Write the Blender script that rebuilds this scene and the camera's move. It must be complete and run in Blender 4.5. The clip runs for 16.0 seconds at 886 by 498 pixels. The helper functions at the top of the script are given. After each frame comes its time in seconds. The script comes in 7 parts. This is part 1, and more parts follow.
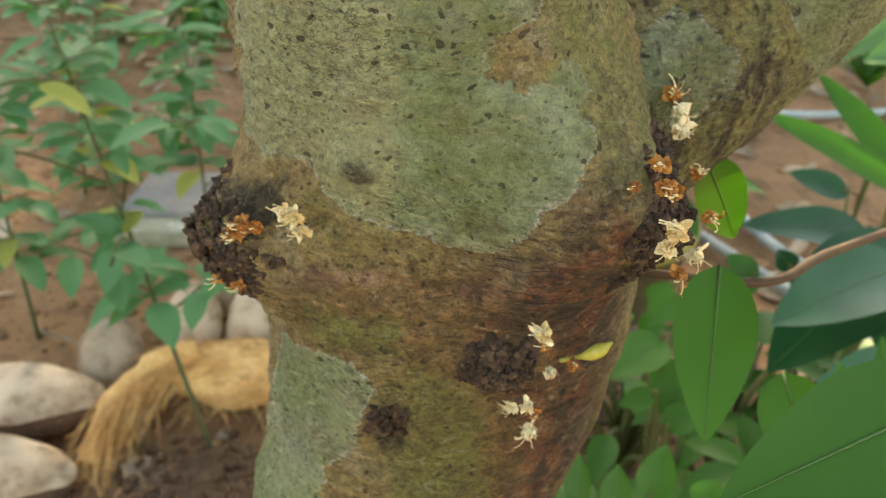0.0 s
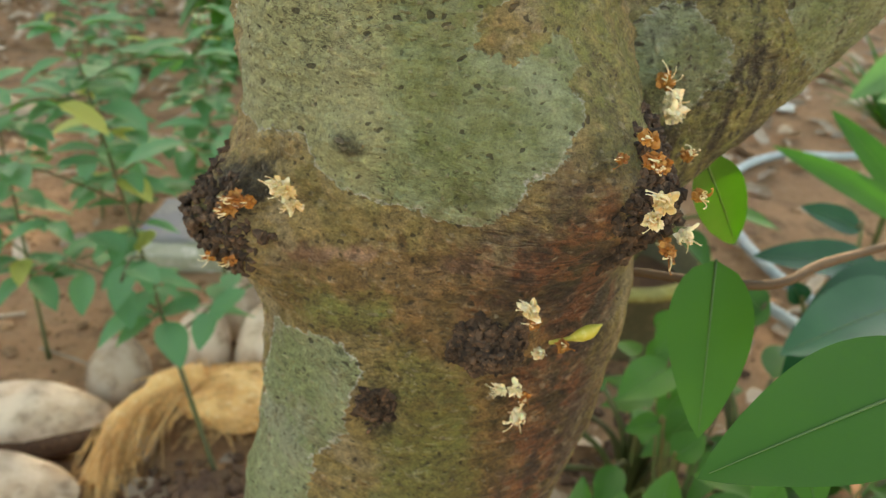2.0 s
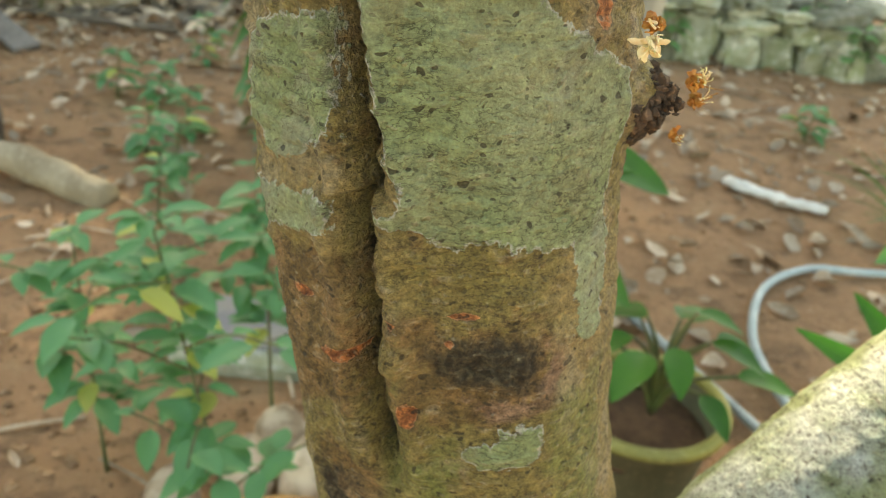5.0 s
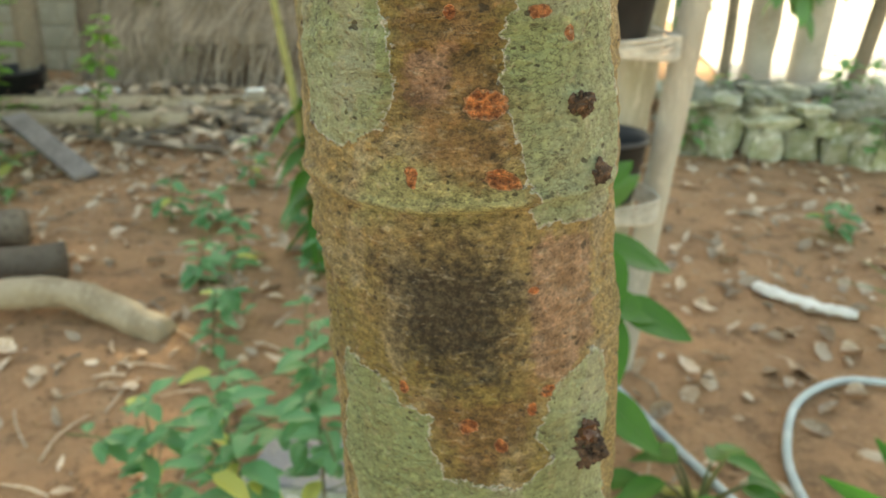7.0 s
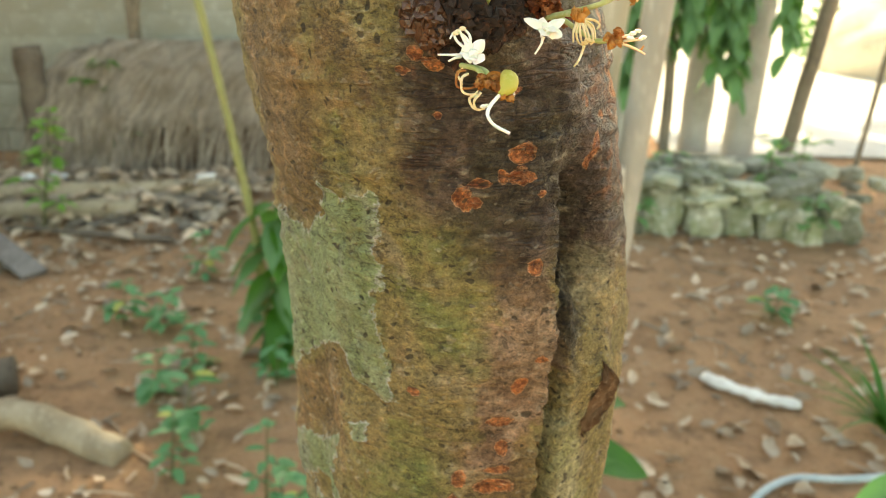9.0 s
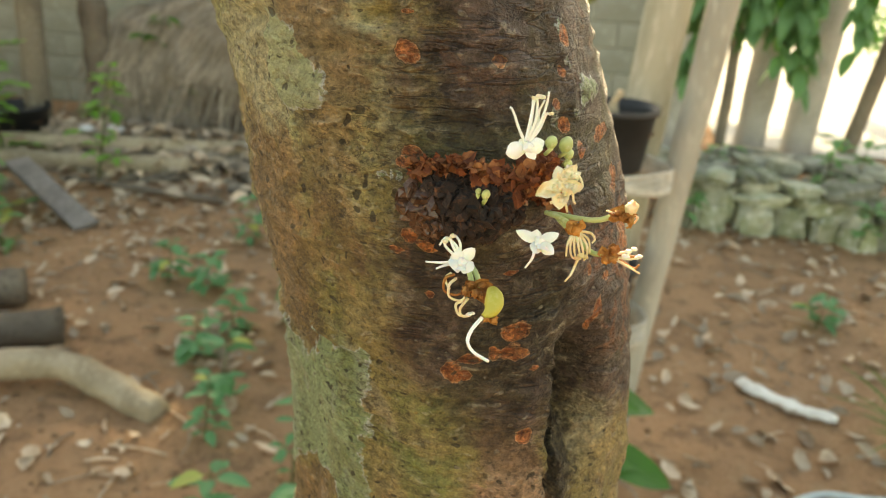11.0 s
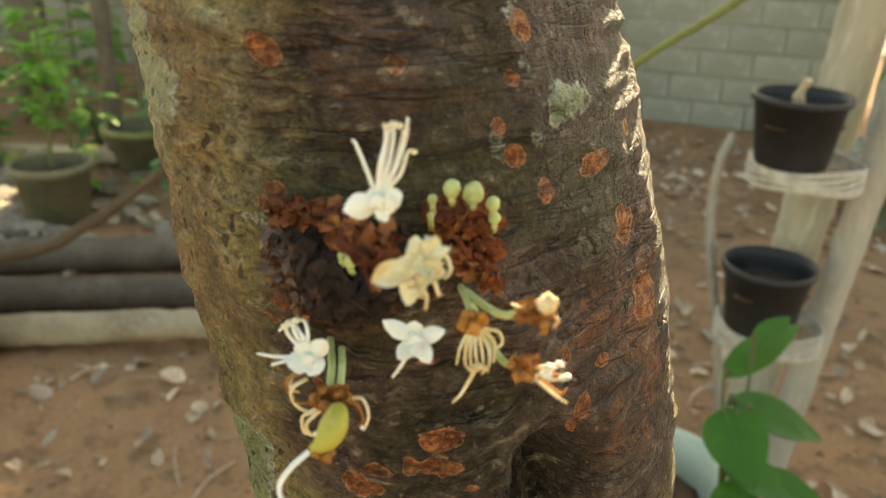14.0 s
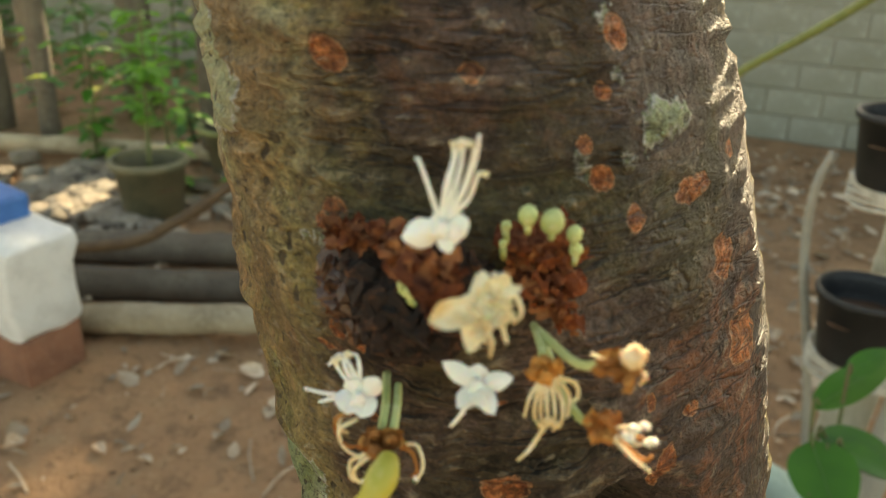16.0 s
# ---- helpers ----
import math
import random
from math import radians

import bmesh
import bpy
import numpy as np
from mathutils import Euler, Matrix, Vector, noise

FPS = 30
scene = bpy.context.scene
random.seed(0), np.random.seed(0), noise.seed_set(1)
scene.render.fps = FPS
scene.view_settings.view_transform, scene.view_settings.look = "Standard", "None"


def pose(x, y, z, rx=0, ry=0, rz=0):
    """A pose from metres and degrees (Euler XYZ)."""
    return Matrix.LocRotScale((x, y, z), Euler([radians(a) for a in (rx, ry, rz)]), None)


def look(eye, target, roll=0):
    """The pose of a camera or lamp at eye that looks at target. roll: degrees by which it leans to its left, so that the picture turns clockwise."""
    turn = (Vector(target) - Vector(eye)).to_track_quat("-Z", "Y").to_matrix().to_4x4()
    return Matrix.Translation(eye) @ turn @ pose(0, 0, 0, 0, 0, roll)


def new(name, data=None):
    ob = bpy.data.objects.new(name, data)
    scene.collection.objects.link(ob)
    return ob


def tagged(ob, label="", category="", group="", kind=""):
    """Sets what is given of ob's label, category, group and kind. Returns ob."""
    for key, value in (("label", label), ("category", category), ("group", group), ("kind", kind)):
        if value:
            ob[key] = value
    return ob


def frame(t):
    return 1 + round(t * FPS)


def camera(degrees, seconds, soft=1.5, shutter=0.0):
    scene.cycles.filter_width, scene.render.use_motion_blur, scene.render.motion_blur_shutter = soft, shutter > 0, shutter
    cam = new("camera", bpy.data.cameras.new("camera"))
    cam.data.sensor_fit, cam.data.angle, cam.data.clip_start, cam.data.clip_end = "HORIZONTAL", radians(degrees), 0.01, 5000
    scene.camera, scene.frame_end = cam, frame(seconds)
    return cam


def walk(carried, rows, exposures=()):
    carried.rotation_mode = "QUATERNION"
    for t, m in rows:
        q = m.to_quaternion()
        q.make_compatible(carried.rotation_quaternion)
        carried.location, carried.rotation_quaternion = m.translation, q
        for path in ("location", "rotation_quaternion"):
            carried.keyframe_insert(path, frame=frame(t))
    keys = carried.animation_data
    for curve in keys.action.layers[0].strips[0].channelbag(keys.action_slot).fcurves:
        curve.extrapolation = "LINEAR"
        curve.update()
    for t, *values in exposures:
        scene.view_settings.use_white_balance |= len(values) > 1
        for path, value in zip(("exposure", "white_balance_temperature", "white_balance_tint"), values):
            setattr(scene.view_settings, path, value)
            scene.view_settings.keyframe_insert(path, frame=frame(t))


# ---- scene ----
import functools

cam = camera(58.5, 16.0, 1.0)
PATH = [
    (0.0, (0.1272, -0.1822, 0.8647), (0.1181, 0.2457, 0.6062), 1.08),
    (0.5, (0.1360, -0.1872, 0.8551), (0.1276, 0.2385, 0.5930), 1.62),
    (1.0, (0.1530, -0.1955, 0.8409), (0.1345, 0.2391, 0.5945), 0.49),
    (1.5, (0.1474, -0.1949, 0.8177), (0.1232, 0.2524, 0.5956), 0.15),
    (2.0, (0.1357, -0.1918, 0.8484), (0.1160, 0.2482, 0.6116), 1.65),
    (2.5, (0.1320, -0.1815, 0.8924), (0.1081, 0.2486, 0.6386), 2.76),
    (3.0, (0.1291, -0.1756, 0.9156), (0.1052, 0.2563, 0.6648), 4.21),
    (3.5, (0.1220, -0.1680, 0.9792), (0.1057, 0.2669, 0.7331), 4.09),
    (4.0, (0.0964, -0.1576, 1.0479), (0.0704, 0.2823, 0.8117), 4.29),
    (4.2, (0.0942, -0.1508, 1.0667), (0.0607, 0.2888, 0.8309), 4.52),
    (6.3, (0.1218, -0.1893, 1.2153), (0.0746, 0.2558, 0.9926), 1.74),
    (6.5, (0.1175, -0.2008, 1.2405), (0.0673, 0.2491, 1.0282), 0.20),
    (6.7, (0.1153, -0.1923, 1.2680), (0.0549, 0.2583, 1.0597), 0.84),
    (7.0, (0.1014, -0.1940, 1.3278), (0.0358, 0.2617, 1.1326), 0.30),
    (7.5, (0.0807, -0.2002, 1.4151), (0.0181, 0.2590, 1.2275), -0.45),
    (8.0, (0.0745, -0.1841, 1.4672), (0.0258, 0.2778, 1.2821), -0.54),
    (8.5, (0.0761, -0.1726, 1.5069), (0.0355, 0.2911, 1.3241), -0.02),
    (9.0, (0.0777, -0.1696, 1.5497), (0.0419, 0.3000, 1.3821), 0.02),
    (9.2, (0.0758, -0.1737, 1.5647), (0.0395, 0.2974, 1.4012), 0.30),
    (11.3, (0.0945, -0.1361, 1.5973), (0.0261, 0.3223, 1.4097), 3.43),
    (11.5, (0.1028, -0.1269, 1.5974), (0.0166, 0.3296, 1.4125), 2.29),
    (12.0, (0.1178, -0.1102, 1.5944), (-0.0154, 0.3336, 1.4065), 1.40),
    (12.5, (0.1153, -0.1035, 1.5974), (-0.0317, 0.3364, 1.4107), 0.90),
    (13.0, (0.1173, -0.0950, 1.5926), (-0.0381, 0.3398, 1.4007), 0.14),
    (13.5, (0.1138, -0.0857, 1.5961), (-0.0419, 0.3484, 1.4030), 0.82),
    (14.0, (0.1247, -0.0793, 1.5933), (-0.0406, 0.3482, 1.3935), 1.22),
    (14.5, (0.1309, -0.0744, 1.5878), (-0.0455, 0.3488, 1.3884), 1.83),
    (15.0, (0.1291, -0.0742, 1.5900), (-0.0641, 0.3434, 1.3941), 1.78),
    (15.5, (0.1240, -0.0713, 1.5891), (-0.0745, 0.3440, 1.3938), 1.81),
    (16.0, (0.1206, -0.0665, 1.5910), (-0.0913, 0.3414, 1.3945), 1.31),
]
walk(cam, [(t, look(eye, target, roll)) for t, eye, target, roll in PATH], [(0.0, 1.92, 11500, 10), (3.5, 1.97, 11700, 6), (6.5, 2.05, 12000, 4), (9.0, 2.08, 12200, 5), (11.5, 1.75, 13000, 7), (14.0, 1.54, 12600, 6), (16.0, 1.40, 12000, 5)])
cam.data.dof.use_dof = True
cam.data.dof.focus_distance = 0.18
cam.data.dof.aperture_fstop = 23.0

# ---- light: shade from an added unseen crown, the sun behind the tree ----
SUN_EL, SUN_AZ = radians(33), radians(-8)          # azimuth from +y towards +x
world = bpy.data.worlds.new("world")
scene.world = world
world.use_nodes = True
wn = world.node_tree
sky = wn.nodes.new("ShaderNodeTexSky")
sky.sky_type, sky.sun_disc = "NISHITA", False
sky.sun_elevation, sky.sun_rotation = SUN_EL, SUN_AZ
wn.links.new(sky.outputs[0], wn.nodes["Background"].inputs[0])
wn.nodes["Background"].inputs[1].default_value = 0.15
sun = new("sun", bpy.data.lights.new("sun", "SUN"))
sun.data.energy, sun.data.angle, sun.data.color = 5.0, radians(0.6), (1.0, 0.985, 0.95)
sun_dir = Vector((math.sin(SUN_AZ) * math.cos(SUN_EL), math.cos(SUN_AZ) * math.cos(SUN_EL), math.sin(SUN_EL)))
sun.matrix_world = look(sun_dir * 20, (0, 0, 0))


# ---- materials ----
class Net:
    """A small builder for node materials."""

    def __init__(self, name):
        self.m = bpy.data.materials.new(name)
        self.m.use_nodes = True
        self.t = self.m.node_tree
        self.b = self.t.nodes["Principled BSDF"]
        self.co = self.t.nodes.new("ShaderNodeTexCoord").outputs["Object"]

    def put(self, socket, v):
        if isinstance(v, bpy.types.NodeSocket):
            self.t.links.new(v, socket)
        else:
            socket.default_value = v

    def add(self, kind, out=0, ins=(), op=None, name=None, smooth=False):
        n = self.t.nodes.new(kind)
        if op:
            n.operation = op
        if name:
            n.attribute_name = name
        if smooth:
            n.interpolation_type = "SMOOTHSTEP"
        for k, v in dict(ins).items():
            self.put(n.inputs[k], v)
        return n.outputs[out]

    def scaled(self, s):
        return self.add("ShaderNodeMapping", 0, {"Vector": self.co, "Scale": s})

    def noise(self, scale, detail=4, rough=0.6, vec=None, out=0, dist=0.0):
        return self.add("ShaderNodeTexNoise", out, {"Vector": self.co if vec is None else vec, "Scale": scale, "Detail": detail, "Roughness": rough, "Distortion": dist})

    def ramp(self, f, lo, hi):
        return self.add("ShaderNodeMapRange", 0, {"Value": f, "From Min": lo, "From Max": hi}, smooth=True)

    def math(self, op, a, b=0.0):
        return self.add("ShaderNodeMath", 0, {0: a, 1: b}, op=op)

    def mix(self, f, a, b, blend="MIX"):
        n = self.t.nodes.new("ShaderNodeMix")
        n.data_type, n.blend_type = "RGBA", blend
        self.put(n.inputs[0], f)
        for k, v in ((6, a), (7, b)):
            self.put(n.inputs[k], (*v, 1) if isinstance(v, tuple) else v)
        return n.outputs[2]

    def field(self, name):
        return self.add("ShaderNodeAttribute", 2, name=name)

    def bump(self, h, strength, dist):
        self.put(self.b.inputs["Normal"], self.add("ShaderNodeBump", 0, {"Height": h, "Strength": strength, "Distance": dist}))

    def done(self, colour, rough=0.8, **more):
        self.put(self.b.inputs["Base Color"], (*colour, 1) if isinstance(colour, tuple) else colour)
        self.put(self.b.inputs["Roughness"], rough)
        for k, v in more.items():
            self.put(self.b.inputs[k.replace("_", " ").title().replace("Ior", "IOR")], v)
        return self.m


def surface(name, a, b, c, big=4.0, fine=60.0, rough=0.8, bump=0.4, dist=0.004, stretch=None, vary=0.25, loose=False, **more):
    """Colour a with broad stains of b, fine grain of c, relief, and a change from piece to piece."""
    n = Net(name)
    vec = n.scaled(stretch) if stretch else None
    f1, f2 = n.noise(big, 5, 0.6, vec), n.noise(fine, 6, 0.65, vec)
    col = n.mix(n.ramp(f1, 0.4, 0.65), a, b)
    col = n.mix(n.ramp(f2, 0.5, 0.72), col, c)
    if vary:
        r = n.add("ShaderNodeNewGeometry", 8) if loose else n.add("ShaderNodeObjectInfo", 5)
        col = n.mix(1.0, col, n.add("ShaderNodeCombineColor", 0, dict.fromkeys((0, 1, 2), n.add("ShaderNodeMapRange", 0, {"Value": r, "To Min": 1 - vary, "To Max": 1 + vary}))), "MULTIPLY")
    n.bump(n.math("ADD", f2, n.math("MULTIPLY", f1, 1.5)), bump, dist)
    return n.done(col, n.add("ShaderNodeMapRange", 0, {"Value": f2, "To Min": rough - 0.12, "To Max": min(1, rough + 0.12)}), **more)


def leafy(name, a, b, rough=0.4, trans=0.35, vein=40.0):
    """A living leaf: two greens, veins in the relief, light through the blade."""
    n = Net(name)
    f1, f2 = n.noise(14, 3), n.noise(160, 3)
    isl = n.add("ShaderNodeNewGeometry", 8)
    f = n.math("ADD", n.math("MULTIPLY", f1, 0.5), n.math("MULTIPLY", isl, 0.5))
    r = n.add("ShaderNodeObjectInfo", 5)
    col = n.mix(n.ramp(n.math("ADD", f, n.math("MULTIPLY", r, 0.3)), 0.25, 0.95), a, b)
    n.bump(f2, 0.12, 0.0012)
    m = n.done(col, n.add("ShaderNodeMapRange", 0, {"Value": f1, "To Min": rough - 0.08, "To Max": rough + 0.12}))
    tr = n.add("ShaderNodeBsdfTranslucent", 0, {"Color": n.mix(1.0, col, (0.8, 1.2, 0.4), "MULTIPLY")})
    mx = n.add("ShaderNodeMixShader", 0, {0: trans, 1: n.b.outputs[0], 2: tr})
    n.t.links.new(mx, n.t.nodes["Material Output"].inputs[0])
    return m


def bark_material():
    """Smooth bark with crusts of lichen, green film, russet, pink, umber and dark patches, painted seam and hollow
    shade and peeling rust-red spots, each by its own field.
    """
    n = Net("bark")
    fine, mid, grit = n.noise(430, 5, 0.7), n.noise(95, 6, 0.65), n.noise(1300, 3, 0.6)
    edge, low, broad, crimp = n.noise(75, 4, 0.6, None, 0, 0.6), n.noise(26, 5, 0.6), n.noise(13, 4, 0.55), n.noise(290, 3, 0.6)

    def wob(big, small):
        return n.math("ADD", n.math("MULTIPLY", n.math("SUBTRACT", edge, 0.5), big), n.math("MULTIPLY", n.math("SUBTRACT", crimp, 0.5), small))

    def zone(name, big, small, lo, hi):
        return n.ramp(n.math("ADD", n.field(name), wob(big, small)), lo, hi)

    def lay_on(col, f, top, k=1.0):
        return n.mix(n.math("MULTIPLY", f, k), col, top)

    # fine wrinkles lying across the stem
    lay = n.noise(1.0, 5, 0.6, n.scaled((130, 130, 330)), 0, 0.25)
    crack = n.math("SUBTRACT", 1.0, n.ramp(n.math("ABSOLUTE", n.math("SUBTRACT", lay, 0.5)), 0.003, 0.022))
    crack = n.math("MULTIPLY", crack, n.ramp(low, 0.42, 0.56))
    # scattered dark pores and pale warts, wider than high
    bent = n.add("ShaderNodeVectorMath", 0, {0: n.noise(90, 3, 0.6, None, 1), 1: (0.009, 0.009, 0.009), 2: n.co}, op="MULTIPLY_ADD")

    def dots(scale, share, size, soft, pick=0):
        vec = n.add("ShaderNodeMapping", 0, {"Vector": bent, "Scale": scale})
        cell = n.add("ShaderNodeTexVoronoi", 0, {"Vector": vec, "Scale": 1.0})
        tone = n.add("ShaderNodeSeparateColor", pick, {0: n.add("ShaderNodeTexVoronoi", 1, {"Vector": vec, "Scale": 1.0})})
        return n.ramp(n.math("SUBTRACT", n.math("MULTIPLY", n.math("SUBTRACT", tone, 1 - share), size), cell), 0.0, soft)

    pit = dots((230, 230, 360), 0.40, 0.95, 0.08)
    wart = dots((210, 210, 330), 0.45, 0.8, 0.12, 1)
    pore = dots((430, 430, 640), 0.42, 1.2, 0.12)
    fleck = dots((310, 310, 420), 0.3, 1.1, 0.15, 2)
    quilt = n.noise(34, 6, 0.6, n.scaled((1, 1, 0.7)), 0, 0.7)
    # bare bark: olive tan with faint grey and brown mottling
    col = n.mix(n.ramp(broad, 0.42, 0.58), (0.48, 0.36, 0.16), (0.39, 0.305, 0.11))
    col = lay_on(col, n.ramp(quilt, 0.53, 0.62), (0.56, 0.46, 0.29), 0.6)
    col = lay_on(col, n.ramp(quilt, 0.45, 0.38), (0.28, 0.24, 0.075), 0.5)
    col = lay_on(col, n.ramp(mid, 0.53, 0.63), (0.38, 0.22, 0.105), 0.45)
    pale = zone("pale", 1.1, 0.3, 0.25, 0.75)
    col = lay_on(col, pale, n.mix(n.ramp(low, 0.4, 0.6), (0.61, 0.57, 0.34), (0.54, 0.545, 0.25)), 0.8)
    rus = zone("russet", 1.3, 0.5, 0.3, 0.75)
    col = lay_on(col, rus, n.mix(n.ramp(mid, 0.40, 0.62), (0.21, 0.115, 0.045), (0.45, 0.25, 0.11)), 0.72)
    pink = zone("pink", 1.3, 0.5, 0.35, 0.7)
    col = lay_on(col, pink, n.mix(n.ramp(mid, 0.40, 0.6), (0.33, 0.18, 0.115), (0.58, 0.37, 0.26)), 0.75)
    umb = zone("umber", 1.0, 0.4, 0.2, 0.8)
    dusk = n.mix(n.ramp(mid, 0.40, 0.62), (0.085, 0.053, 0.043), (0.205, 0.137, 0.113))
    dusk = lay_on(dusk, n.ramp(low, 0.52, 0.64), (0.115, 0.098, 0.04), 0.6)
    dusk = lay_on(dusk, n.ramp(edge, 0.55, 0.63), (0.21, 0.085, 0.045), 0.5)
    dusk = lay_on(dusk, n.math("MULTIPLY", rus, n.ramp(mid, 0.46, 0.58)), (0.34, 0.115, 0.05), 0.8)
    col = lay_on(col, umb, dusk, 0.95)
    # sharp folds lying across the dark bark
    ply = n.noise(1.0, 3, 0.55, n.scaled((34, 34, 225)), 0, 0.35)
    groove = n.math("SUBTRACT", 1.0, n.ramp(n.math("ABSOLUTE", n.math("SUBTRACT", ply, 0.5)), 0.0, 0.035))
    groove = n.math("MULTIPLY", n.math("MULTIPLY", groove, umb), n.ramp(quilt, 0.40, 0.52))
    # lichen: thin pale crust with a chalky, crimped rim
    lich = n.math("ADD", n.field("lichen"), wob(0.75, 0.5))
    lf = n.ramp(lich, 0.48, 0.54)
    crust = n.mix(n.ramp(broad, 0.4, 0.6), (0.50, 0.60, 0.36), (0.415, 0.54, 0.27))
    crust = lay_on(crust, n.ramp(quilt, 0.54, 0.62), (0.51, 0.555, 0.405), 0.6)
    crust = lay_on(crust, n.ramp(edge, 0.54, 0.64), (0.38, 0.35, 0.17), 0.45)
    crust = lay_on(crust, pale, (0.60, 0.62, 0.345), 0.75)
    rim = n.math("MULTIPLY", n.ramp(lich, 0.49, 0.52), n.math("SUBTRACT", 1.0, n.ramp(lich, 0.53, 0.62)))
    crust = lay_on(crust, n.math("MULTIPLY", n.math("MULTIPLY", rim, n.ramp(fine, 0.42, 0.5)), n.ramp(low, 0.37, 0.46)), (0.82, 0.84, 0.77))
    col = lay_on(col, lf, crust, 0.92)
    # limb lichen whitened on its upper side to stand for the sun there
    col = lay_on(col, n.math("MULTIPLY", n.field("sunlit_crust"), lf), n.mix(n.ramp(mid, 0.42, 0.6), (0.60, 0.66, 0.61), (0.80, 0.85, 0.82)), 0.9)
    film = zone("green", 1.3, 0.5, 0.25, 0.8)
    col = lay_on(col, n.math("MULTIPLY", film, n.add("ShaderNodeMapRange", 0, {"Value": mid, "From Min": 0.35, "From Max": 0.65, "To Min": 0.35, "To Max": 0.95})), n.mix(umb, (0.255, 0.32, 0.09), (0.10, 0.11, 0.036)), 0.85)
    # dark bark patches, and the shade put into seams and the hollow
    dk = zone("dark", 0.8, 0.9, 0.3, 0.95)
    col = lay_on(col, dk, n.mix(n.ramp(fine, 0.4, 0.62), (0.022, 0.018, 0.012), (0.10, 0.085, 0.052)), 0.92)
    rus_f = n.math("ADD", n.field("rust"), wob(1.0, 0.8))
    ru = n.ramp(rus_f, 0.46, 0.53)
    flesh = n.mix(n.ramp(fine, 0.38, 0.62), (0.44, 0.11, 0.030), (0.74, 0.27, 0.10))
    flesh = lay_on(flesh, n.math("MULTIPLY", ru, n.math("SUBTRACT", 1.0, n.ramp(rus_f, 0.54, 0.66))), (0.80, 0.46, 0.25), 0.7)
    col = lay_on(col, n.ramp(rus_f, 0.36, 0.46), (0.08, 0.045, 0.025), 0.4)
    col = lay_on(col, ru, flesh, 0.9)
    # grain; ridge crests lightened as highlights, cracks and folds darkened as shade
    col = lay_on(col, n.math("MULTIPLY", n.ramp(lay, 0.56, 0.66), n.ramp(mid, 0.44, 0.56)), n.mix(0.5, col, (0.78, 0.70, 0.50)), 0.55)
    col = lay_on(col, crack, (0.085, 0.062, 0.032), 0.6)
    col = lay_on(col, groove, (0.022, 0.013, 0.010), 0.6)
    slot = n.math("MULTIPLY", dots((330, 330, 150), 0.34, 1.0, 0.10, 2), n.field("slot"))
    col = lay_on(col, slot, (0.05, 0.035, 0.018), 0.85)
    col = lay_on(col, pit, (0.07, 0.055, 0.03), 0.78)
    col = lay_on(col, pore, n.mix(0.3, (0.07, 0.055, 0.03), col), 0.7)
    col = lay_on(col, wart, n.mix(0.6, col, (0.74, 0.64, 0.46)), 0.45)
    col = lay_on(col, fleck, n.mix(0.55, col, (0.80, 0.72, 0.54)), 0.5)
    grain = n.noise(210, 5, 0.7, n.scaled((1, 1, 1.8)))
    grey = n.add("ShaderNodeMapRange", 0, {"Value": n.math("ADD", n.math("MULTIPLY", fine, 0.35), n.math("ADD", n.math("MULTIPLY", grit, 0.25), n.math("MULTIPLY", grain, 0.4))), "From Min": 0.38, "From Max": 0.62, "To Min": n.add("ShaderNodeMapRange", 0, {"Value": lf, "To Min": 0.42, "To Max": 0.62}), "To Max": n.add("ShaderNodeMapRange", 0, {"Value": lf, "To Min": 1.72, "To Max": 1.42})})
    col = n.mix(1.0, col, n.add("ShaderNodeCombineColor", 0, dict.fromkeys((0, 1, 2), grey)), "MULTIPLY")
    h = n.math("ADD", n.math("MULTIPLY", grain, 1.0), n.math("MULTIPLY", fine, 0.9))
    h = n.math("SUBTRACT", h, n.math("MULTIPLY", crack, 0.8))
    h = n.math("ADD", h, n.math("MULTIPLY", lf, 0.35))
    h = n.math("ADD", h, n.math("MULTIPLY", mid, 1.2))
    h = n.math("ADD", h, n.math("MULTIPLY", lay, n.add("ShaderNodeMapRange", 0, {"Value": umb, "To Min": 1.4, "To Max": 2.2})))
    h = n.math("ADD", h, n.math("SUBTRACT", n.math("MULTIPLY", n.math("ADD", wart, fleck), 0.6), n.math("MULTIPLY", n.math("ADD", pit, n.math("MULTIPLY", pore, 0.5)), 0.9)))
    h = n.math("SUBTRACT", h, n.math("MULTIPLY", n.math("ADD", groove, slot), 0.7))
    n.bump(n.math("SUBTRACT", h, n.math("MULTIPLY", ru, 0.4)), 1.0, 0.0088)
    gloss = n.add("ShaderNodeMapRange", 0, {"Value": fine, "To Min": 0.45, "To Max": 0.85})
    return n.done(col, n.math("SUBTRACT", gloss, n.math("MULTIPLY", umb, 0.14)))


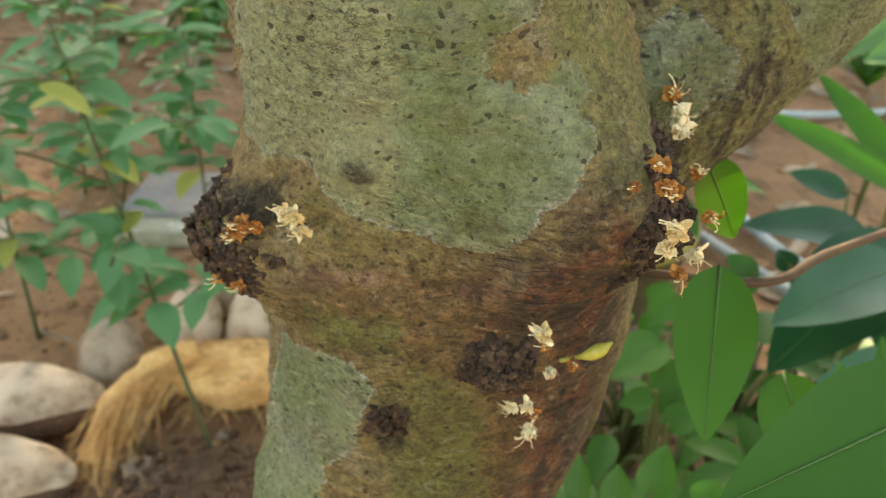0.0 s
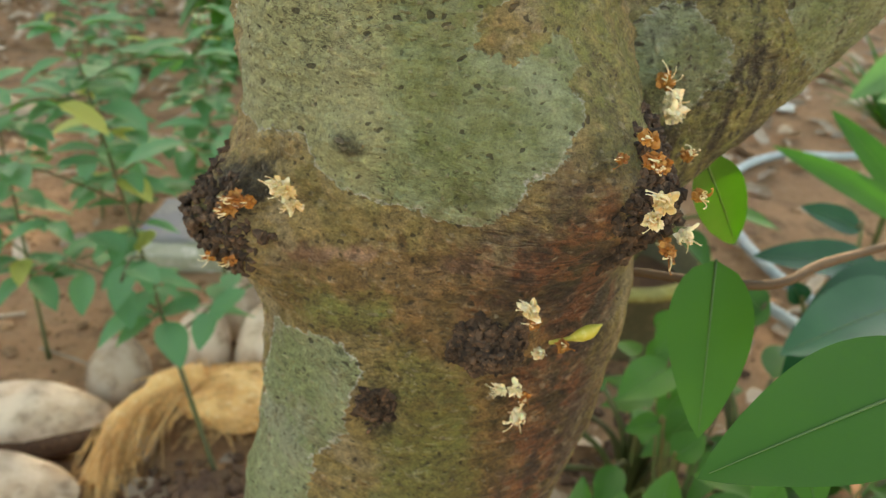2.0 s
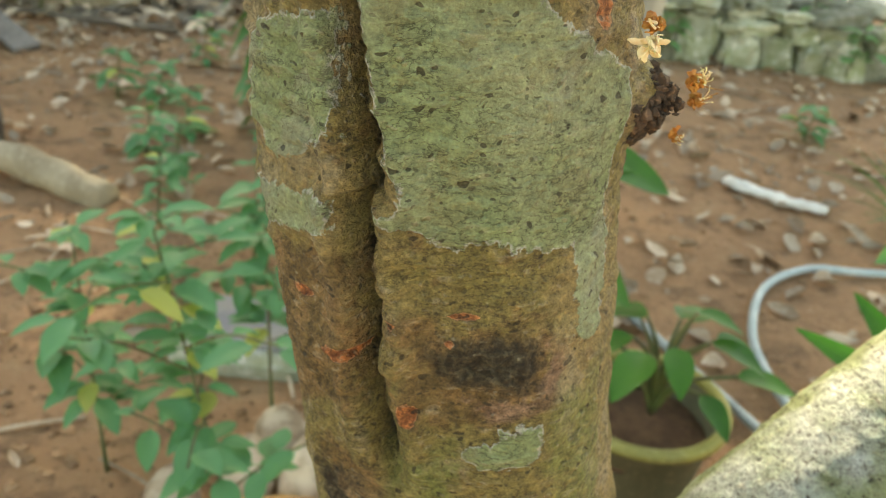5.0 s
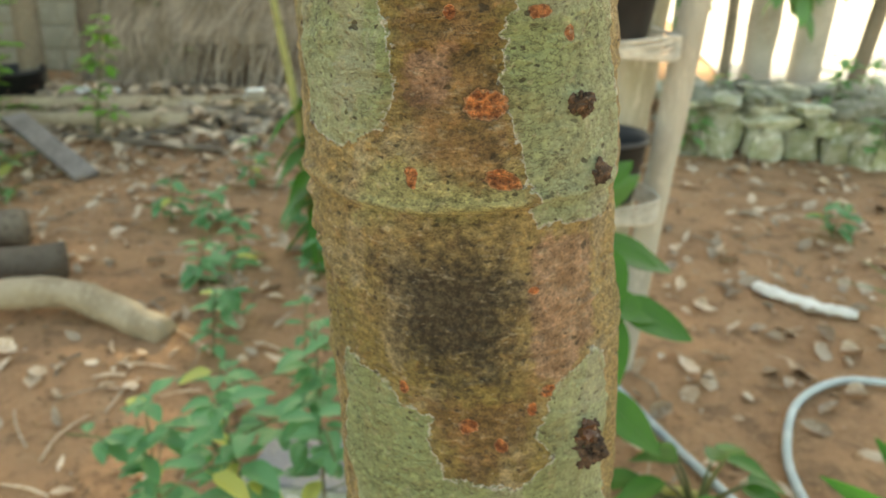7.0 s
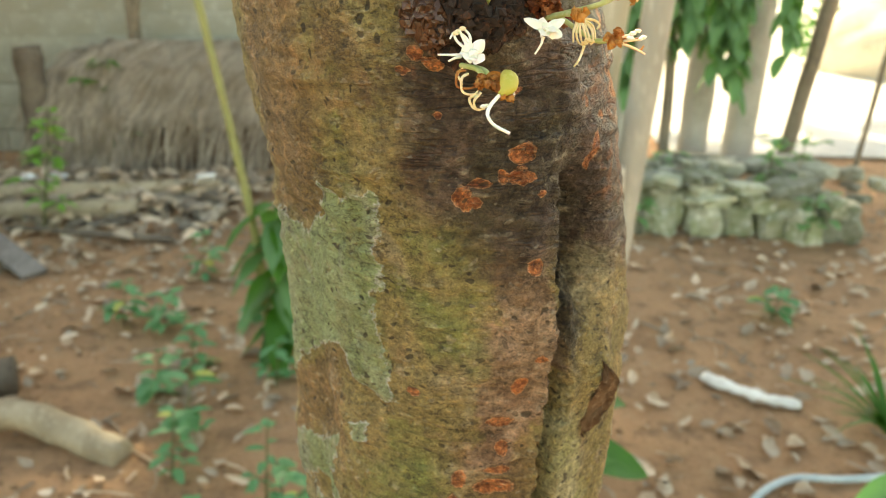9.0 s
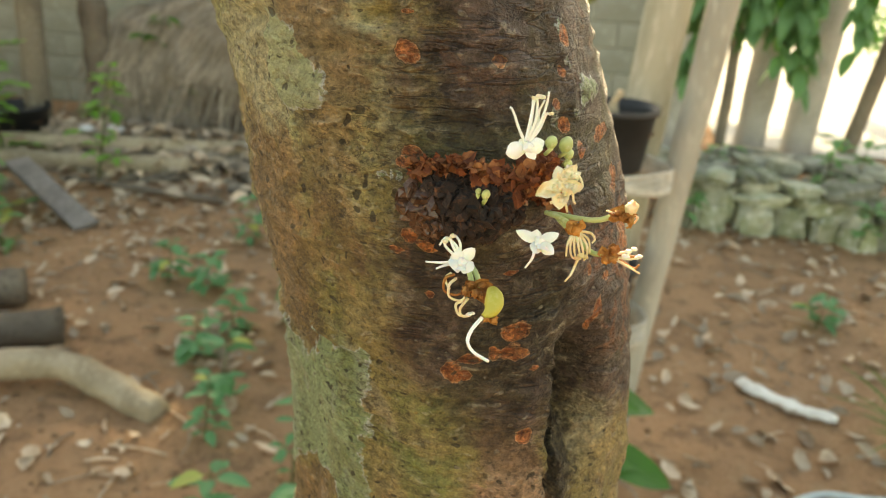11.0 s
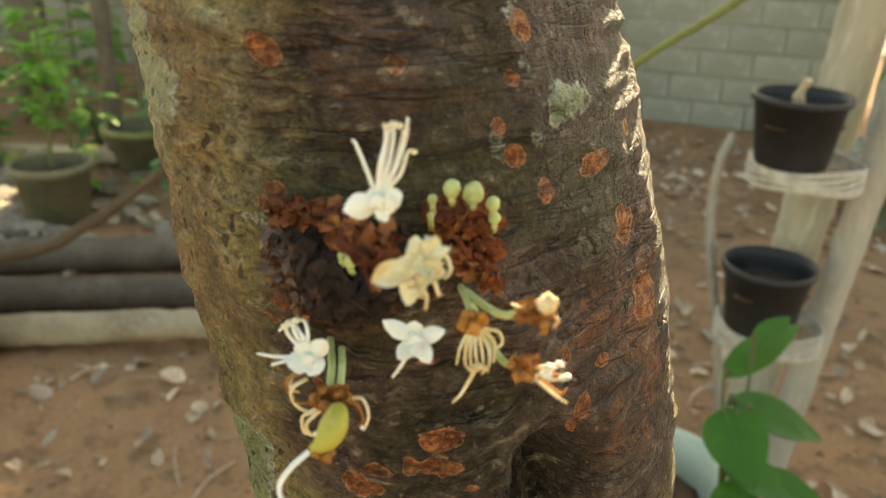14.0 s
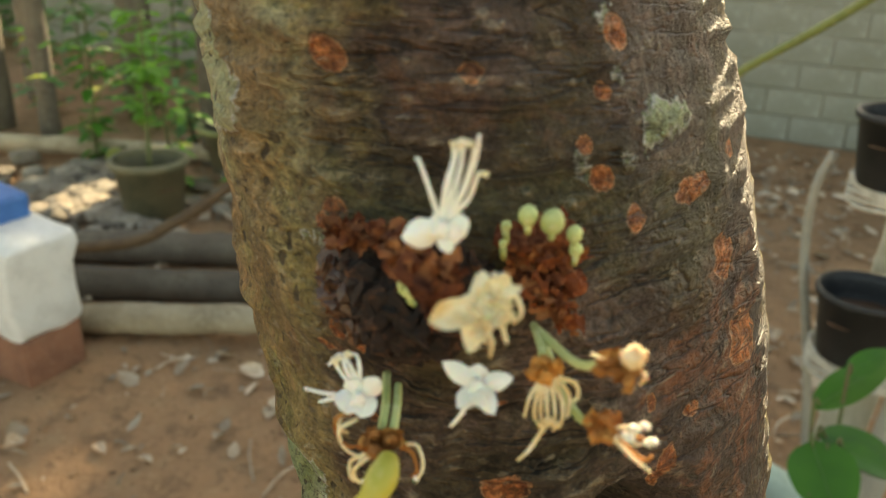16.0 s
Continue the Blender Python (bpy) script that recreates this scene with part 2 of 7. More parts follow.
def soil_material():
    """Reddish soil: broad orange and dark stains, crumbs and pale grit."""
    n = Net("soil")
    f1, f2, f3, f4 = n.noise(1.7, 6, 0.6), n.noise(8, 6, 0.65), n.noise(48, 7, 0.7), n.noise(210, 4, 0.6)
    col = n.mix(n.ramp(f1, 0.38, 0.62), (0.50, 0.275, 0.145), (0.41, 0.225, 0.12))
    col = n.mix(n.math("MULTIPLY", n.ramp(f2, 0.5, 0.66), 0.75), col, (0.21, 0.115, 0.062))
    col = n.mix(n.math("MULTIPLY", n.ramp(f2, 0.46, 0.32), 0.6), col, (0.47, 0.30, 0.17))
    col = n.mix(n.math("MULTIPLY", n.ramp(f3, 0.54, 0.66), 0.7), col, (0.56, 0.345, 0.19))
    col = n.mix(n.math("MULTIPLY", n.ramp(f3, 0.44, 0.34), 0.65), col, (0.20, 0.105, 0.055))
    n.bump(n.math("ADD", n.math("ADD", f3, n.math("MULTIPLY", f4, 0.35)), n.math("MULTIPLY", f2, 1.5)), 0.9, 0.02)
    return n.done(col, 0.92)


M = {}
M["bark"] = bark_material()
M["soil"] = soil_material()
M["clod"] = surface("clod", (0.36, 0.20, 0.105), (0.27, 0.145, 0.075), (0.46, 0.29, 0.17), 20, 120, 0.95, 0.6, 0.003, vary=0.4, loose=True)
M["dry_leaf"] = surface("dry_leaf", (0.52, 0.40, 0.29), (0.36, 0.235, 0.145), (0.64, 0.54, 0.43), 7, 90, 0.65, 0.4, 0.003, vary=0.45, loose=True)
M["husk"] = surface("husk", (0.60, 0.475, 0.36), (0.44, 0.31, 0.21), (0.27, 0.18, 0.12), 18, 30, 0.75, 0.6, 0.005)
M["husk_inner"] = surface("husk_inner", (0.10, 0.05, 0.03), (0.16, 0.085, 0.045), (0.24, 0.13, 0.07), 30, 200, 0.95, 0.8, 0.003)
M["coir"] = surface("coir", (0.80, 0.47, 0.19), (0.66, 0.34, 0.12), (0.86, 0.62, 0.34), 20, 150, 0.75, 0.4, 0.002, vary=0.25, loose=True)
M["slab"] = surface("slab", (0.22, 0.22, 0.23), (0.30, 0.28, 0.25), (0.14, 0.14, 0.15), 10, 90, 0.7, 0.4, 0.003)
M["leaf"] = leafy("leaf", (0.024, 0.125, 0.010), (0.055, 0.22, 0.018), 0.45, 0.3)
M["rib"] = leafy("rib", (0.075, 0.17, 0.05), (0.11, 0.22, 0.07), 0.45, 0.2)
M["leaf_pale"] = leafy("leaf_pale", (0.085, 0.22, 0.085), (0.15, 0.33, 0.13), 0.5, 0.3)
# lighter greens that stand in for sun on the left-hand shrubs
M["leaf_lit"] = leafy("leaf_lit", (0.12, 0.30, 0.06), (0.22, 0.45, 0.10), 0.5, 0.45)
M["leaf_young"] = leafy("leaf_young", (0.055, 0.20, 0.085), (0.12, 0.33, 0.15), 0.5, 0.3)
M["leaf_gloss"] = leafy("leaf_gloss", (0.012, 0.08, 0.030), (0.026, 0.13, 0.045), 0.16, 0.08)
M["leaf_yellow"] = leafy("leaf_yellow", (0.45, 0.42, 0.08), (0.5, 0.5, 0.15), 0.5, 0.35)
M["stem"] = surface("stem", (0.085, 0.115, 0.035), (0.12, 0.09, 0.04), (0.15, 0.16, 0.06), 12, 90, 0.6, 0.3, 0.001)
M["stem_olive"] = surface("stem_olive", (0.34, 0.36, 0.13), (0.26, 0.27, 0.10), (0.42, 0.42, 0.2), 12, 90, 0.6, 0.3, 0.001)
M["cane"] = surface("cane", (0.19, 0.235, 0.075), (0.14, 0.18, 0.055), (0.26, 0.30, 0.12), 12, 90, 0.6, 0.3, 0.001)
M["twig"] = surface("twig", (0.105, 0.06, 0.03), (0.15, 0.09, 0.045), (0.06, 0.035, 0.02), 15, 120, 0.75, 0.4, 0.001)
M["hose"] = surface("hose", (0.30, 0.38, 0.40), (0.40, 0.47, 0.48), (0.22, 0.27, 0.28), 12, 140, 0.45, 0.1, 0.001)
M["white_cloth"] = surface("white_cloth", (0.75, 0.74, 0.70), (0.6, 0.58, 0.54), (0.82, 0.81, 0.78), 12, 90, 0.8, 0.2, 0.002)
M["post"] = surface("post", (0.36, 0.34, 0.27), (0.27, 0.26, 0.19), (0.46, 0.44, 0.37), 8, 60, 0.85, 0.4, 0.003, (1, 1, 0.25))
M["pipe"] = surface("pipe", (0.38, 0.36, 0.31), (0.30, 0.285, 0.24), (0.46, 0.44, 0.38), 8, 70, 0.7, 0.3, 0.002, (1, 1, 0.3))
M["rope"] = surface("rope", (0.45, 0.43, 0.38), (0.33, 0.31, 0.26), (0.58, 0.56, 0.5), 40, 300, 0.9, 0.5, 0.001)
M["pot_black"] = surface("pot_black", (0.012, 0.014, 0.017), (0.02, 0.022, 0.025), (0.035, 0.035, 0.036), 8, 90, 0.5, 0.15, 0.002)
M["tub"] = surface("tub", (0.52, 0.60, 0.50), (0.44, 0.52, 0.42), (0.62, 0.68, 0.60), 8, 90, 0.45, 0.15, 0.002, vary=0)
M["pot_clay"] = surface("pot_clay", (0.17, 0.15, 0.09), (0.12, 0.12, 0.07), (0.24, 0.21, 0.13), 8, 80, 0.85, 0.3, 0.003)
M["pot_moss"] = surface("pot_moss", (0.24, 0.25, 0.10), (0.17, 0.18, 0.07), (0.32, 0.31, 0.16), 10, 90, 0.8, 0.3, 0.002)
M["pot_rim"] = surface("pot_rim", (0.38, 0.33, 0.09), (0.28, 0.25, 0.08), (0.45, 0.4, 0.16), 10, 90, 0.7, 0.3, 0.002)
M["stone"] = surface("stone", (0.36, 0.37, 0.28), (0.22, 0.25, 0.14), (0.62, 0.62, 0.56), 9, 26, 0.85, 0.7, 0.010, vary=0.5)
M["stone_loose"] = surface("stone_loose", (0.34, 0.34, 0.27), (0.23, 0.23, 0.15), (0.5, 0.5, 0.45), 7, 40, 0.85, 0.6, 0.008, vary=0.45, loose=True)
M["block"] = surface("block", (0.345, 0.355, 0.31), (0.27, 0.275, 0.22), (0.40, 0.41, 0.365), 1.1, 14, 0.9, 0.3, 0.004, vary=0.05)
M["mortar"] = surface("mortar", (0.335, 0.345, 0.30), (0.265, 0.27, 0.215), (0.39, 0.40, 0.355), 1.1, 14, 0.95, 0.4, 0.004, vary=0)
M["frond"] = surface("frond", (0.40, 0.33, 0.26), (0.30, 0.235, 0.17), (0.50, 0.44, 0.37), 5, 60, 0.85, 0.3, 0.003, vary=0.45, loose=True)
M["debris"] = surface("debris", (0.30, 0.25, 0.19), (0.20, 0.15, 0.11), (0.48, 0.43, 0.36), 8, 60, 0.9, 0.6, 0.006, vary=0.5, loose=True)
M["log"] = surface("log", (0.46, 0.37, 0.255), (0.32, 0.25, 0.165), (0.56, 0.47, 0.34), 5, 50, 0.88, 0.6, 0.006)
M["log_dark"] = surface("log_dark", (0.13, 0.10, 0.075), (0.19, 0.155, 0.115), (0.07, 0.055, 0.04), 5, 50, 0.88, 0.6, 0.006)
M["plank"] = surface("plank", (0.19, 0.17, 0.155), (0.12, 0.105, 0.095), (0.27, 0.25, 0.235), 6, 70, 0.7, 0.4, 0.003, (1, 0.25, 1))
M["trunk_far"] = surface("trunk_far", (0.20, 0.165, 0.12), (0.14, 0.115, 0.085), (0.29, 0.26, 0.20), 4, 40, 0.9, 0.6, 0.006)
M["pillar"] = surface("pillar", (0.46, 0.44, 0.385), (0.36, 0.34, 0.285), (0.56, 0.54, 0.49), 3, 40, 0.85, 0.3, 0.004)
M["bright_wall"] = surface("bright_wall", (0.62, 0.60, 0.56), (0.52, 0.50, 0.46), (0.70, 0.68, 0.64), 3, 40, 0.9, 0.2, 0.003, vary=0)
M["pale_earth"] = surface("pale_earth", (0.70, 0.60, 0.46), (0.58, 0.47, 0.34), (0.76, 0.68, 0.56), 2, 30, 0.9, 0.4, 0.01, vary=0)
M["bag"] = surface("bag", (0.78, 0.78, 0.76), (0.66, 0.66, 0.64), (0.84, 0.84, 0.83), 10, 90, 0.5, 0.3, 0.003, vary=0)
M["bag_blue"] = surface("bag_blue", (0.02, 0.14, 0.42), (0.03, 0.18, 0.5), (0.05, 0.24, 0.58), 10, 90, 0.5, 0.3, 0.003, vary=0)
M["brick"] = surface("brick", (0.40, 0.17, 0.10), (0.30, 0.13, 0.08), (0.5, 0.27, 0.18), 10, 80, 0.9, 0.4, 0.003)
M["petal"] = surface("petal", (0.90, 0.89, 0.83), (0.87, 0.83, 0.70), (0.92, 0.91, 0.87), 60, 400, 0.5, 0.1, 0.0005, vary=0.06, subsurface_weight=0.25, subsurface_scale=0.002)
M["petal_cream"] = surface("petal_cream", (0.86, 0.74, 0.49), (0.74, 0.52, 0.24), (0.88, 0.80, 0.62), 140, 400, 0.55, 0.1, 0.0005, vary=0.06, subsurface_weight=0.2, subsurface_scale=0.002)
M["petal_wilt"] = surface("petal_wilt", (0.52, 0.22, 0.05), (0.34, 0.115, 0.03), (0.62, 0.34, 0.1), 90, 400, 0.7, 0.2, 0.0006, vary=0.2)
M["fuzz"] = surface("fuzz", (0.22, 0.055, 0.017), (0.11, 0.028, 0.010), (0.36, 0.115, 0.034), 150, 700, 0.95, 0.6, 0.0008, vary=0.3)
M["fuzz_light"] = surface("fuzz_light", (0.30, 0.10, 0.032), (0.20, 0.06, 0.02), (0.42, 0.17, 0.06), 150, 700, 0.8, 0.5, 0.0006, vary=0.2)
M["scale"] = surface("scale", (0.055, 0.024, 0.013), (0.10, 0.042, 0.021), (0.03, 0.015, 0.010), 150, 600, 0.3, 0.3, 0.0006, vary=0.3)
M["crust"] = surface("crust", (0.022, 0.011, 0.007), (0.011, 0.006, 0.004), (0.10, 0.040, 0.020), 90, 500, 0.95, 0.8, 0.0012, vary=0.6, loose=True)
M["crust_brown"] = surface("crust_brown", (0.070, 0.042, 0.027), (0.034, 0.021, 0.014), (0.19, 0.11, 0.065), 90, 500, 0.95, 0.8, 0.0012, vary=0.6, loose=True)
M["flap"] = surface("flap", (0.27, 0.165, 0.095), (0.16, 0.09, 0.05), (0.40, 0.28, 0.18), 120, 500, 0.9, 0.8, 0.0012, vary=0)
M["bud"] = surface("bud", (0.50, 0.58, 0.26), (0.40, 0.50, 0.17), (0.62, 0.66, 0.4), 90, 500, 0.5, 0.1, 0.0003, vary=0.15)
M["pod"] = surface("pod", (0.46, 0.42, 0.07), (0.36, 0.37, 0.08), (0.55, 0.5, 0.16), 90, 500, 0.5, 0.1, 0.0003, vary=0.1)


# ---- mesh helpers ----
def part(name, bm, material, parent=None, label="", smooth=True):
    me = bpy.data.meshes.new(name)
    bm.to_mesh(me)
    bm.free()
    me.materials.append(M[material])
    if smooth:
        me.shade_smooth()
    ob = new(name, me)
    if parent:
        ob.parent = parent
    return tagged(ob, label) if label else ob


def thing(name, place, label, category, group="", kind=""):
    ob = new(name)
    ob.location = place
    ob.empty_display_size = 0.05
    return tagged(ob, label, category, group, kind)


def at(ob, m):
    ob.matrix_basis = m
    return ob


def tube(bm, pts, radii, seg=10, cap=True, rough=0.0, twist=None):
    """A round bar along pts with a radius at each; rough: unevenness in metres."""
    pts = [Vector(p) for p in pts]
    if not hasattr(radii, "__len__"):
        radii = [radii] * len(pts)
    rings, side = [], None
    for i, p in enumerate(pts):
        d = (pts[min(i + 1, len(pts) - 1)] - pts[max(i - 1, 0)]).normalized()
        if side is None:
            side = d.cross(Vector((0.3, 0.2, 1)) if abs(d.z) < 0.9 else Vector((1, 0.1, 0))).normalized()
        side = (side - d * side.dot(d)).normalized()
        up = d.cross(side)
        ring = []
        for k in range(seg):
            a = math.tau * k / seg
            v = side * math.cos(a) + up * math.sin(a)
            r = radii[i]
            if rough:
                r += rough * noise.noise((p + v * r) * 14) + rough * 0.5 * noise.noise((p + v * r) * 45)
            ring.append(bm.verts.new(p + v * r))
        rings.append(ring)
    for a, b in zip(rings, rings[1:]):
        for k in range(seg):
            bm.faces.new((a[k], a[(k + 1) % seg], b[(k + 1) % seg], b[k]))
    if cap:
        bm.faces.new(rings[0][::-1])
        bm.faces.new(rings[-1])
    return bm


def smooth_path(pts, n=8):
    """Points along a rounded line through pts."""
    pts = [Vector(p) for p in pts]
    q = [pts[0] * 2 - pts[1], *pts, pts[-1] * 2 - pts[-2]]
    out = []
    for i in range(1, len(q) - 2):
        for k in range(n):
            t = k / n
            a, b, c, d = q[i - 1:i + 3]
            out.append(0.5 * ((2 * b) + (c - a) * t + (2 * a - 5 * b + 4 * c - d) * t * t + (3 * b - a - 3 * c + d) * t ** 3))
    return out + [pts[-1]]


def blade(bm, base, tip, width, up=(0, 0, 1), droop=0.15, fold=0.18, n=7, tipness=0.8, wave=0.0):
    """A leaf from base to tip: broad in the middle, folded on its rib, drooping at the tip."""
    base, tip, up = Vector(base), Vector(tip), Vector(up)
    d = tip - base
    L = d.length
    d.normalize()
    side = d.cross(up)
    if side.length < 1e-4:
        side = d.cross(Vector((1, 0, 0)))
    side.normalize()
    nor = side.cross(d)
    rows = []
    ph = random.random() * 6
    for i in range(n + 1):
        t = i / n
        w = width * 0.5 * math.sin(math.pi * min(1, t ** tipness)) ** 0.8 if 0 < i < n else 0.0
        c = base + d * L * t + nor * (-droop * L * (t * t - 0.25 * t))
        if w < 1e-6:
            rows.append([bm.verts.new(c)])
            continue
        wv = wave * width * math.sin(t * 11 + ph)
        rows.append([bm.verts.new(c + side * s * w + nor * (fold * w * s * s + wv * s)) for s in (-1, -0.5, 0, 0.5, 1)])
    for a, b in zip(rows, rows[1:]):
        if len(a) == 1 and len(b) == 1:
            continue
        if len(a) == 1:
            for k in range(4):
                bm.faces.new((a[0], b[k + 1], b[k]))
        elif len(b) == 1:
            for k in range(4):
                bm.faces.new((a[k], a[k + 1], b[0]))
        else:
            for k in range(4):
                bm.faces.new((a[k], a[k + 1], b[k + 1], b[k]))
    return bm


@functools.lru_cache(None)
def ball(sub):
    """Corners and faces of a unit icosphere."""
    b = bmesh.new()
    bmesh.ops.create_icosphere(b, subdivisions=sub, radius=1)
    b.verts.index_update()
    out = [v.co.copy() for v in b.verts], [[v.index for v in f.verts] for f in b.faces]
    b.free()
    return out


def add_ball(bm, sub, shape):
    """Adds an icosphere whose corners go through shape()."""
    cs, fs = ball(sub)
    vs = [bm.verts.new(shape(c)) for c in cs]
    for f in fs:
        bm.faces.new([vs[k] for k in f])
    return bm


def midrib(base, tip, up, droop, r, leaf, n=9):
    """A pale rib along the middle of a leaf made by blade()."""
    base, tip, up = Vector(base), Vector(tip), Vector(up)
    d = tip - base
    L = d.length
    d.normalize()
    side = d.cross(up).normalized()
    nor = side.cross(d)
    run = [base + d * L * t + nor * (r * 0.5 - droop * L * (t * t - 0.25 * t)) for t in (0.96 * i / n for i in range(n + 1))]
    bm = bmesh.new()
    tube(bm, run, [r * (1 - 0.8 * i / n) for i in range(n + 1)], 6)
    return part("midrib", bm, "rib", leaf)


def lump(bm, c, size, seed=0, sub=3, rough=0.2, freq=1.6, turn=0.0):
    """An uneven rounded lump at c with half sizes."""
    m = Matrix.Translation(c) @ Matrix.Rotation(turn, 4, "Z") @ Matrix.Diagonal((*size, 1))

    def shape(v):
        k = 1 + rough * noise.noise(v * freq + Vector((seed * 7.1, seed * 3.3, seed))) + rough * 0.4 * noise.noise(v * freq * 3 + Vector((seed, 0, 0)))
        return m @ (v * k)

    return add_ball(bm, sub, shape)


def box(bm, size, m=None, bevel=0.0):
    """A box with half sizes and softened edges."""
    g = bmesh.ops.create_cube(bm, size=2)
    for v in g["verts"]:
        v.co = Vector((v.co.x * size[0], v.co.y * size[1], v.co.z * size[2]))
    if bevel:
        e = list({e for v in g["verts"] for e in v.link_edges})
        g2 = bmesh.ops.bevel(bm, geom=e, offset=bevel, segments=2, affect="EDGES", profile=0.6)
    if m is not None:
        bmesh.ops.transform(bm, matrix=m, verts=bm.verts)
    return bm


def spun(bm, profile, seg=40, c=(0, 0, 0), shut=True):
    """A turned body from (radius, height) pairs."""
    rings = [[bm.verts.new((c[0] + r * math.cos(math.tau * k / seg), c[1] + r * math.sin(math.tau * k / seg), c[2] + h)) for k in range(seg)] for r, h in profile]
    for a, b in zip(rings, rings[1:]):
        for k in range(seg):
            bm.faces.new((a[k], a[(k + 1) % seg], b[(k + 1) % seg], b[k]))
    if shut:
        bm.faces.new(rings[0][::-1])
        bm.faces.new(rings[-1])
    return bm


# ---- ground: one sheet to the horizon ----
def ground_height(x, y):
    p = Vector((x, y, 0))
    return 0.018 * noise.noise(p * 1.3) + 0.008 * noise.noise(p * 5) + 0.004 * noise.noise(p * 17)


def axis_steps(lo, hi, fine, far):
    a = list(np.arange(lo, hi, fine))
    left, right, s = [], [], fine
    x, y = lo, hi
    while x > -far:
        s *= 1.25
        x -= s
        left.append(x)
        right.append(y + (lo - x))
    return left[::-1] + a + right


bm = bmesh.new()
gx, gy = axis_steps(-4.2, 2.4, 0.028, 400), axis_steps(0.25, 5.2, 0.028, 400)
grid = [[bm.verts.new((x, y, ground_height(x, y) if abs(x) < 12 and abs(y) < 14 else 0)) for x in gx] for y in gy]
for a, b in zip(grid, grid[1:]):
    for k in range(len(gx) - 1):
        bm.faces.new((a[k], a[k + 1], b[k + 1], b[k]))
ground = tagged(part("ground", bm, "soil"), "bare reddish-brown garden soil with litter", "ground", kind="structure")

# clods and small stones of the soil
random.seed(41)
bm = bmesh.new()
for i in range(4200):
    if i < 2700:
        x, y = random.uniform(-3.2, 1.9), 0.35 + 4.2 * random.random() ** 1.5
    else:
        x, y = random.uniform(-1.1, 0.1), random.uniform(0.45, 1.9)
    s = random.choice((0.003, 0.004, 0.006, 0.008, 0.013)) * random.uniform(0.7, 1.3)
    lump(bm, (x, y, ground_height(x, y) + s * 0.2), (s, s * 0.9, s * 0.65), i, 1, 0.6)
tagged(part("soil_clods", bm, "clod", smooth=False), "small reddish clods and grit on the soil", "soil", kind="stuff")

# dry leaves and chips strewn on the soil
bm = bmesh.new()
for i in range(5600):
    x, y = random.uniform(-4.4, 2.6) if i % 4 else random.uniform(-3.4, -0.5), 0.5 + 5.6 * random.random() ** 0.85
    if noise.noise(Vector((x, y, 3)) * 0.9) < -0.2 and random.random() < 0.55:
        continue
    if -2.6 < x < -0.5 and y < 2.3 and random.random() < 0.7:
        continue
    L = random.uniform(0.03, 0.10) if i % 6 else random.uniform(0.012, 0.03)
    a = random.uniform(0, math.tau)
    z = ground_height(x, y) + 0.006
    e = Vector((math.cos(a), math.sin(a), random.uniform(-0.05, 0.3)))
    blade(bm, (x, y, z), Vector((x, y, z)) + e * L, L * random.uniform(0.3, 0.75), (random.uniform(-0.5, 0.5), random.uniform(-0.5, 0.5), 1), random.uniform(-0.4, 0.2), random.uniform(-0.2, 1.0), 4, 0.8, 0.05)
tagged(part("leaf_litter", bm, "dry_leaf"), "dry curled brown leaves strewn on soil", "leaf litter", kind="stuff")
bm = bmesh.new()
for i in range(420):
    x, y = random.uniform(-3.8, 2.2), 0.7 + 4.8 * random.random()
    a, L = random.uniform(0, math.tau), random.uniform(0.04, 0.22)
    z = ground_height(x, y) + 0.006
    tube(bm, smooth_path([(x, y, z), (x + 0.5 * L * math.cos(a) + random.gauss(0, 0.1 * L), y + 0.5 * L * math.sin(a), z + 0.008), (x + L * math.cos(a), y + L * math.sin(a), z)], 3), random.uniform(0.0015, 0.005), 5)
tagged(part("twig_litter", bm, "dry_leaf"), "broken dry twigs strewn on soil", "twig litter", kind="stuff")

# ---- the tree ----
AXIS = [(0.00, 0.045, 0.080, 0.098), (0.20, 0.042, 0.082, 0.080), (0.35, 0.052, 0.084, 0.066), (0.45, 0.0711, 0.0862, 0.0600), (0.55, 0.0962, 0.0894, 0.0663),
        (0.65, 0.1238, 0.0907, 0.0727), (0.75, 0.1244, 0.0910, 0.0737), (0.85, 0.1049, 0.0926, 0.0598), (0.95, 0.0827, 0.0927, 0.0608),
        (1.05, 0.0773, 0.0947, 0.0584), (1.15, 0.0751, 0.0969, 0.0585), (1.25, 0.0658, 0.0995, 0.0578), (1.35, 0.0579, 0.1023, 0.0586),
        (1.45, 0.0616, 0.1030, 0.0626), (1.55, 0.0475, 0.0954, 0.0562), (1.65, 0.0165, 0.0951, 0.0500), (1.75, -0.010, 0.0981, 0.0491),
        (1.95, -0.05, 0.104, 0.048), (2.4, -0.12, 0.12, 0.045)]
AX = np.array(AXIS)


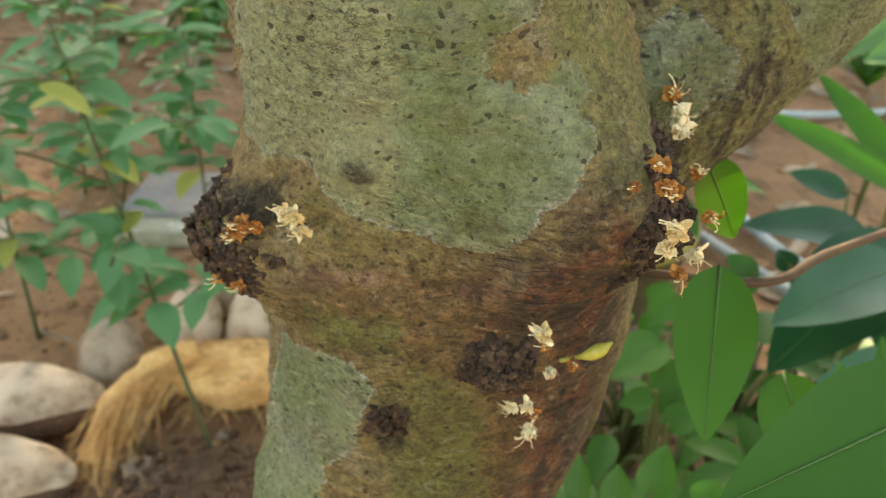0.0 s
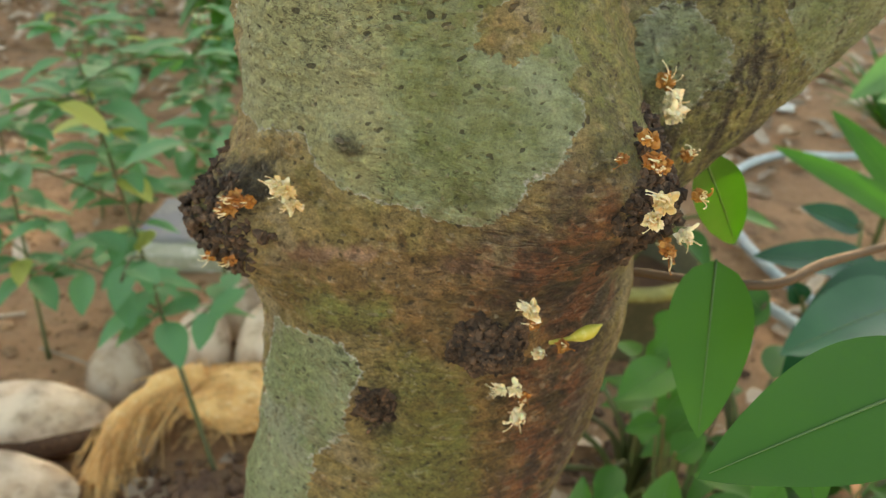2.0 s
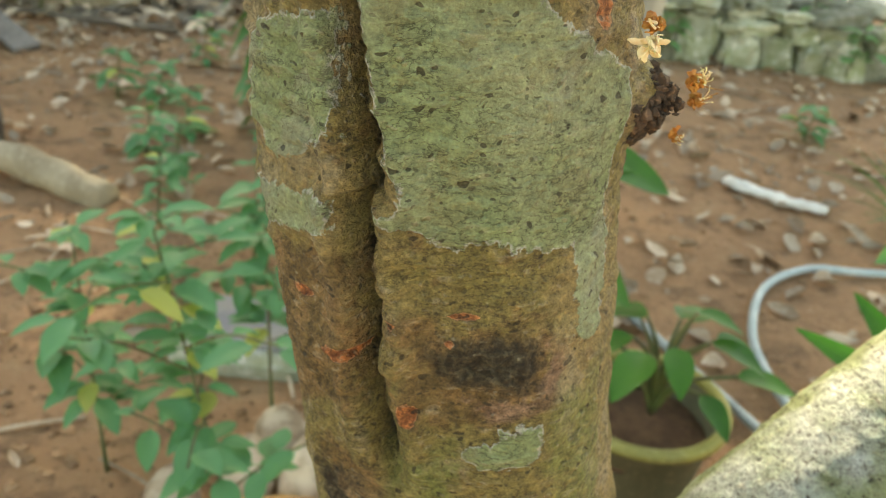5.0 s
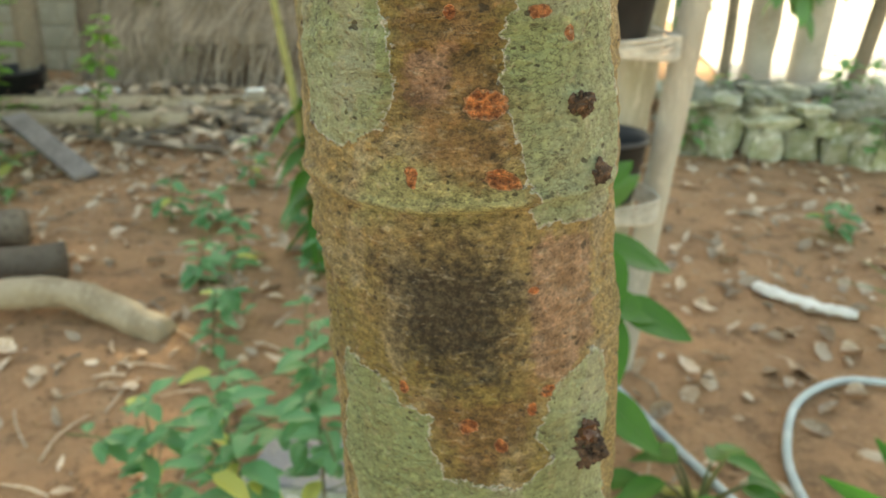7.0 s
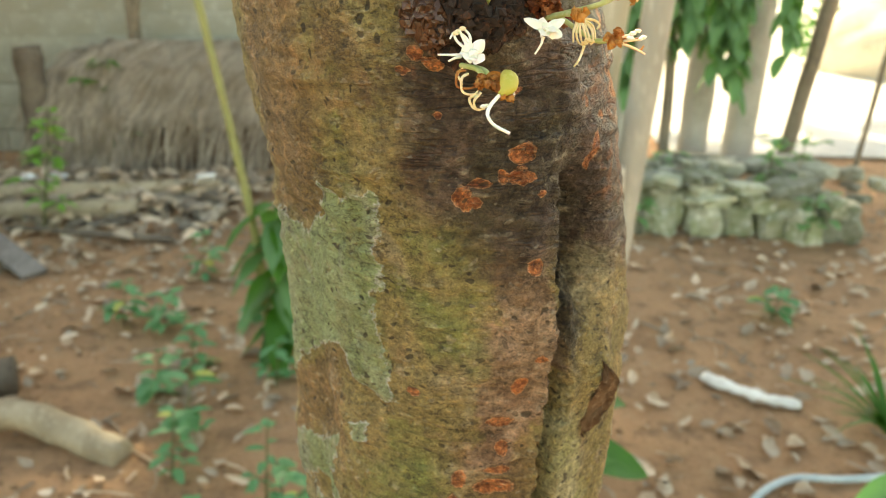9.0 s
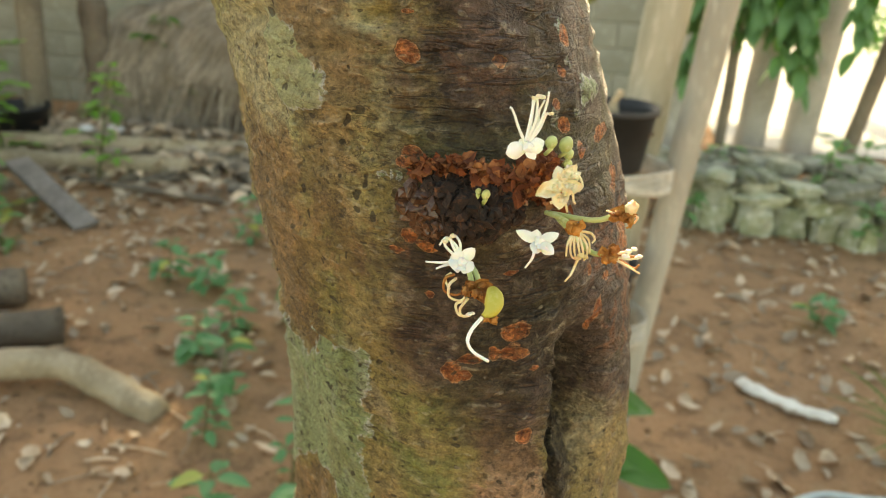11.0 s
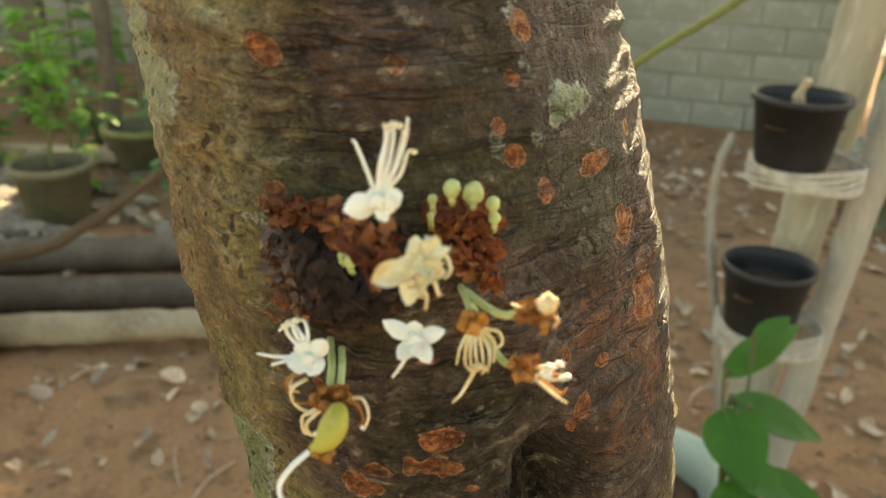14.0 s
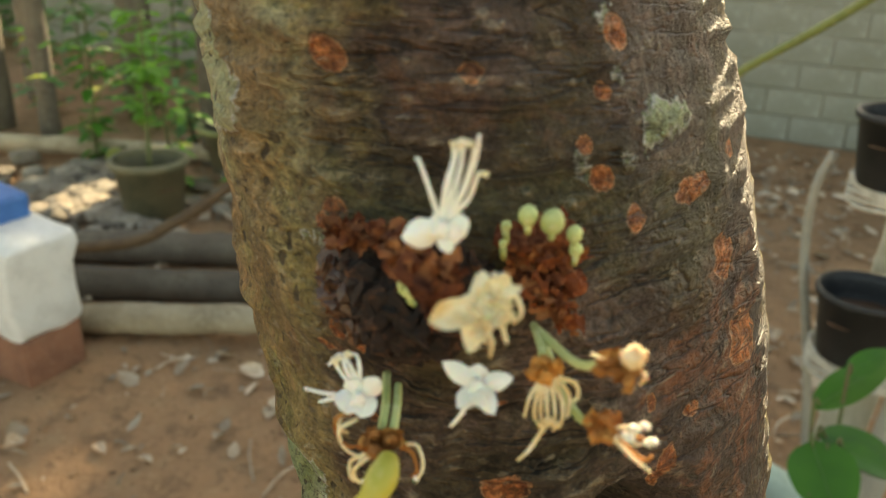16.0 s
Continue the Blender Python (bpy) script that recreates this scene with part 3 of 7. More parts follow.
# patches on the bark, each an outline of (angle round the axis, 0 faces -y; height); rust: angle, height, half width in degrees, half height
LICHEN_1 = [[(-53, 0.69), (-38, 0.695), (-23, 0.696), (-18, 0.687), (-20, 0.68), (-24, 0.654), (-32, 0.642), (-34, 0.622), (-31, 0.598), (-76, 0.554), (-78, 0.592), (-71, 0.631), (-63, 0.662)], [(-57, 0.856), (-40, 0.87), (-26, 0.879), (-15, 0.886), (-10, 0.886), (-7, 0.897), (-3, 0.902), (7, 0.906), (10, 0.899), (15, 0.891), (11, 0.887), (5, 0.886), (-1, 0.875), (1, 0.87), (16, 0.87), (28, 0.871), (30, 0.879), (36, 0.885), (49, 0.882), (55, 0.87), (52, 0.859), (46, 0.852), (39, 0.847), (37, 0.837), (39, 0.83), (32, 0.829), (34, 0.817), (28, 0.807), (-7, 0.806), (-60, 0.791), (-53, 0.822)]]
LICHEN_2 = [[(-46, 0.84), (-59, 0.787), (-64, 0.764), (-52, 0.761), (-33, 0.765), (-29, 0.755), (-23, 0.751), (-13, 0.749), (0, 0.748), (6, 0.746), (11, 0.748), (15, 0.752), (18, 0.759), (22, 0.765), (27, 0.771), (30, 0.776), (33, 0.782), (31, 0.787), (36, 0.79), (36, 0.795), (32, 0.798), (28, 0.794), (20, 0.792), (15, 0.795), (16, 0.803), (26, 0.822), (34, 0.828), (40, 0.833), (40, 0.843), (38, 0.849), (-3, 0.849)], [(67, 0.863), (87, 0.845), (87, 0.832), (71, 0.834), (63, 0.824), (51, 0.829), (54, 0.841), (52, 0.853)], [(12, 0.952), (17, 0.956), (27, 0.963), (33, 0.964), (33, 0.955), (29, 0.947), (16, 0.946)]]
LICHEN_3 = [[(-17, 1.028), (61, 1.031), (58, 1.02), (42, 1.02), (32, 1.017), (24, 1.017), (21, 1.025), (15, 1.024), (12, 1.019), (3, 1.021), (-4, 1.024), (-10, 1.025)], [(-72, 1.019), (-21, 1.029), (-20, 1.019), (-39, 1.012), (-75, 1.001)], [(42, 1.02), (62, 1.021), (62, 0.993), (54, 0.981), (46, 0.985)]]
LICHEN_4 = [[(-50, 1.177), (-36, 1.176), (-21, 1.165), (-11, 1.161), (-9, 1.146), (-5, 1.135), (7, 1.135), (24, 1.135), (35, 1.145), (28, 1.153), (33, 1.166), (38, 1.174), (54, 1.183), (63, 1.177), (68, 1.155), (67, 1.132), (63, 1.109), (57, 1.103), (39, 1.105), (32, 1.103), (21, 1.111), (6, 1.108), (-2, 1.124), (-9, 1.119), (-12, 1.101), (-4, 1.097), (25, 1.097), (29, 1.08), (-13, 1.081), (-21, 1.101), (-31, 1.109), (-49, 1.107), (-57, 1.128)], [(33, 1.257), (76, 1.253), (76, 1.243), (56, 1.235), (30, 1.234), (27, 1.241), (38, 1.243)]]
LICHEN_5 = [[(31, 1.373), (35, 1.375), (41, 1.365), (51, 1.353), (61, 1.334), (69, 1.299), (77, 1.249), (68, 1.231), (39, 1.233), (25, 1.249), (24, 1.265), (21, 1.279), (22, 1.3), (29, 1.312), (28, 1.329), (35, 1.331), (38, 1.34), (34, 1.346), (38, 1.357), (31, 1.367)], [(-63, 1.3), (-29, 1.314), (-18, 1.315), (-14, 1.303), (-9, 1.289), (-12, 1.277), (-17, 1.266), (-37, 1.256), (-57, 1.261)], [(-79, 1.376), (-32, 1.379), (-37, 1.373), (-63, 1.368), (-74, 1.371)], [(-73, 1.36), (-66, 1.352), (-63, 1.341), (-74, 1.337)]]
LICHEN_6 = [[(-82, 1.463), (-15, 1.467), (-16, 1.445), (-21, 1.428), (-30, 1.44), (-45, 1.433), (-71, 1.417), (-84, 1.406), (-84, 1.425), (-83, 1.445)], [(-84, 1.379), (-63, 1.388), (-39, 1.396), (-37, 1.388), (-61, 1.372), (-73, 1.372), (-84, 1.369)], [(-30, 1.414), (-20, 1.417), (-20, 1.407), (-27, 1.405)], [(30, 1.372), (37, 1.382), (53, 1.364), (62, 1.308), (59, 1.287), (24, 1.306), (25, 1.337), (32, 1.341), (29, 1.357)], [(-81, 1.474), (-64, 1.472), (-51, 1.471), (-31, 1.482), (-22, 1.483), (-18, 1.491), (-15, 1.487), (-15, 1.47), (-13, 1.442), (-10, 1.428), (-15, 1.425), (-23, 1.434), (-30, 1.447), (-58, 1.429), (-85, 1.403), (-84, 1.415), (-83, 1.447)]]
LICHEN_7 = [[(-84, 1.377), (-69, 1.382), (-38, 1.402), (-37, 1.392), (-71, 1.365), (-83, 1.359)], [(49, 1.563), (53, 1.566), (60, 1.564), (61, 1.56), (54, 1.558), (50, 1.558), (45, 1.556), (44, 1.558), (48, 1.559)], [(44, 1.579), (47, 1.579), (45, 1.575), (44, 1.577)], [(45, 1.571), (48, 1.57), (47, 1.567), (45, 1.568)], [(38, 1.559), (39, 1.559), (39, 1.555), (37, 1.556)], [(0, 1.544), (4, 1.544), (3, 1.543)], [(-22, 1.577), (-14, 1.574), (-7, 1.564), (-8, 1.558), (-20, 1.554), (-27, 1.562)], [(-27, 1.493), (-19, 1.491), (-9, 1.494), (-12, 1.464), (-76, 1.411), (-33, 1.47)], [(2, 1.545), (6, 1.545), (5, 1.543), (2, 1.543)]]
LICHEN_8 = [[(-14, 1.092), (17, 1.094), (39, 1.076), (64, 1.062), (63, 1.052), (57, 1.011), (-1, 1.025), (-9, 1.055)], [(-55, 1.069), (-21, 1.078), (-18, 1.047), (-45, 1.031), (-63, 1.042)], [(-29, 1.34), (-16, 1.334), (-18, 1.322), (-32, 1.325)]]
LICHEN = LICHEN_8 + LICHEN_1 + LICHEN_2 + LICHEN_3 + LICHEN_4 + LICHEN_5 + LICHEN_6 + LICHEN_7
PALE_1 = [[(-46, 0.84), (-3, 0.848), (-3, 0.822), (-3, 0.801), (-8, 0.78), (-14, 0.749), (-26, 0.753), (-31, 0.763), (-59, 0.759)], [(-43, 0.855), (-8, 0.864), (3, 0.853), (1, 0.82), (-4, 0.799), (-63, 0.779)], [(-77, 1.327), (-28, 1.342), (-16, 1.334), (-15, 1.317), (-33, 1.308), (-62, 1.311)], [(-84, 1.349), (-20, 1.371), (-13, 1.346), (-19, 1.325), (-69, 1.296), (-83, 1.325)], [(31, 1.419), (35, 1.421), (58, 1.361), (32, 1.372), (31, 1.388)], [(-26, 1.256), (26, 1.257), (26, 1.241), (-2, 1.238), (-32, 1.234)], [(50, 1.529), (77, 1.516), (66, 1.486), (52, 1.456), (47, 1.479)]]
PALE_2 = [[(-85, 1.66), (9, 1.66), (7, 1.575), (1, 1.547), (-6, 1.532), (-22, 1.540), (-40, 1.555), (-85, 1.56)]]
SLOT = [[(-85, 1.68), (22, 1.68), (20, 1.575), (14, 1.547), (2, 1.51), (8, 1.47), (-85, 1.46)]]
PALE = PALE_1 + PALE_2
GREEN_1 = [[(1, 0.849), (38, 0.849), (39, 0.834), (26, 0.822), (17, 0.803), (15, 0.792), (26, 0.782), (21, 0.767), (11, 0.752), (1, 0.753), (-3, 0.761), (-5, 0.78), (0, 0.802), (-1, 0.822), (0, 0.837)], [(10, 0.899), (-8, 0.895), (-11, 0.871), (1, 0.868), (25, 0.868), (37, 0.855), (33, 0.833), (11, 0.828), (2, 0.849)], [(34, 0.966), (58, 0.973), (57, 0.932), (63, 0.887), (39, 0.91), (33, 0.937)], [(-13, 0.947), (9, 0.955), (10, 0.937), (-4, 0.909), (-17, 0.913)], [(-11, 1.421), (2, 1.409), (4, 1.376), (-9, 1.367), (-19, 1.383), (-19, 1.406)], [(-10, 1.331), (12, 1.336), (9, 1.31), (-10, 1.307)]]
GREEN_2 = [[(-9, 1.466), (12, 1.468), (9, 1.442), (-3, 1.445)], [(-15, 1.525), (-13, 1.49), (-13, 1.442), (-21, 1.436), (-21, 1.474), (-21, 1.508)], [(46, 1.555), (74, 1.563), (69, 1.543), (55, 1.529), (45, 1.54)], [(15, 1.556), (29, 1.554), (23, 1.548), (14, 1.551)], [(-4, 1.482), (13, 1.493), (9, 1.475), (-5, 1.468)]]
GREEN_3 = [[(-10, 0.70), (10, 0.69), (20, 0.62), (14, 0.55), (-12, 0.55)], [(-40, 0.72), (-10, 0.715), (-12, 0.70), (-40, 0.70)]]
GREEN_4 = [[(24, 0.86), (70, 0.862), (70, 0.77), (30, 0.765)], [(8, 1.556), (48, 1.556), (46, 1.538), (10, 1.541)]]
GREEN = GREEN_1 + GREEN_2 + GREEN_3 + GREEN_4
RUSSET_1 = [[(-41, 0.729), (-15, 0.734), (16, 0.74), (25, 0.753), (32, 0.769), (34, 0.757), (53, 0.709), (47, 0.676), (-3, 0.692), (-10, 0.699), (-46, 0.698)], [(-8, 0.696), (45, 0.681), (45, 0.644), (51, 0.591), (-5, 0.612), (-9, 0.656)], [(3, 0.885), (13, 0.886), (29, 0.885), (28, 0.872), (3, 0.872)], [(-30, 0.912), (10, 0.916), (-9, 0.889), (-34, 0.878)], [(-4, 0.996), (26, 0.997), (39, 0.988), (35, 0.971), (21, 0.963), (3, 0.959), (-4, 0.967), (-1, 0.981)], [(-56, 1.004), (-17, 1.013), (-15, 0.962), (-51, 0.943), (-83, 0.963)], [(-39, 0.933), (-13, 0.947), (-10, 0.912), (-39, 0.887)]]
RUSSET_2 = [[(-11, 1.168), (29, 1.169), (25, 1.155), (19, 1.147), (9, 1.136), (-3, 1.143), (-9, 1.155)], [(-2, 1.124), (27, 1.119), (25, 1.109), (0, 1.111)], [(-6, 1.33), (27, 1.329), (26, 1.31), (20, 1.299), (21, 1.249), (7, 1.248), (-6, 1.258), (-10, 1.277)], [(-84, 1.406), (-32, 1.421), (-31, 1.401), (-85, 1.382)], [(3, 1.413), (21, 1.44), (24, 1.418), (24, 1.392), (21, 1.384), (10, 1.394)], [(-9, 1.377), (27, 1.376), (28, 1.34), (10, 1.336), (-9, 1.337)], [(-51, 1.547), (-18, 1.549), (-20, 1.531), (-18, 1.508), (-21, 1.486), (-44, 1.475), (-76, 1.476), (-54, 1.518)], [(-83, 1.406), (-34, 1.438), (-31, 1.41), (-84, 1.377)]]
RUSSET_3 = [[(-12, 1.62), (4, 1.62), (2, 1.56), (-6, 1.53), (-14, 1.50), (-22, 1.50), (-20, 1.545)], [(46, 1.533), (81, 1.537), (85, 1.499), (72, 1.479), (46, 1.49)]]
RUSSET = RUSSET_1 + RUSSET_2 + RUSSET_3
PINK_1 = [[(-41, 0.729), (-15, 0.734), (-16, 0.729), (-36, 0.725)], [(2, 0.734), (21, 0.738), (21, 0.729), (3, 0.728)], [(-6, 0.836), (2, 0.83), (1, 0.818), (-7, 0.816), (-9, 0.824)], [(-9, 0.862), (4, 0.864), (3, 0.853), (-3, 0.852)], [(14, 0.97), (33, 0.971), (35, 0.988), (39, 0.979), (35, 0.966), (20, 0.964)], [(27, 1.229), (55, 1.229), (57, 1.185), (36, 1.174), (26, 1.18)], [(-9, 1.289), (8, 1.292), (7, 1.275), (-7, 1.273)], [(10, 1.46), (33, 1.459), (32, 1.437), (22, 1.418), (12, 1.417)], [(15, 1.493), (30, 1.49), (27, 1.467), (22, 1.433), (18, 1.406), (8, 1.406), (11, 1.442)]]
PINK = PINK_1
UMBER_1 = [[(14, 1.64), (12, 1.575), (6, 1.547), (-2, 1.518), (1, 1.490), (12, 1.474), (28, 1.470), (36, 1.474), (60, 1.462), (95, 1.450), (98, 1.64)], [(21, 0.749), (33, 0.751), (57, 0.706), (52, 0.673), (33, 0.683), (21, 0.717)]]
# brown bark low on the right, darkened further to paint its shade
UMBER_SHADE_2 = [[(2, 0.748), (21, 0.772), (34, 0.786), (43, 0.792), (45, 0.779), (38, 0.761), (71, 0.672), (35, 0.702), (5, 0.711)], [(23, 0.654), (40, 0.661), (45, 0.681), (51, 0.704), (67, 0.706), (49, 0.656), (43, 0.629), (48, 0.596), (35, 0.606)]]
UMBER_SHADE_3 = [[(15, 0.70), (60, 0.70), (72, 0.62), (60, 0.55), (25, 0.55), (18, 0.62)]]
DARK_1 = [[(-44, 0.925), (-30, 0.931), (-30, 0.91), (-37, 0.893), (-47, 0.886), (-47, 0.902)], [(1, 0.988), (11, 0.992), (26, 0.993), (33, 0.989), (33, 0.978), (29, 0.971), (14, 0.975), (3, 0.977)], [(-27, 1.222), (-3, 1.234), (24, 1.23), (29, 1.214), (26, 1.188), (17, 1.173), (-5, 1.172), (-20, 1.18), (-27, 1.197)], [(43, 1.486), (45, 1.482), (40, 1.47), (36, 1.457), (32, 1.448), (33, 1.463)], [(42, 1.486), (46, 1.489), (50, 1.484), (52, 1.478), (35, 1.48)], [(34, 1.498), (45, 1.487), (46, 1.476), (39, 1.471), (33, 1.468), (35, 1.48)], [(-19, 0.679), (-14, 0.683), (-9, 0.679), (-9, 0.661), (-15, 0.657), (-20, 0.664)]]
DARK_2 = [[(47, 1.57), (50, 1.568), (47, 1.56), (45, 1.56)], [(7, 1.537), (18, 1.54), (18, 1.532), (13, 1.528), (7, 1.529)], [(-67, 0.745), (-41, 0.759), (-39, 0.746), (-43, 0.733), (-54, 0.738)]]
STAIN = [[(8, 1.526), (40, 1.522), (47, 1.50), (48, 1.482), (32, 1.480), (16, 1.484), (4, 1.50)]]
# outline of the hollow, coloured near black to paint in its shade
HOLLOW_SHADE = [[(30, 1.492), (37, 1.497), (44, 1.490), (46, 1.472), (41, 1.452), (34, 1.440), (30, 1.458)]]
SOOT = [DARK_1.pop(2)]
DARK = DARK_1 + DARK_2
RUST_1 = [(-22, 0.9794, 5.1, 0.002), (-2, 0.9658, 2.6, 0.0041), (-39, 0.9916, 5.1, 0.002), (22, 0.909, 5.1, 0.0027), (15, 0.9008, 3.0, 0.0027), (13, 0.9103, 1.7, 0.002), (-6, 0.9956, 1.7, 0.0014), (9, 0.9902, 1.3, 0.0014), (13, 0.9983, 5.1, 0.0014), (32, 0.8656, 2.6, 0.0027), (19, 0.8968, 3.0, 0.0027), (15, 0.9076, 2.1, 0.0014), (26, 0.9049, 4.3, 0.0014), (3, 1.1595, 3.9, 0.0034), (15, 1.1514, 3.0, 0.0027), (-20, 1.1717, 2.1, 0.0027), (27, 1.1649, 2.1, 0.0027), (33, 1.1717, 2.6, 0.0027), (3, 1.1161, 6.0, 0.002), (22, 1.1134, 3.0, 0.002), (28, 1.2123, 2.1, 0.0014), (19, 1.2516, 5.1, 0.0034), (-8, 1.2502, 1.7, 0.0027)]
RUST_2 = [(50, 1.0823, 3.4, 0.0088), (-37, 1.0931, 7.7, 0.0047), (16, 1.3233, 5.6, 0.0027), (15, 1.3084, 6.4, 0.002), (32, 1.3017, 3.9, 0.002), (43, 1.2949, 2.1, 0.0027), (7, 1.3017, 1.7, 0.0027), (36, 1.3084, 1.7, 0.0027), (15, 1.2746, 6.4, 0.0047), (21, 1.2502, 5.1, 0.0027), (-8, 1.2529, 2.1, 0.002), (5, 1.3355, 3.9, 0.0008), (17, 1.3396, 2.1, 0.0014), (10, 1.3748, 3.4, 0.0014), (16, 1.368, 2.1, 0.002), (15, 1.4235, 3.4, 0.002), (15, 1.4059, 3.4, 0.0014), (15, 1.3992, 5.1, 0.0034), (8, 1.3748, 2.6, 0.0014), (-5, 1.433, 1.7, 0.002), (-7, 1.3829, 1.7, 0.0014), (22, 1.3856, 4.3, 0.002), (20, 1.4371, 1.2, 0.0014)]
RUST_3 = [(23, 1.4452, 1.3, 0.0014), (5, 1.3938, 2.1, 0.0034), (6, 1.4019, 2.1, 0.0034), (5, 1.5305, 1.7, 0.002), (8, 1.5278, 2.1, 0.002), (13, 1.498, 2.6, 0.0014), (12, 1.4926, 1.7, 0.002), (8, 1.5508, 2.1, 0.0014), (23, 1.5048, 3.4, 0.0027), (22, 1.4994, 3.0, 0.0014), (-6, 1.433, 1.7, 0.002), (23, 1.4736, 2.1, 0.0027), (19, 1.4357, 1.7, 0.0034), (16, 1.4141, 1.7, 0.0027), (7, 1.5156, 1.2, 0.0014), (11, 1.5725, 2.1, 0.0027), (27, 1.5711, 1.7, 0.0014), (47, 1.5752, 2.1, 0.0027), (6, 1.5481, 1.3, 0.0014), (43, 1.5671, 1.7, 0.0014), (39, 1.5603, 1.2, 0.0014), (45, 1.5481, 1.7, 0.002), (59, 1.5495, 4.7, 0.0027)]
RUST_4 = [(9, 1.494, 1.7, 0.0027), (26, 1.494, 1.3, 0.0014), (77, 1.5522, 4.3, 0.002), (2, 1.5265, 1.7, 0.0014), (23, 1.521, 1.7, 0.0014), (41, 1.5549, 1.7, 0.002), (67, 1.5346, 3.9, 0.0041), (72, 1.517, 5.6, 0.0054), (46, 1.5007, 1.3, 0.0061), (45, 1.5156, 1.2, 0.002), (54, 1.5102, 2.1, 0.0014), (22, 1.498, 1.2, 0.002), (13, 1.5806, 1.2, 0.0008), (10, 1.494, 1.7, 0.0041), (18, 1.4994, 1.3, 0.002), (22, 1.498, 3.4, 0.0014), (47, 1.5021, 2.1, 0.0054)]
REDDISH = [(71, 1.5373, 3.0, 0.0035), (69, 1.5251, 2.5, 0.004), (62, 1.5183, 2.0, 0.003), (43, 1.517, 1.4, 0.002), (30, 1.5156, 1.6, 0.0016), (10, 1.494, 2.0, 0.003), (27, 1.494, 1.8, 0.002), (3, 1.5265, 1.5, 0.0025), (39, 1.5549, 1.8, 0.0025), (45, 1.547, 1.6, 0.0015), (60, 1.5495, 2.6, 0.0024), (76, 1.5305, 2.4, 0.0045), (48, 1.4967, 1.6, 0.0018), (21, 1.4994, 1.6, 0.0015), (71, 1.5075, 2.2, 0.004), (65, 1.5352, 1.6, 0.002), (81, 1.5373, 2.0, 0.003), (50, 1.4926, 1.4, 0.002)]
RUST = RUST_1 + RUST_2 + RUST_3 + RUST_4
# bulges: angle, height, half width, half height, how far out
KNOT = [(42, 1.472, 8.5, 0.019, -0.023), (-62, 0.727, 24, 0.022, 0.022), (-19, 0.767, 6.2, 0.0066, 0.006), (14, 0.702, 9.5, 0.011, 0.006), (48, 0.75, 7.1, 0.0121, 0.004), (-29, 1.095, 12.0, 0.0122, 0.004), (51, 1.143, 9.5, 0.0096, 0.004), (34, 1.09, 14.4, 0.0051, 0.003), (78, 1.052, 18, 0.0122, 0.008), (48, 1.274, 5.7, 0.0038, 0.002), (55, 1.249, 5.6, 0.003, 0.002), (15, 1.54, 10.4, 0.01, 0.004), (45, 1.433, 7.0, 0.0113, 0.006), (-14, 0.67, 4.6, 0.0089, -0.009), (39, 1.49, 4.9, 0.008, -0.01), (-20, 0.673, 10, 0.016, 0.006)]
# broad swellings that make the section uneven: angle, height, half width, half height, how far out
BULGE = [(34, 0.757, 24, 0.034, 0.026), (34, 0.93, 30, 0.09, 0.009), (-70, 0.97, 25, 0.05, -0.006)]
# seams between the grown-together stems: angle, height
SEAM_L = [(-9, 0.93), (-10, 0.95), (-12, 0.968), (-14, 0.984), (-12, 1.0), (-15, 1.006), (-15, 1.029), (-11, 1.031), (-14, 1.054), (-18, 1.078), (-20, 1.1)]
SEAM_R = [(27, 1.37), (28, 1.395), (29, 1.421), (29, 1.449), (32, 1.475), (36, 1.499)]

NA, NZ = 420, 1060
ang = np.linspace(-math.pi, math.pi, NA, endpoint=False)
hts = np.concatenate([np.linspace(-0.05, 0.5, 70, endpoint=False), np.linspace(0.5, 1.8, NZ - 100, endpoint=False), np.linspace(1.8, 2.4, 30)])
A, Z = np.meshgrid(ang, hts)
deg = np.degrees(A)


def away(d):
    return (d + 180) % 360 - 180


def spots(lists):
    f = np.zeros_like(A)
    for a, z, w, h in lists:
        q = np.sqrt((away(deg - a) / w) ** 2 + ((Z - z) / h) ** 2)
        f = np.maximum(f, np.clip(1.5 - q, 0, 1))
    return f


def patch(outlines, soft):
    """0 outside, 1 inside and 0.5 on the outlines, passing over within soft metres on either side."""
    f = np.zeros_like(A)
    k = 0.06 * math.tau / 360
    for o in outlines:
        zs, an = [p[1] for p in o], [p[0] for p in o]
        rows = np.where((hts > min(zs) - soft) & (hts < max(zs) + soft))[0]
        cols = np.where((deg[0] > min(an) - soft / k) & (deg[0] < max(an) + soft / k))[0]
        if not len(rows) or not len(cols):
            continue
        sl = np.ix_(rows, cols)
        u, v = deg[sl] * k, Z[sl]
        near, inside = np.full(u.shape, 9.0), np.zeros(u.shape, bool)
        for (a0, z0), (a1, z1) in zip(o, o[1:] + o[:1]):
            x0, x1 = a0 * k, a1 * k
            dx, dz = x1 - x0, z1 - z0
            t = np.clip(((u - x0) * dx + (v - z0) * dz) / max(1e-12, dx * dx + dz * dz), 0, 1)
            near = np.minimum(near, np.hypot(u - x0 - t * dx, v - z0 - t * dz))
            if dz:
                inside ^= ((z0 > v) != (z1 > v)) & (u < x0 + (v - z0) * dx / dz)
        f[sl] = np.maximum(f[sl], np.clip(0.5 + np.where(inside, near, -near) / (2 * soft), 0, 1))
    return f


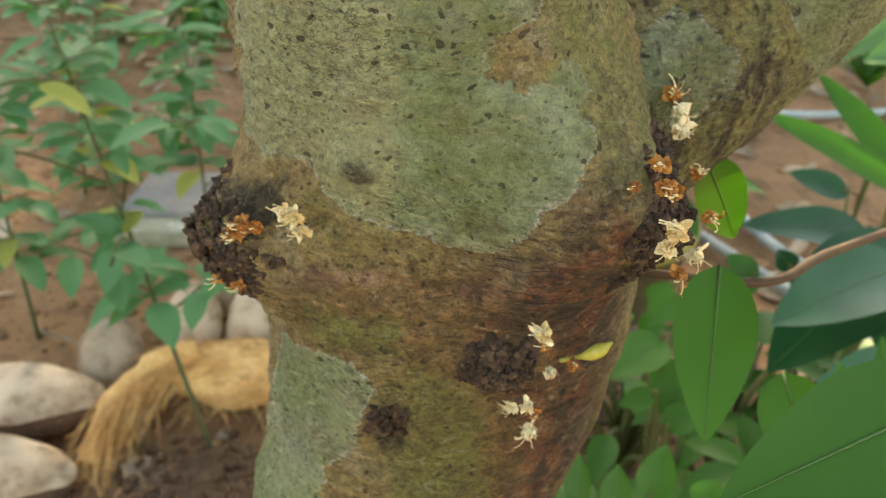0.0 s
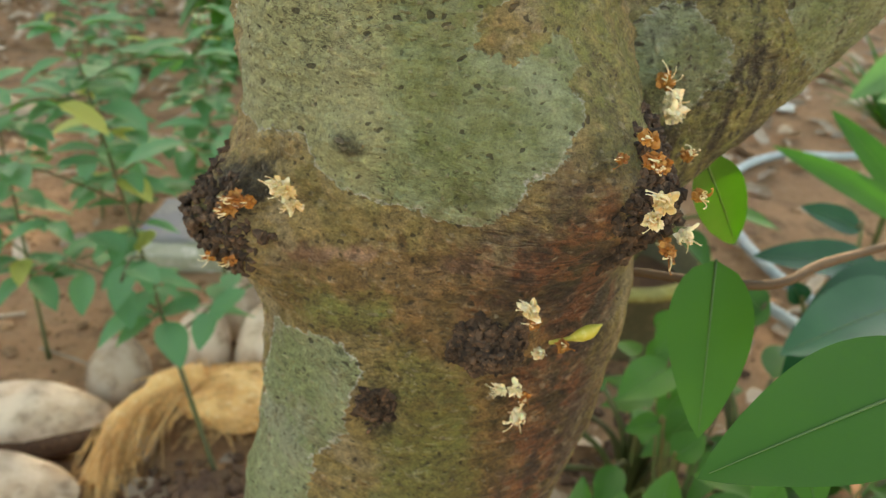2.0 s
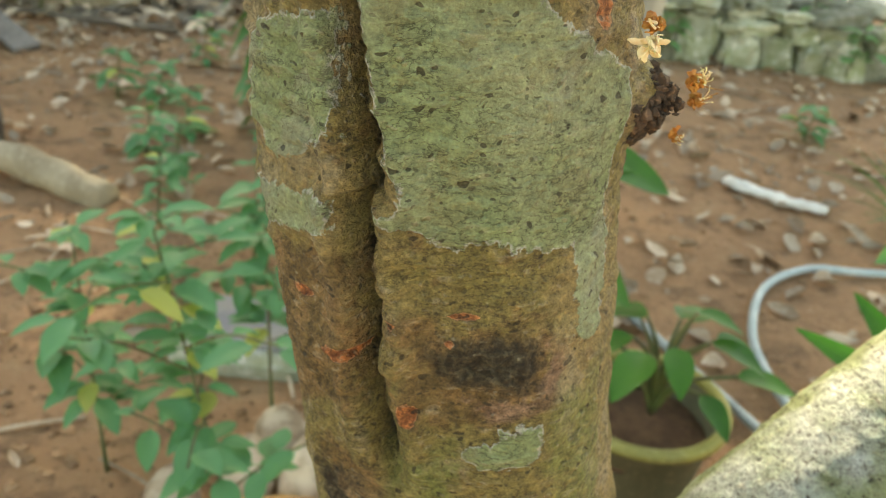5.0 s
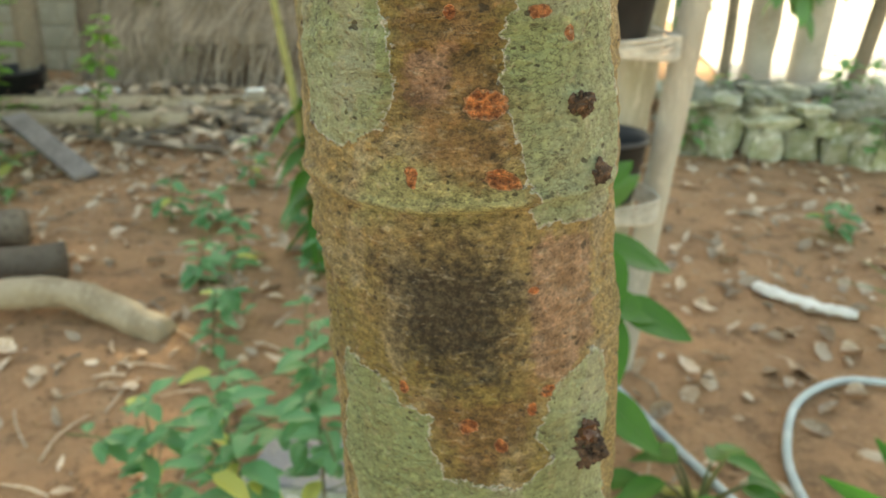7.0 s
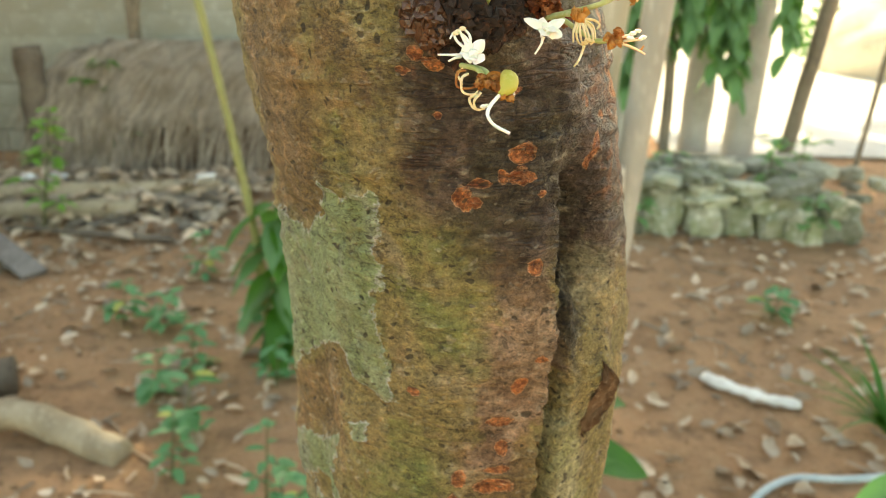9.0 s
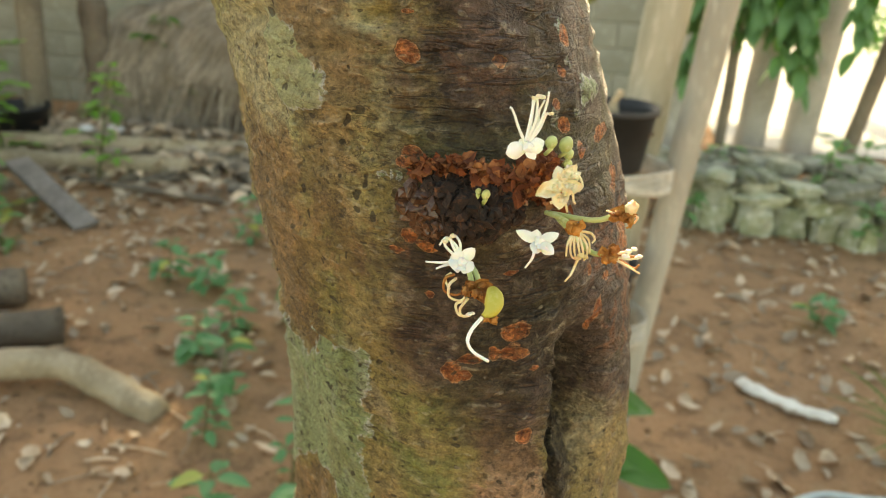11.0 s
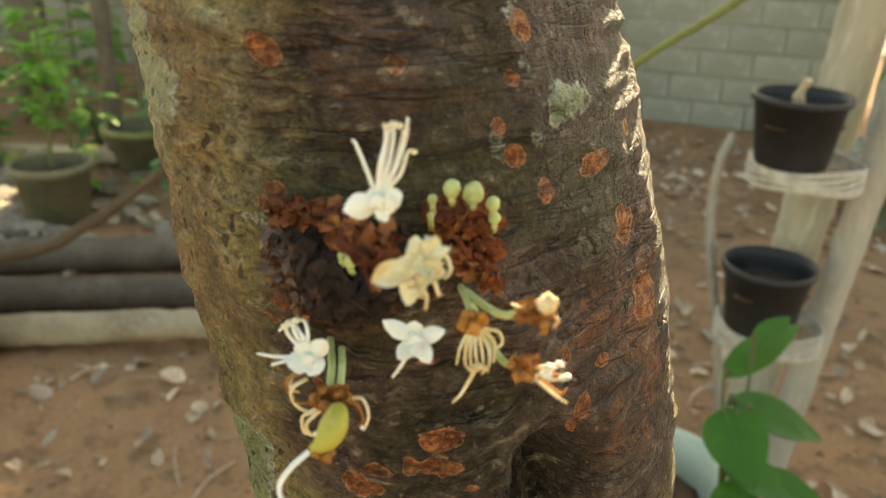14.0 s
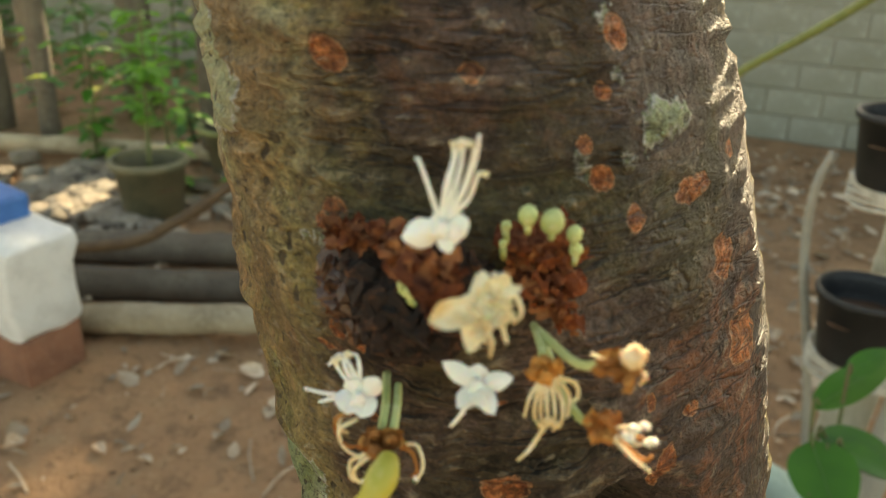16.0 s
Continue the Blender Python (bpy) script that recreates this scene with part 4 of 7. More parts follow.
def seam(path, depth, width):
    s = np.zeros_like(A)
    zs, an = np.array([p[1] for p in path]), np.array([p[0] for p in path])
    c = np.interp(Z, zs, an) + 0.8 * np.sin(Z * 313) * np.sin(Z * 97) + 0.6 * np.sin(Z * 787 + 1) * np.sin(Z * 211 + 2) + 0.4 * np.sin(Z * 1493)
    end = np.clip(np.minimum((Z - zs[0]) / 0.02, (zs[-1] - Z) / 0.02), 0, 1)
    d = away(deg - c)
    # second value: how far the seam's inside is darkened, as its shade
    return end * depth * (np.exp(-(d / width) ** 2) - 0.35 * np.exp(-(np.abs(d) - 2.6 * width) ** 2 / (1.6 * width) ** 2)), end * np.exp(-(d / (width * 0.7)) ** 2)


cxs, cys, rad = (np.interp(Z, AX[:, 0], AX[:, k]) for k in (1, 2, 3))
for _ in range(2):
    kern = np.ones(41) / 41
    for arr in (cxs, cys, rad):
        col = np.convolve(np.pad(arr[:, 0], 20, mode="edge"), kern, "valid")
        arr[:] = col[:, None]
seam_l, in_l = seam(SEAM_L, 0.016, 3.2)
seam_r, in_r = seam(SEAM_R, 0.0045, 3.2)
slit, in_slit = seam(SEAM_R, 0.012, 1.25)
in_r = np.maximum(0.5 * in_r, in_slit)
r = rad - seam_l - seam_r - slit
r += np.interp(Z, (1.2, 1.3, 1.4, 1.48, 1.53, 1.575, 1.7, 1.9), (0, 0.004, 0.008, 0.014, 0.019, 0.018, 0.012, 0.006)) * np.exp(-(away(deg - 17) / 40) ** 2)
r += np.interp(Z, (1.25, 1.35, 1.45, 1.52), (0, -0.010, -0.009, 0)) * np.exp(-(away(deg + 55) / 22) ** 2)
for a, z, w, h, out in KNOT + BULGE:
    r += out * np.exp(-((away(deg - a) / w) ** 2 + ((Z - z) / h) ** 2))
for z0, amp in ((1.2425, 0.0034), (1.335, 0.0013), (1.351, 0.0008), (0.949, 0.0007), (0.941, 0.0006)):
    zc = z0 + 0.002 * np.sin(3 * A + z0 * 40)
    r += amp * (np.exp(-((Z - zc) / 0.0024) ** 2) - 0.7 * np.exp(-((Z - zc + 0.0045) / 0.0026) ** 2)) * np.clip(1.6 - np.abs(A), 0, 1)
r += np.where(Z < 0.45, (0.45 - Z) ** 2 * 0.12 * np.cos(5 * A + 0.6), 0)
# dark also paints the shade inside seams, fissures and the hollow
fields = dict(lichen=patch(LICHEN, 0.006), pale=patch(PALE, 0.008), green=patch(GREEN, 0.010), russet=np.maximum(patch(RUSSET, 0.009), spots(REDDISH)), pink=patch(PINK, 0.006), umber=np.maximum(patch(UMBER_1, 0.014), 0.68 * patch(UMBER_SHADE_2 + UMBER_SHADE_3, 0.018)), slot=patch(SLOT, 0.012), rust=spots(RUST), dark=np.maximum(np.maximum(patch(DARK, 0.006), np.maximum(0.98 * patch(SOOT, 0.018), 0.78 * patch(STAIN, 0.014))), np.maximum(1.5 * patch(HOLLOW_SHADE, 0.007), 1.1 * np.maximum(in_l, in_r))))
fields["dark"] = np.maximum(fields["dark"], 0.75 * spots([(-18, 0.766, 4.5, 0.005), (-13, 0.672, 6, 0.012), (13, 0.703, 9, 0.010)]))
fields["umber"] = np.maximum(fields["umber"], np.clip((Z - 1.575) / 0.02, 0, 1) * np.clip((deg - 8) / 10, 0, 1) * np.clip((150 - deg) / 20, 0, 1))
X, Y = cxs + r * np.sin(A), cys - r * np.cos(A)
rough_up = np.zeros_like(A)
for i in range(len(hts)):
    if hts[i] < 0.45 or hts[i] > 1.85:
        continue
    for j in range(NA):
        if abs(ang[j]) > 2.0:
            continue
        p = Vector((X[i, j], Y[i, j], Z[i, j]))
        rough_up[i, j] = (0.0025 if p.z > 1.47 else 0.0015) * noise.noise(Vector((p.x * 60, p.y * 60, p.z * 330))) * (0.4 + abs(noise.noise(p * 9)) * 2.2) + 0.0014 * noise.noise(p * 75) + (0.0012 if p.z > 1.42 and deg[i, j] > 35 else 0.0026) * noise.noise(p * 22) + (0.0022 if abs(p.z - 1.2) > 0.06 else 0.0) * fields["dark"][i, j] * noise.noise(p * 240)
rough_up += 0.0007 * np.clip((fields["lichen"] - 0.42) * 6, 0, 1)
X, Y = X + rough_up * np.sin(A), Y - rough_up * np.cos(A)


def grid_mesh(name, X, Y, Z, fields, material):
    n, m = X.shape
    me = bpy.data.meshes.new(name)
    idx = np.arange(n * m).reshape(n, m)
    a, b = idx[:-1, :], np.roll(idx, -1, 1)[:-1, :]
    c, d = np.roll(idx, -1, 1)[1:, :], idx[1:, :]
    quads = np.stack([a, b, c, d], -1).reshape(-1, 4)
    me.from_pydata(np.stack([X, Y, Z], -1).reshape(-1, 3).tolist(), [], quads.tolist())
    for k, f in fields.items():
        at_ = me.attributes.new(k, "FLOAT", "POINT")
        at_.data.foreach_set("value", np.ascontiguousarray(f, dtype=np.float32).ravel())
    me.materials.append(M[material])
    me.shade_smooth()
    return me


tree = thing("tree", (0, 0, 0), "grey-green lichen-patched tree trunk bearing small cream flowers", "tree")
trunk = new("trunk", grid_mesh("trunk", X, Y, Z, fields, "bark"))
trunk.parent = tree

# the side limb, leaving the trunk to the back right
limb = [Vector(p) for p in smooth_path([(0.12, 0.095, 0.715), (0.175, 0.112, 0.752), (0.227, 0.135, 0.785), (0.264, 0.159, 0.815), (0.307, 0.187, 0.850), (0.339, 0.204, 0.880), (0.42, 0.25, 0.945), (0.62, 0.34, 1.03), (1.0, 0.45, 1.14)], 40)]
nl, ns = len(limb), 120
LX, LY, LZ = (np.zeros((nl, ns)) for _ in range(3))
lich_f, dark_f, top_f = (np.zeros((nl, ns)) for _ in range(3))
for i, p in enumerate(limb):
    d = (limb[min(i + 1, nl - 1)] - limb[max(i - 1, 0)]).normalized()
    side = d.cross(Vector((0, 0, 1))).normalized()
    up = side.cross(d)
    rr_ = 0.046 - 0.004 * min(1, i / 200) + 0.010 * math.exp(-i / 40)
    for k in range(ns):
        a = math.tau * k / ns
        v = side * math.cos(a) + up * math.sin(a)
        q = p + v * rr_
        q = q + v * (0.0025 * noise.noise(q * 22) + 0.0016 * noise.noise(q * 70) + 0.0007 * noise.noise(q * 200))
        LX[i, k], LY[i, k], LZ[i, k] = q
        shield = (q - Vector((0.201, 0.0721, 0.7818))).length / (0.021 * (1 + 0.35 * noise.noise(q * 70)))
        lich_f[i, k] = max(0.9 / (1 + math.exp(-(i - 80 - 14 * noise.noise(q * 30)) / 3)), min(1.0, max(0.0, 1.5 - shield)))
        # how far the limb faces up; colours go pale above, dark below, as lit
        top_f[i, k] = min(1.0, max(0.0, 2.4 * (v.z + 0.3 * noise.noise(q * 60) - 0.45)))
        # dark specks, and a darkened crotch that paints in its shade
        dark_f[i, k] = (0.75 if noise.noise(q * 430) > 0.40 else 0) if shield < 1.3 or v.z > 0.5 else 0.45 * math.exp(-((i - 55) / 20) ** 2) + (0.75 if noise.noise(q * 430) > 0.40 else 0)
for i in range(90):
    for k in range(ns):
        fold = noise.noise(Vector((LX[i, k] * 150, LY[i, k] * 150, LZ[i, k] * 22)))
        dark_f[i, k] = max(dark_f[i, k], min(0.8, max(0.0, fold * 2.4)) * min(1.0, (90 - i) / 25))
zero = np.zeros_like(lich_f)
# umber at the joint; umber and green also paint the sides' shade
umber_shade_f = np.maximum(np.repeat((0.35 * np.exp(-((np.arange(nl) - 50) / 40.0) ** 2))[:, None], ns, 1), 0.42 * (1.0 - top_f))
branch = new("branch", grid_mesh("branch", LX, LY, LZ, dict(lichen=lich_f, russet=zero, dark=dark_f, rust=zero, umber=umber_shade_f, green=np.maximum(0.7 * np.exp(-((np.arange(nl) - 50) / 45.0) ** 2)[:, None] + zero, 1.0 - top_f), sunlit_crust=np.minimum(1.0, lich_f) * top_f), "bark"))
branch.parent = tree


def on_bark(a, z, out=0.0):
    """The place and outward direction at an angle and height on the trunk."""
    i = int(np.abs(hts - z).argmin())
    j = int(np.abs(away(np.degrees(ang) - a)).argmin())
    v = Vector((math.sin(radians(a)), -math.cos(radians(a)), 0))
    return Vector((X[i, j], Y[i, j], z)) + v * out, v


# ---- flowers of the tree ----
def thread(bm, c, d, L, bend, r=0.0004, seg=5, knob=0.0, curl=0.0):
    d = Vector(d).normalized()
    b = Vector(bend)
    s = d.cross(Vector((0.3, 0.5, 0.8))).normalized()
    n = 5 if not curl else 10
    pts = []
    for i in range(n):
        t = i / (n - 1)
        p = c + d * L * t + b * L * t * t
        if curl:
            k = curl * t * 4.5
            p = c + d * L * (t - 0.45 * curl * t * t) + b * L * t * t + s * L * 0.28 * (1 - math.cos(k)) * t + d * L * 0.2 * math.sin(k) * t
        pts.append(p)
    tube(bm, pts, [r * (1.15 - 0.4 * i / n) for i in range(n)], seg)
    if knob:
        lump(bm, pts[-1], (knob, knob, knob * 0.8), random.randint(0, 99), 1, 0.3)


def flower(c, d, size, look_, parent):
    """One flower: a crumpled cup of small petals and a broom of fine curling threads; look_: fresh, cream or wilt."""
    c, d = Vector(c), Vector(d).normalized()
    mats = {"fresh": "petal", "cream": "petal_cream", "wilt": "petal_wilt"}
    s = d.cross(Vector((0.2, 0.1, 1))).normalized()
    u = d.cross(s)
    bm = bmesh.new()
    lump(bm, c - d * size * 0.05, (size * 0.15,) * 3, random.randint(0, 99), 2, 0.2)
    for k in range({"fresh": 5, "cream": 8, "wilt": 6}[look_]):
        a = math.tau * (k + random.uniform(-0.3, 0.3)) / 5
        e = s * math.cos(a) + u * math.sin(a)
        op = {"fresh": 1.25, "cream": 0.95, "wilt": 0.9}[look_] * random.uniform(0.5, 1.35)
        t = (d * math.cos(op) + e * math.sin(op)).normalized()
        blade(bm, c, c + t * size * random.uniform(*((0.42, 0.62) if look_ != "wilt" else (0.28, 0.46))), size * (random.uniform(0.30, 0.42) if look_ == "fresh" else random.uniform(0.26, 0.42)), e - d * 0.4, random.uniform(-0.9, 0.7) if look_ != "fresh" else random.uniform(-0.5, 0.1), random.uniform(0.1, 1.2), 8, 0.95, 0.16)
    if look_ != "fresh":
        for k in range(7):
            p = c + (s * random.uniform(-1, 1) + u * random.uniform(-1, 1)) * size * 0.2 + d * size * random.uniform(0.0, 0.3)
            lump(bm, p, tuple(size * random.uniform(0.05, 0.12) for _ in range(3)), k, 3, 0.9, 2.4)
    ob = part("flower", bm, mats[look_], parent, {"fresh": "fresh white flower", "cream": "fading cream flower", "wilt": "withered orange-brown flower"}[look_])
    for k in range({"fresh": 9, "cream": 13, "wilt": 9}[look_]):
        bm = bmesh.new()
        a = random.uniform(0, math.tau)
        e = d + (s * math.cos(a) + u * math.sin(a)) * random.uniform(0.02, 0.26 if look_ == "fresh" else 0.6)
        cu = (s * math.cos(a) + u * math.sin(a)) * random.uniform(-0.35, 0.35)
        thread(bm, c + e * size * 0.12, e, size * random.uniform(0.4, 0.8), cu, size * random.uniform(0.018, 0.032), 6, size * random.choice((0.0, 0.0, 0.045, 0.055)), random.uniform(0.1, 0.6) if look_ == "fresh" else random.uniform(0.3, 1.25))
        part("stamen", bm, mats[look_] if look_ != "wilt" else random.choice(("petal_cream", "petal_wilt")), ob)
    return ob


def crumbs(a, z, da, dz, thick, n, material, name, label="", grain=0.0019):
    """A crumbly crust that follows the bark: many small grains and scales."""
    bm = bmesh.new()
    for k in range(n):
        q, t = math.sqrt(random.random()), random.uniform(0, math.tau)
        wob = 1 + 0.45 * noise.noise(Vector((math.cos(t) * 2, math.sin(t) * 2, a)))
        p, v = on_bark(a + da * q * wob * math.cos(t), z + dz * q * wob * math.sin(t), thick * (1 - q) * random.uniform(0.0, 1.0) ** 0.7 - 0.0004)
        g = grain * random.uniform(0.5, 1.3)
        lump(bm, p, (g, g * random.uniform(0.5, 1), g * random.uniform(0.4, 1.2)), k, 1, 0.9, 1.6, random.random() * 6)
    return part(name, bm, material, tree, label, smooth=False)


def spot(a, z, out=0.0):
    return on_bark(a, z, out)[0]


def bloom(a, z, out, d, size, look_, stalk=None):
    q, w = on_bark(a, z, out)
    ob = flower(q, d, size, look_, tree)
    if stalk:
        b = spot(*stalk)
        bm = bmesh.new()
        tube(bm, smooth_path([b, (b + q) / 2 + w * 0.002, q], 5), 0.0007, 8)
        part("stalk", bm, "bud", ob, "pale green stalk")
    return ob


# Flowers of the high cushion: look, foot, petals (tip, width), threads, knobs; millimetres to the right, up and out from the cushion
UPRIGHT_FLOWER = ("fresh", (1.4, 9.4, 11.3), [((-2.7, 8.2, 12.8), 3.26), ((4.0, 10.4, 13.0), 2.77), ((2.3, 7.2, 13.2), 1.95), ((0.2, 11.0, 11.5), 2.77), ((3.3, 8.6, 14.3), 2.28)], [[(1.4, 10.8, 11.4), (2.0, 14.6, 11.9), (2.7, 18.4, 12.4), (4.0, 19.2, 12.5)], [(1.5, 10.8, 11.4), (2.7, 14.2, 11.8), (3.2, 17.4, 12.2), (3.2, 19.0, 12.5)], [(1.8, 10.8, 11.4), (3.6, 13.8, 11.8), (4.8, 17.4, 12.3), (5.1, 19.9, 12.7)], [(1.8, 10.6, 11.4), (4.0, 13.0, 11.7), (5.1, 15.8, 12.1), (5.9, 15.6, 12.1)], [(1.2, 10.8, 11.4), (1.6, 14.2, 11.8), (2.2, 17.0, 12.2), (2.2, 18.6, 12.4)], [(1.0, 10.4, 11.4), (-0.1, 13.0, 11.7), (-1.6, 16.6, 12.1), (-2.2, 17.3, 12.2)], [(1.6, 10.6, 11.4), (3.2, 13.4, 11.7), (4.0, 16.6, 12.1), (4.5, 18.4, 12.4)]], [((3.3, 19.1, 13.5), 0.65), ((2.3, 18.8, 13.4), 0.49), ((5.9, 15.8, 13.1), 0.49), ((4.1, 18.9, 13.5), 0.57)])
SIDE_FLOWER = ("fresh", (-9.7, -13.3, 0.1), [((-12.4, -13.7, 2.4), 3.24), ((-7.2, -10.8, 1.7), 2.7), ((-8.1, -14.8, 2.2), 3.06), ((-10.6, -14.8, 2.4), 3.06), ((-11.7, -11.7, 1.6), 3.06)], [[(-11.0, -11.9, 0.1), (-12.8, -10.1, 0.1), (-13.5, -8.8, 0.0), (-13.9, -8.4, 0.1)], [(-10.6, -11.5, -0.0), (-11.9, -9.3, -0.1), (-12.1, -7.9, -0.2), (-11.5, -7.5, -0.2)], [(-10.0, -11.5, -0.1), (-10.0, -9.3, -0.3), (-10.7, -7.8, -0.3), (-12.0, -7.6, -0.2)], [(-10.3, -11.3, -0.1), (-10.9, -9.7, -0.1), (-12.8, -7.9, -0.1), (-14.4, -9.5, 0.2)], [(-11.9, -13.2, 0.3), (-14.5, -13.2, 0.5), (-17.5, -12.9, 0.9)], [(-12.3, -13.6, 0.4), (-14.0, -14.0, 0.6), (-15.3, -14.5, 0.8)]], [((-13.3, -8.7, 1.0), 0.63), ((-11.6, -7.6, 0.8), 0.63), ((-12.7, -8.2, 0.9), 0.54)])
STAR_FLOWER = ("fresh", (6.0, -9.4, 3.5), [((1.7, -6.9, 4.2), 2.27), ((10.0, -7.7, 4.7), 2.27), ((7.9, -11.9, 6.9), 2.44), ((4.2, -11.4, 6.7), 2.44), ((6.0, -6.8, 3.3), 2.96), ((7.1, -10.7, 7.2), 2.61), ((5.7, -10.3, 7.1), 2.27)], [[(5.1, -11.3, 3.7), (4.3, -13.0, 3.8), (3.0, -14.9, 4.0)], [(6.0, -10.0, 3.6), (6.8, -10.9, 3.7), (7.4, -11.7, 3.8)], [(5.3, -10.0, 3.5), (4.7, -11.1, 3.6), (5.5, -11.7, 3.7)]], [((6.4, -10.1, 4.6), 0.52), ((5.4, -10.4, 4.6), 0.52)])
CREAM_FLOWER = ("cream", (7.1, 1.2, 15.2), [((1.8, -0.8, 15.5), 3.46), ((6.0, -3.2, 16.7), 3.46), ((10.8, 1.3, 16.9), 2.83), ((9.1, 5.7, 15.9), 3.14), ((6.3, 5.2, 15.2), 2.83), ((10.0, 3.6, 16.9), 2.51), ((8.1, -1.1, 17.7), 2.99), ((3.7, 1.2, 16.5), 2.83)], [[(5.5, 1.9, 15.1), (7.5, 2.7, 15.2), (8.7, 1.2, 15.3), (10.2, 1.9, 15.4)], [(6.3, 0.4, 15.1), (8.7, -0.0, 15.3), (9.4, -1.6, 15.4), (9.7, -2.3, 15.4)], [(5.9, -1.2, 15.1), (7.9, -2.0, 15.3), (8.0, -3.9, 15.3)], [(8.7, 4.3, 15.3), (10.2, 3.1, 15.4), (11.0, 1.2, 15.5), (10.2, -0.0, 15.4)], [(4.0, -0.8, 15.1), (5.5, -0.0, 15.1), (7.1, -0.8, 15.2), (7.5, 0.8, 15.2)], [(4.8, -2.0, 15.1), (6.3, -1.6, 15.2), (7.7, -2.4, 15.3)]], [((7.3, 2.4, 16.2), 0.71), ((9.1, 2.0, 16.3), 0.63), ((6.0, -0.3, 16.1), 0.71), ((7.9, -0.3, 16.2), 0.63)])
BROOM_FLOWER = ("cream", (14.2, -7.4, 2.7), [((12.5, -5.4, 2.7), 1.94), ((15.7, -4.9, 3.1), 2.11), ((13.8, -4.9, 1.9), 1.94), ((11.6, -6.6, 3.2), 1.76)], [[(14.2, -7.6, 2.8), (13.3, -10.2, 2.8), (13.3, -12.7, 3.1), (14.6, -13.5, 3.3)], [(14.5, -7.5, 2.8), (14.6, -10.6, 3.0), (15.1, -13.5, 3.4)], [(14.7, -7.5, 2.8), (16.4, -10.1, 3.2), (16.5, -12.7, 3.5), (15.5, -13.7, 3.5)], [(15.1, -7.4, 2.8), (17.7, -7.9, 3.2), (18.3, -9.2, 3.4), (17.7, -10.1, 3.4)], [(14.7, -7.5, 2.8), (17.1, -9.2, 3.2), (17.2, -12.2, 3.5)], [(13.8, -7.6, 2.7), (12.5, -10.2, 2.8), (12.0, -12.7, 3.0)], [(14.6, -13.5, 3.3), (12.9, -16.5, 3.5), (11.6, -18.1, 3.6)], [(14.2, -7.6, 2.8), (13.9, -11.0, 3.0), (14.2, -13.6, 3.3)], [(14.8, -7.5, 2.8), (15.5, -10.5, 3.1), (15.9, -13.5, 3.5)]], [((15.0, -12.7, 4.3), 0.79), ((14.2, -13.2, 4.3), 0.62), ((15.9, -12.9, 4.4), 0.62)])
SUNNY_FLOWER = ("wilt", (22.3, -4.3, 8.5), [((20.0, -3.3, 8.7), 2.2), ((21.3, -6.2, 10.0), 2.2), ((23.5, -6.4, 10.5), 2.2), ((22.2, -2.2, 9.0), 2.03), ((19.6, -4.8, 7.7), 1.86), ((24.1, -4.9, 10.5), 1.86)], [[(21.9, -4.3, 8.4), (20.3, -3.9, 8.1), (19.0, -3.4, 7.9)], [(22.7, -5.1, 8.6), (23.5, -6.7, 8.9), (22.7, -7.2, 8.7)], [(23.5, -4.3, 8.7), (25.0, -5.1, 9.1), (24.7, -6.3, 9.1)]], [])
TUFT_FLOWER = ("wilt", (21.5, -12.6, 4.0), [((19.3, -11.9, 2.6), 2.29), ((21.5, -10.2, 4.3), 2.29), ((23.3, -11.1, 4.7), 2.12), ((22.4, -14.4, 4.9), 2.12), ((20.0, -14.6, 3.5), 2.12)], [[(22.8, -12.5, 4.3), (25.3, -12.0, 4.7), (26.1, -11.6, 4.8)], [(23.2, -12.9, 4.4), (25.7, -13.2, 4.9), (27.2, -13.4, 5.3)], [(23.2, -13.3, 4.4), (24.8, -13.7, 4.8), (26.5, -13.6, 5.1)], [(22.7, -13.8, 4.4), (24.8, -15.4, 5.0), (27.1, -16.9, 5.7)], [(23.2, -13.8, 4.5), (26.1, -15.7, 5.3), (27.0, -15.0, 5.4)]], [((26.0, -11.6, 5.8), 0.62), ((27.0, -13.2, 6.2), 0.62), ((26.4, -13.5, 6.1), 0.53), ((24.9, -12.1, 5.6), 0.71), ((24.3, -13.1, 5.6), 0.79)])
SPENT_FLOWER = ("wilt", (-6.8, -19.5, -1.9), [((-8.7, -17.0, -1.1), 2.57), ((-3.8, -17.4, -0.7), 2.75), ((-2.6, -18.6, -0.6), 2.2), ((-7.3, -20.2, 1.4), 2.39), ((-9.5, -19.5, -0.1), 2.39), ((-5.2, -21.4, 3.0), 2.39)], [[(-4.1, -19.5, -2.0), (-1.9, -19.5, -2.0), (-0.8, -21.7, -1.7), (-1.5, -23.8, -1.3)], [(-4.1, -19.9, -1.9), (-2.5, -20.4, -1.9), (-1.6, -22.5, -1.5), (-2.3, -23.4, -1.3)], [(-8.6, -21.6, -1.4), (-10.8, -22.4, -1.1), (-10.4, -24.6, -0.7), (-8.5, -25.0, -0.7)], [(-8.1, -21.2, -1.5), (-10.1, -23.3, -1.0), (-9.5, -25.0, -0.7), (-7.6, -24.9, -0.8)], [(-10.9, -15.9, -2.1), (-13.1, -16.7, -1.7), (-13.1, -19.4, -1.4), (-10.8, -20.3, -1.4), (-8.6, -19.4, -1.7)], [(-10.5, -16.8, -2.0), (-12.4, -18.1, -1.6), (-12.1, -20.7, -1.3), (-9.9, -21.6, -1.3), (-8.6, -20.6, -1.6)], [(-11.4, -15.6, -2.1), (-12.7, -16.5, -1.8), (-12.7, -18.1, -1.6), (-11.8, -19.0, -1.6)]], [((-8.3, -24.6, 0.2), 0.64), ((-7.5, -24.4, 0.1), 0.55), ((-1.6, -23.4, -0.3), 0.46)])
